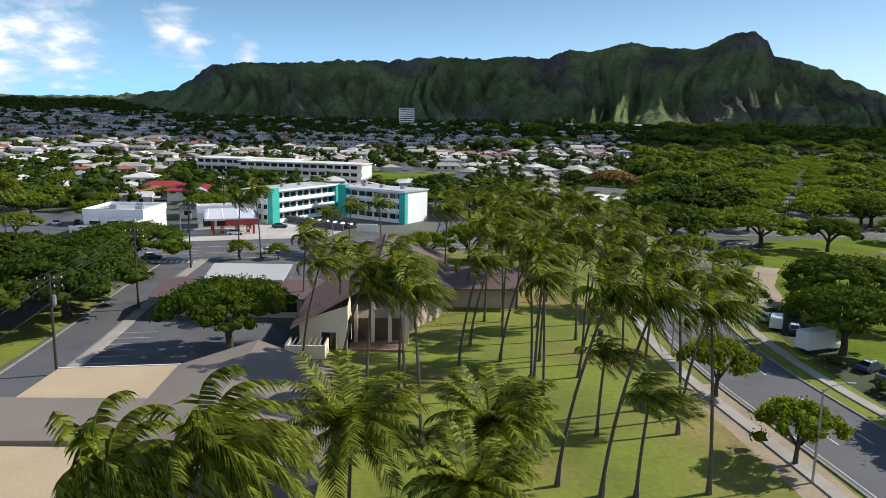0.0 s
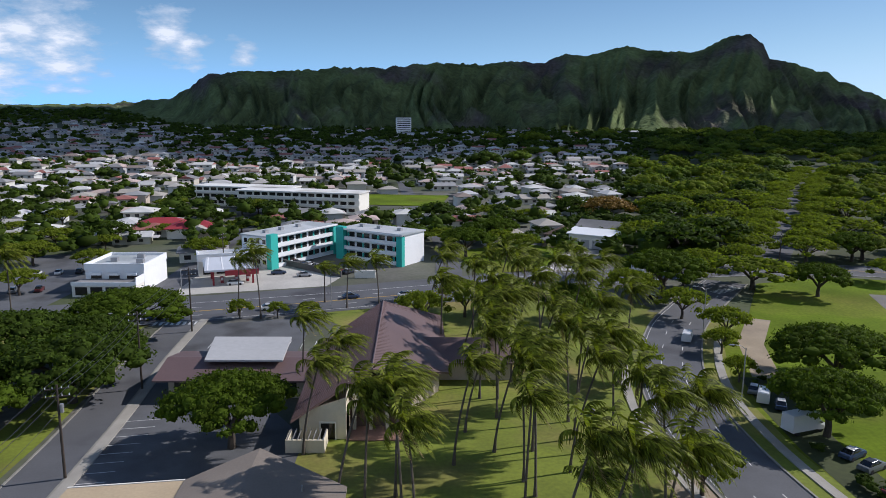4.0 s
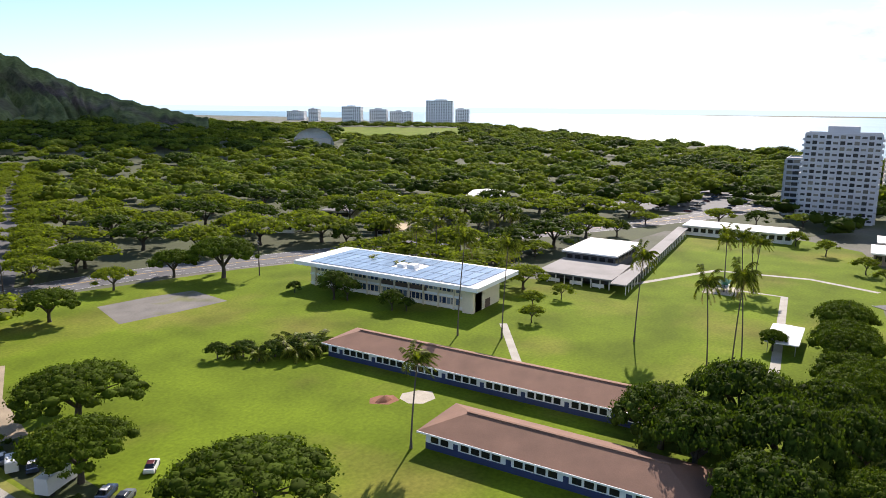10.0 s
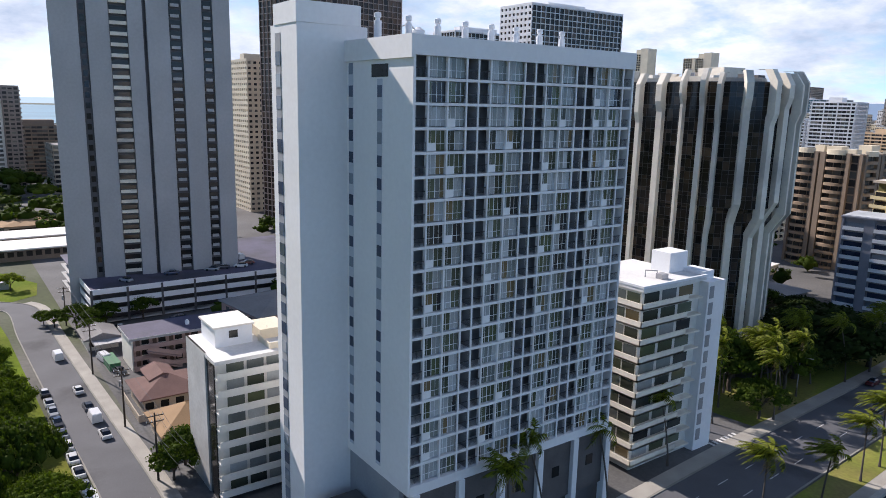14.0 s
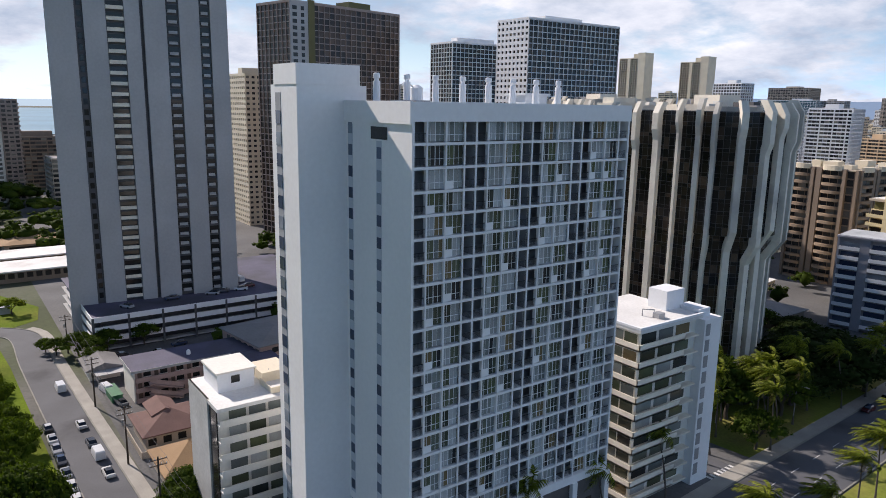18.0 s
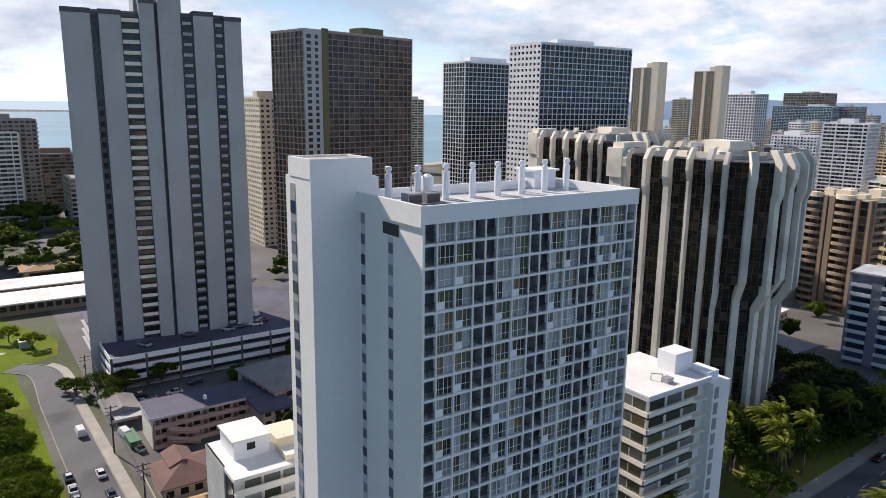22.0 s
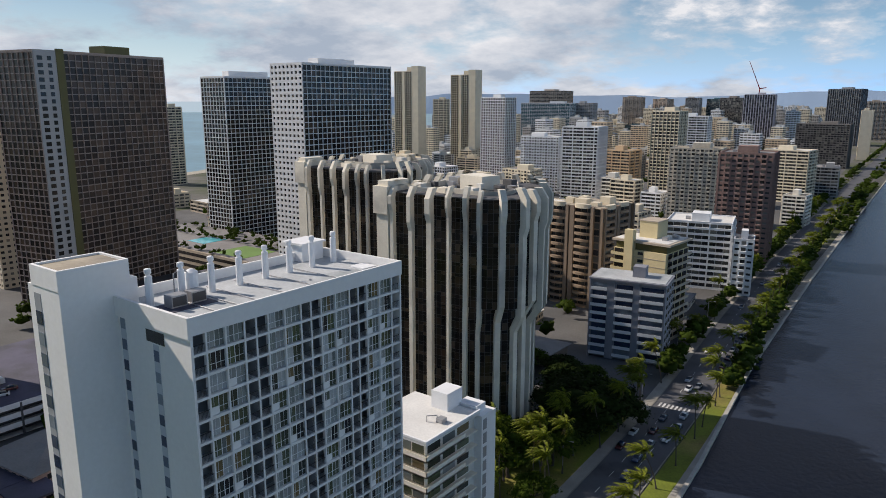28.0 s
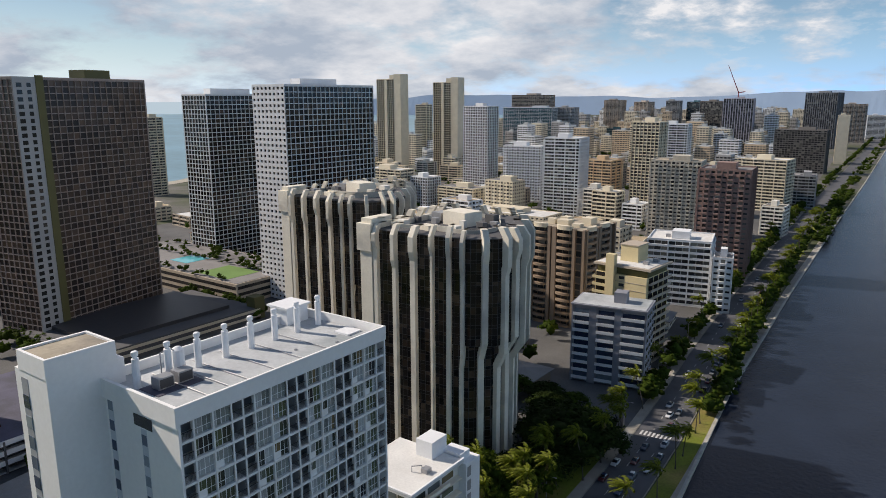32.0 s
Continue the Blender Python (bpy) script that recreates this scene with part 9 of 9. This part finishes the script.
# the grove on the library lawn
GROVE = [(-21, 112, 13), (-13.8, 100.6, 13), (-3.3, 74, 16), (-1.5, 66.5, 15), (10.6, 59, 17), (14.1, 57.3, 17), (17.1, 57.3, 9), (25, 69.8, 16), (23.6, 57.9, 16), (16.4, 69.1, 9), (22.9, 75.9, 17), (25.2, 92.4, 16), (20.5, 95.7, 16), (12.6, 80, 16),
         (11.7, 83.6, 16), (8.7, 91.7, 15), (-10.9, 75, 15), (-4.3, 80, 15), (-7.6, 75, 14), (10.1, 103, 16), (10.4, 73.7, 15), (26.5, 73.6, 15), (-17.3, 91, 13), (35.9, 124.8, 15), (20.8, 101.6, 15), (8, 110.6, 16), (10.9, 110.5, 17), (37, 94.3, 8),
         (5, 98, 15), (14, 92, 15), (18, 86, 15), (3, 88, 14), (16, 108, 16), (24, 110, 16), (14, 118, 16), (20, 124, 17), (26, 130, 16), (11, 128, 16), (17, 138, 17), (23, 144, 16), (9, 146, 15), (14, 152, 16), (28, 150, 15), (2, 132, 15), (5, 120, 14),
         (-12, 164, 12), (-20, 167, 11), (0, 168, 12), (4, 176, 13), (14, 170, 13), (22, 164, 14), (34, 152, 14), (-85.6, 143, 17), (-38.4, 157.5, 15), (-44, 160, 13), (32, 168, 14), (40, 162, 13), (-26, 172, 9)]
for x, y, h in GROVE:
    palm(x, y, h)
for x, y, h in ((169, 44, 21), (157, 24.6, 20), (162.5, 18.4, 21), (160, 20, 21), (93.5, 60, 15), (154, 73, 23), (149.8, 83.3, 24), (232, 34, 16), (240, 30, 17), (236, 26, 16), (244, 36, 16), (248, 28, 15), (180, 132, 8), (178, 120, 8), (176, 110, 7), (210, 148, 14), (214, 140, 15), (222, 134, 14),
                (230, 128, 14), (240, 122, 15), (250, 118, 14), (205, 132, 14), (96, -46, 14), (93, -44, 13)):
    palm(x, y, h)
# along the canal road and in the tower garden
for k in range(46):
    y = -96 - k * 13 + rp.uniform(-4, 4)
    i = min(range(len(R_ALA)), key=lambda j: abs(R_ALA[j][1] - y))
    palm(R_ALA[i][0] - 10.5 + rp.uniform(-1.5, 1.5), y, rp.uniform(9, 13))
    if k % 2 == 0 and k > 6:
        palm(R_ALA[i][0] + 9.5, y, rp.uniform(8, 13))
for x, y, h in ((76, -122, 13), (80, -130, 14), (84, -138, 15), (90, -142, 14), (78, -142, 12), (98, -144, 13), (74, -150, 13), (76, -160, 14), (92, -132, 10), (100, -136, 11), (104, -132, 10), (72, -180, 14), (74, -198, 13), (66, -80, 13), (64, -58, 15), (65, -66, 15), (70, -100, 12), (74, -118, 14), (82, -126, 12), (86, -132, 13), (96, -128, 11), (72, -140, 14), (70, -134, 13), (80, -150, 13), (72, -168, 14), (70, -190, 13), (76, -206, 12), (100, -120, 10), (88, -124, 12), (104, -142, 12), (80, -160, 15), (78, -146, 13)):
    palm(x, y, h)
# the tall palms just below the start
for seed, x, y, h, n, ln, wind in ((31, -16.9, 34, 14.0, 40, 4.4, 0.8), (32, -11.8, 34.6, 14.6, 46, 5.4, 0.9), (33, -6.6, 49, 9.6, 54, 5.8, 0.2), (34, 3.5, 49.5, 9.6, 54, 5.2, 0.1), (35, 1.6, 41, 9.4, 44, 4.2, 0.15)):
    q = make_palm(seed, h, 0.5, 1.0, n, ln, True, wind, 24, 0.1, "tall coconut palm with long windblown fronds" if wind > 0.5 else "bushy feather palm with long stiff fronds", 1.0 if wind > 0.5 else 0.62)
    q.matrix_basis = pose(x, y, 0)
# broad upright fronds in the clump beside the classrooms
for seed, x, y, ln in ((51, 116, 106, 5.6), (52, 120, 105, 6.4), (53, 108, 118, 2.8), (54, 110, 112, 3.2), (55, 118.5, 109.5, 6.0), (56, 123, 106, 5.4), (57, 121.5, 110.5, 5.0)):
    q = make_palm(seed, 1.4, 0.1, 0.3, 16, ln, False, 0.15, 19, 0.16, "low clump of broad upright green fronds")
    q.matrix_basis = pose(x, y, 0)
for lst in (PALMS, MONKEY, MONKEY_D, MID, MID_D, SMALL, LOW, LOW_D, HOUSES, [ORANGE_T, BANYAN]):
    for ob in lst:
        drop_thing(ob)

# ---- vehicles ----
def loft(s, sections):
    """A body through cross-sections (x, half width, z low, z high, inset of the top)."""
    rings = []
    for x, hw, z0, z1, ins in sections:
        rings.append(len(s.v))
        s.v += [(x, -hw, z0), (x, -hw, (z0 + z1) / 2), (x, -hw + ins, z1), (x, hw - ins, z1), (x, hw, (z0 + z1) / 2), (x, hw, z0)]
    for a, b in zip(rings, rings[1:]):
        for k in range(6):
            s.f.append((a + k, a + (k + 1) % 6, b + (k + 1) % 6, b + k))
    s.f.append(tuple(rings[0] + k for k in range(6)))
    s.f.append(tuple(rings[-1] + k for k in reversed(range(6))))
    return s


def make_car(kind, label, paint, category="car"):
    t = thing("parked_" + kind, label, category, "vehicles", pose(0, 0, -400))
    if kind == "car":
        body = loft(Shape(), [(-2.2, 0.7, 0.4, 0.8, 0.1), (-2.1, 0.85, 0.28, 0.95, 0.12), (-1.0, 0.9, 0.25, 1.0, 0.1), (0.9, 0.9, 0.25, 0.98, 0.1), (2.0, 0.84, 0.28, 0.8, 0.14), (2.2, 0.68, 0.4, 0.65, 0.1)])
        cabin = loft(Shape(), [(-1.75, 0.72, 0.93, 0.97, 0.05), (-1.15, 0.76, 0.93, 1.42, 0.16), (0.2, 0.76, 0.93, 1.45, 0.16), (1.05, 0.72, 0.93, 0.98, 0.06)])
        roof = loft(Shape(), [(-1.05, 0.58, 1.4, 1.46, 0.05), (0.15, 0.58, 1.42, 1.5, 0.05)])
        wheels, r = ((-1.35, 1.35)), 0.33
    elif kind == "van":
        body = loft(Shape(), [(-2.5, 0.85, 0.35, 1.9, 0.12), (-2.4, 0.95, 0.3, 2.0, 0.12), (1.2, 0.95, 0.3, 2.0, 0.14), (2.0, 0.93, 0.3, 1.2, 0.12), (2.5, 0.85, 0.4, 0.95, 0.1)])
        cabin = loft(Shape(), [(1.16, 0.88, 1.1, 1.86, 0.16), (2.02, 0.86, 1.08, 1.22, 0.1)])
        roof = loft(Shape(), [(-2.3, 0.75, 1.98, 2.06, 0.05), (1.0, 0.75, 1.98, 2.06, 0.05)])
        wheels, r = ((-1.6, 1.6)), 0.36
    else:
        body = loft(Shape(), [(-3.4, 1.15, 0.7, 3.2, 0.05), (1.6, 1.15, 0.7, 3.2, 0.05)])
        loft(body, [(1.7, 1.0, 0.5, 2.2, 0.15), (2.7, 1.0, 0.45, 1.5, 0.15), (3.3, 0.95, 0.5, 1.2, 0.1)])
        cabin = loft(Shape(), [(1.72, 0.93, 1.4, 2.12, 0.15), (2.72, 0.9, 1.38, 1.5, 0.1)])
        roof = loft(Shape(), [(-3.3, 1.05, 3.18, 3.26, 0.03), (1.5, 1.05, 3.18, 3.26, 0.03)])
        wheels, r = ((-2.2, 2.4)), 0.48
    b = part("body", body, paint, t)
    part("window_glass", cabin, CARGLASS, t)
    part("roof", roof, paint, t)
    for x in wheels:
        for y in (-0.8, 0.8):
            part("wheel", Shape().tube([(x, y - 0.1, r), (x, y + 0.1, r)], [r, r], 12), TYRE, t)
    return t


CAR = make_car("car", "parked saloon car in plain paint", CARPAINT)
VAN = make_car("van", "white parked van with dark windscreen", VANWHITE, "van")
TRUCK = make_car("truck", "white box truck parked under trees", VANWHITE, "truck")
rv = random.Random(4)


def car(x, y, turn, ob=None, z=0.062):
    copy_thing(ob or CAR, pose(x, y, z, 0, 0, turn))


for i, x in enumerate((92, 98, 104, 110, 116, 122, 127.5, 133, 138.5, 144, 149.5, 155, 161)):
    car(x, -14.6 + 0.01 * (x - 104), rv.choice((0, 180)), VAN if i == 3 else None)
for x, ob in ((134.5, None), (143, VAN), (149, None), (183, VAN), (105, None), (159, None)):
    car(x, -21.6 + (x - 104) * 0.028, 2, ob)
for x, y, a, ob in ((33.4 + 4, 117.7, 75, None), (53.5, 142, 65, VAN), (54.6, 110, 62, VAN), (54.6, 113.5, 60, None), (56, 107, 64, None), (55, 98, 20, TRUCK), (57.5, 90, 30, None), (58, 86.5, 28, None), (57, 80, 25, None), (66, 91, 40, None), (62, 198, 24, None), (57, 176, 55, None), (62, 210, -20, VAN)):
    car(x, y, a, ob)
for x, y, a in ((-38, 165, 18), (-20, 176, 18), (-62, 156, 18), (-70, 166, 198), (-92, 147, 18), (18, 186, 20), (36, 200, 22), (-6, 178, 20)):
    car(x, y, a, None, 0.07)
for k in range(16):
    car(-140 + (k % 8) * 5.5 + rv.uniform(-0.4, 0.4), 172 + (k // 8) * 22 + (k % 8) * 1.5, 105)
for k in range(8):
    car(-42 + k * 2.6, 219.5 - k * 2.0, 50)
for x, y in ((-44, 204), (-53, 190.5), (-36, 201)):
    car(x, y, 15)
for x, y, a, ob in ((214.1, -41.6, 30, None), (229.6, -53.9, 75, None), (226, -57.0, 70, None), (216.1, -54.9, 80, None), (215.3, -66.8, 60, None), (216.3, -70.4, 75, None), (227, -79.4, 8, VAN), (215.7, -76.0, 70, None), (218.5, -79.3, 75, None)):  # on the podium
    car(x, y, a, ob, 9.42)
for x, y, a, ob in ((176.5, -28.2, 10, VAN), (166.4, -29.6, 12, None), (186, -37, 92, None), (190, -37.5, 88, None), (195, -38, 90, None), (199, -36, 92, None), (191, -44, 90, None), (196, -45, 91, None), (200.5, -52, 90, None), (184, -45, 92, VAN)):
    car(x, y, a, ob)
for x, y, a in ((61.7, -177.5, 91), (59.2, -183.6, 91), (60.3, -200.7, 91), (59, -192.3, 92), (64.8, -196, 91), (64, -186, 91), (67.8, -172, 92), (68.3, -182, 91), (63, -214, 90), (66, -222, 90), (68.5, -230, 90), (64, -226, 91), (61.5, -168, 91), (60.5, -158, 91),
                (72, -262, 94), (78, -330, 94), (70, -290, 94), (81, -380, 95), (76, -402, 95), (84, -430, 95)):
    car(x, y, a)
for k in range(16):
    y = -240 - k * 9.5
    i = min(range(len(R_ALA)), key=lambda j: abs(R_ALA[j][1] - y))
    if rv.random() < 0.75:
        car(R_ALA[i][0] + (R_ALA[i][1] - y) * 0.08 - 5.2, y, 94)
for k in range(20):
    car(95 + k * 6.2, -214.5 - 0.0 * k, 2) if rv.random() < 0.35 else None
for k in range(40):  # beach car park under the trees
    car(404 + (k % 8) * 13 + rv.uniform(-1, 1), 66 + (k // 8) * 17, 90)
for ob in (CAR, VAN, TRUCK):
    drop_thing(ob)

# ---- poles, lamps, wires ----
def power_pole(x, y, h=13.0, turn=0, box=True):
    t = thing("power_pole", "dark wooden power pole with cross-arms", "power pole", "power poles", pose(x, y, 0, 0, 0, turn))
    part("pole", Shape().tube([(0, 0, 0), (0, 0, h)], [0.2, 0.13], 8), WOOD, t)
    for z in (h - 0.6, h - 1.6):
        a = part("cross_arm", Shape().box(-1.4, -0.07, z, 1.4, 0.07, z + 0.14), WOOD, t)
        for k in (-1.3, -0.5, 0.5, 1.3):
            part("insulator", Shape().tube([(k, 0, z + 0.14), (k, 0, z + 0.4)], [0.06, 0.04], 6), WHITE, a)
    if box:
        part("transformer", Shape().tube([(0.35, 0, h - 3.6), (0.35, 0, h - 2.5)], [0.25, 0.25], 8), METAL, t)
    return t


def street_lamp(x, y, turn, h=9.0):
    t = thing("street_lamp", "slim grey street lamp with a curved arm", "street lamp", "street lamps", pose(x, y, 0, 0, 0, turn))
    part("post", Shape().tube([(0, 0, 0), (0, 0, h)], [0.12, 0.08], 8), METAL, t)
    part("arm", Shape().tube([(0, 0, h - 0.3), (0.8, 0, h + 0.3), (2.2, 0, h + 0.5)], [0.06, 0.05, 0.04], 6), METAL, t)
    part("lamp_head", Shape().box(2.0, -0.14, h + 0.4, 2.8, 0.14, h + 0.56), METAL, t)


POLES = [(-46.0, 84.5, 12.5, 20), (-48.2, 114.5, 13.5, 20), (-50.5, 147, 14, 20), (168, -24.4, 12, 90), (136.4, -24.6, 12, 90), (113, -24.8, 12, 90), (210, -25, 11, 90), (168.9, 171.4, 12, 60), (108, 214, 12, 60), (-60, 205, 12, 60)]
for i, (x, y, h, a) in enumerate(POLES):
    power_pole(x, y, h, a, i % 2 == 0)


def wires(a, b, h):
    s = Shape()
    (x0, y0, h0), (x1, y1, h1) = a[:3], b[:3]
    d = math.hypot(x1 - x0, y1 - y0)
    nx, ny = (y1 - y0) / d, -(x1 - x0) / d
    for off, dz in ((-1.3, -0.2), (0.5, -0.2), (1.3, -0.2), (0, -3.4)):
        s.tube([(x0 + (x1 - x0) * t + nx * off, y0 + (y1 - y0) * t + ny * off, h0 + (h1 - h0) * t + dz - 2.4 * t * (1 - t)) for t in (0, 0.2, 0.4, 0.6, 0.8, 1)], [0.03] * 6, 3)
    w = thing("power_lines", "thin black sagging power lines between poles", "power line", "power lines")
    part("cables", s, RAIL, w)


wires(POLES[0], POLES[1], 0)
wires(POLES[1], POLES[2], 0)
wires(POLES[6], POLES[3], 0)
wires(POLES[3], POLES[4], 0)
wires(POLES[4], POLES[5], 0)
wires((100, -25, 12, 0), POLES[5], 0)
wires((-44, 55, 12, 0), POLES[0], 0)
for x, y, a in ((32.8, 95.1, 0), (33.8, 60, 0), (60, 150, 160), (51, 110, 180), (84, -136, 180), (75, -205, 180), (74, -150, 180), (78, -245, 180), (84, -300, 180), (-24, 169, 100), (26, 190, 100)):
    street_lamp(x, y, a)
heap = thing("soil_heap", "small heap of red soil beside a dug trench", "soil heap", at=pose(107.6, 75.6, 0.06))
hs = Shape()
for i in range(10):
    for j in range(4):
        q = []
        for a, b2 in ((i, j), (i + 1, j), (i + 1, j + 1), (i, j + 1)):
            th, k = 6.28319 * a / 10, b2 / 4
            q.append((2.3 * (1 - k) * math.cos(th) * (1 + 0.2 * math.sin(3 * th)), 1.3 * (1 - k) * math.sin(th), 0.9 * k ** 0.8))
        hs.face(*q)
part("heap", hs, REDSOIL, heap)
# bins on the lawn, the playground
b = thing("rubbish_bin", "dark round rubbish bin on the lawn", "bin", at=pose(25, 104, 0))
part("bin_body", Shape().tube([(0, 0, 0), (0, 0, 0.95)], [0.4, 0.45], 10), RAIL, b)
part("lid", Shape().tube([(0, 0, 0.95), (0, 0, 1.1)], [0.47, 0.2], 10), RAIL, b)
g_ = thing("playground_frame", "small climbing frame on pale sand", "playground", at=pose(234, 35, 0))
for x, y in ((-3, -2), (3, -2), (-3, 2), (3, 2)):
    part("post", Shape().tube([(x, y, 0), (x, y, 3)], [0.09, 0.09], 6), METAL, g_)
part("platform", Shape().box(-3, -2, 1.5, 3, 2, 1.65), METAL, g_)
part("canopy", hip_roof(Shape(), -3, -2, 3, 2, 3, 1.2, 0.3), GREENBIN, g_)
tt = thing("white_tent", "white fabric canopy beside the trees", "tent", at=pose(186, 12, 0))
part("canopy", hip_roof(Shape(), -8, -3.5, 8, 3.5, 3, 1.2, 0.2), WHITE, tt)
for x, y in ((-7.5, -3), (7.5, -3), (-7.5, 3), (7.5, 3)):
    part("post", Shape().tube([(x, y, 0), (x, y, 3)], [0.08, 0.08], 6), METAL, tt)
sk = thing("green_skip", "long green rubbish skip", "skip", at=pose(172, -29, 0, 0, 0, 2))
part("container", Shape().box(-4, -1.2, 0.0, 4, 1.2, 1.8), GREENBIN, sk)
part("rim", Shape().box(-4.1, -1.3, 1.7, 4.1, 1.3, 1.85), GREENBIN, sk)
tk = thing("pump_box", "small grey box on the school lawn", "box", at=pose(262, -14, 0))
part("box_body", Shape().box(-2, -1.6, 0, 2, 1.6, 2.2), CONCRETE, tk)
part("lid", Shape().box(-2.2, -1.8, 2.2, 2.2, 1.8, 2.4), METAL, tk)
# tower crane over the far city
c_ = thing("tower_crane", "red lattice construction crane over a far tower", "crane", at=pose(372, -1540, 101))
part("mast", Shape().tube([(0, 0, 0), (0, 0, 14)], [1.0, 1.0], 4), RED, c_)
part("jib", Shape().tube([(0, 0, 12), (22, 6, 66)], [1.1, 0.5], 4), RED, c_)
part("counter_jib", Shape().tube([(0, 0, 12), (-12, -3, 14)], [1.0, 0.9], 4), RED, c_)
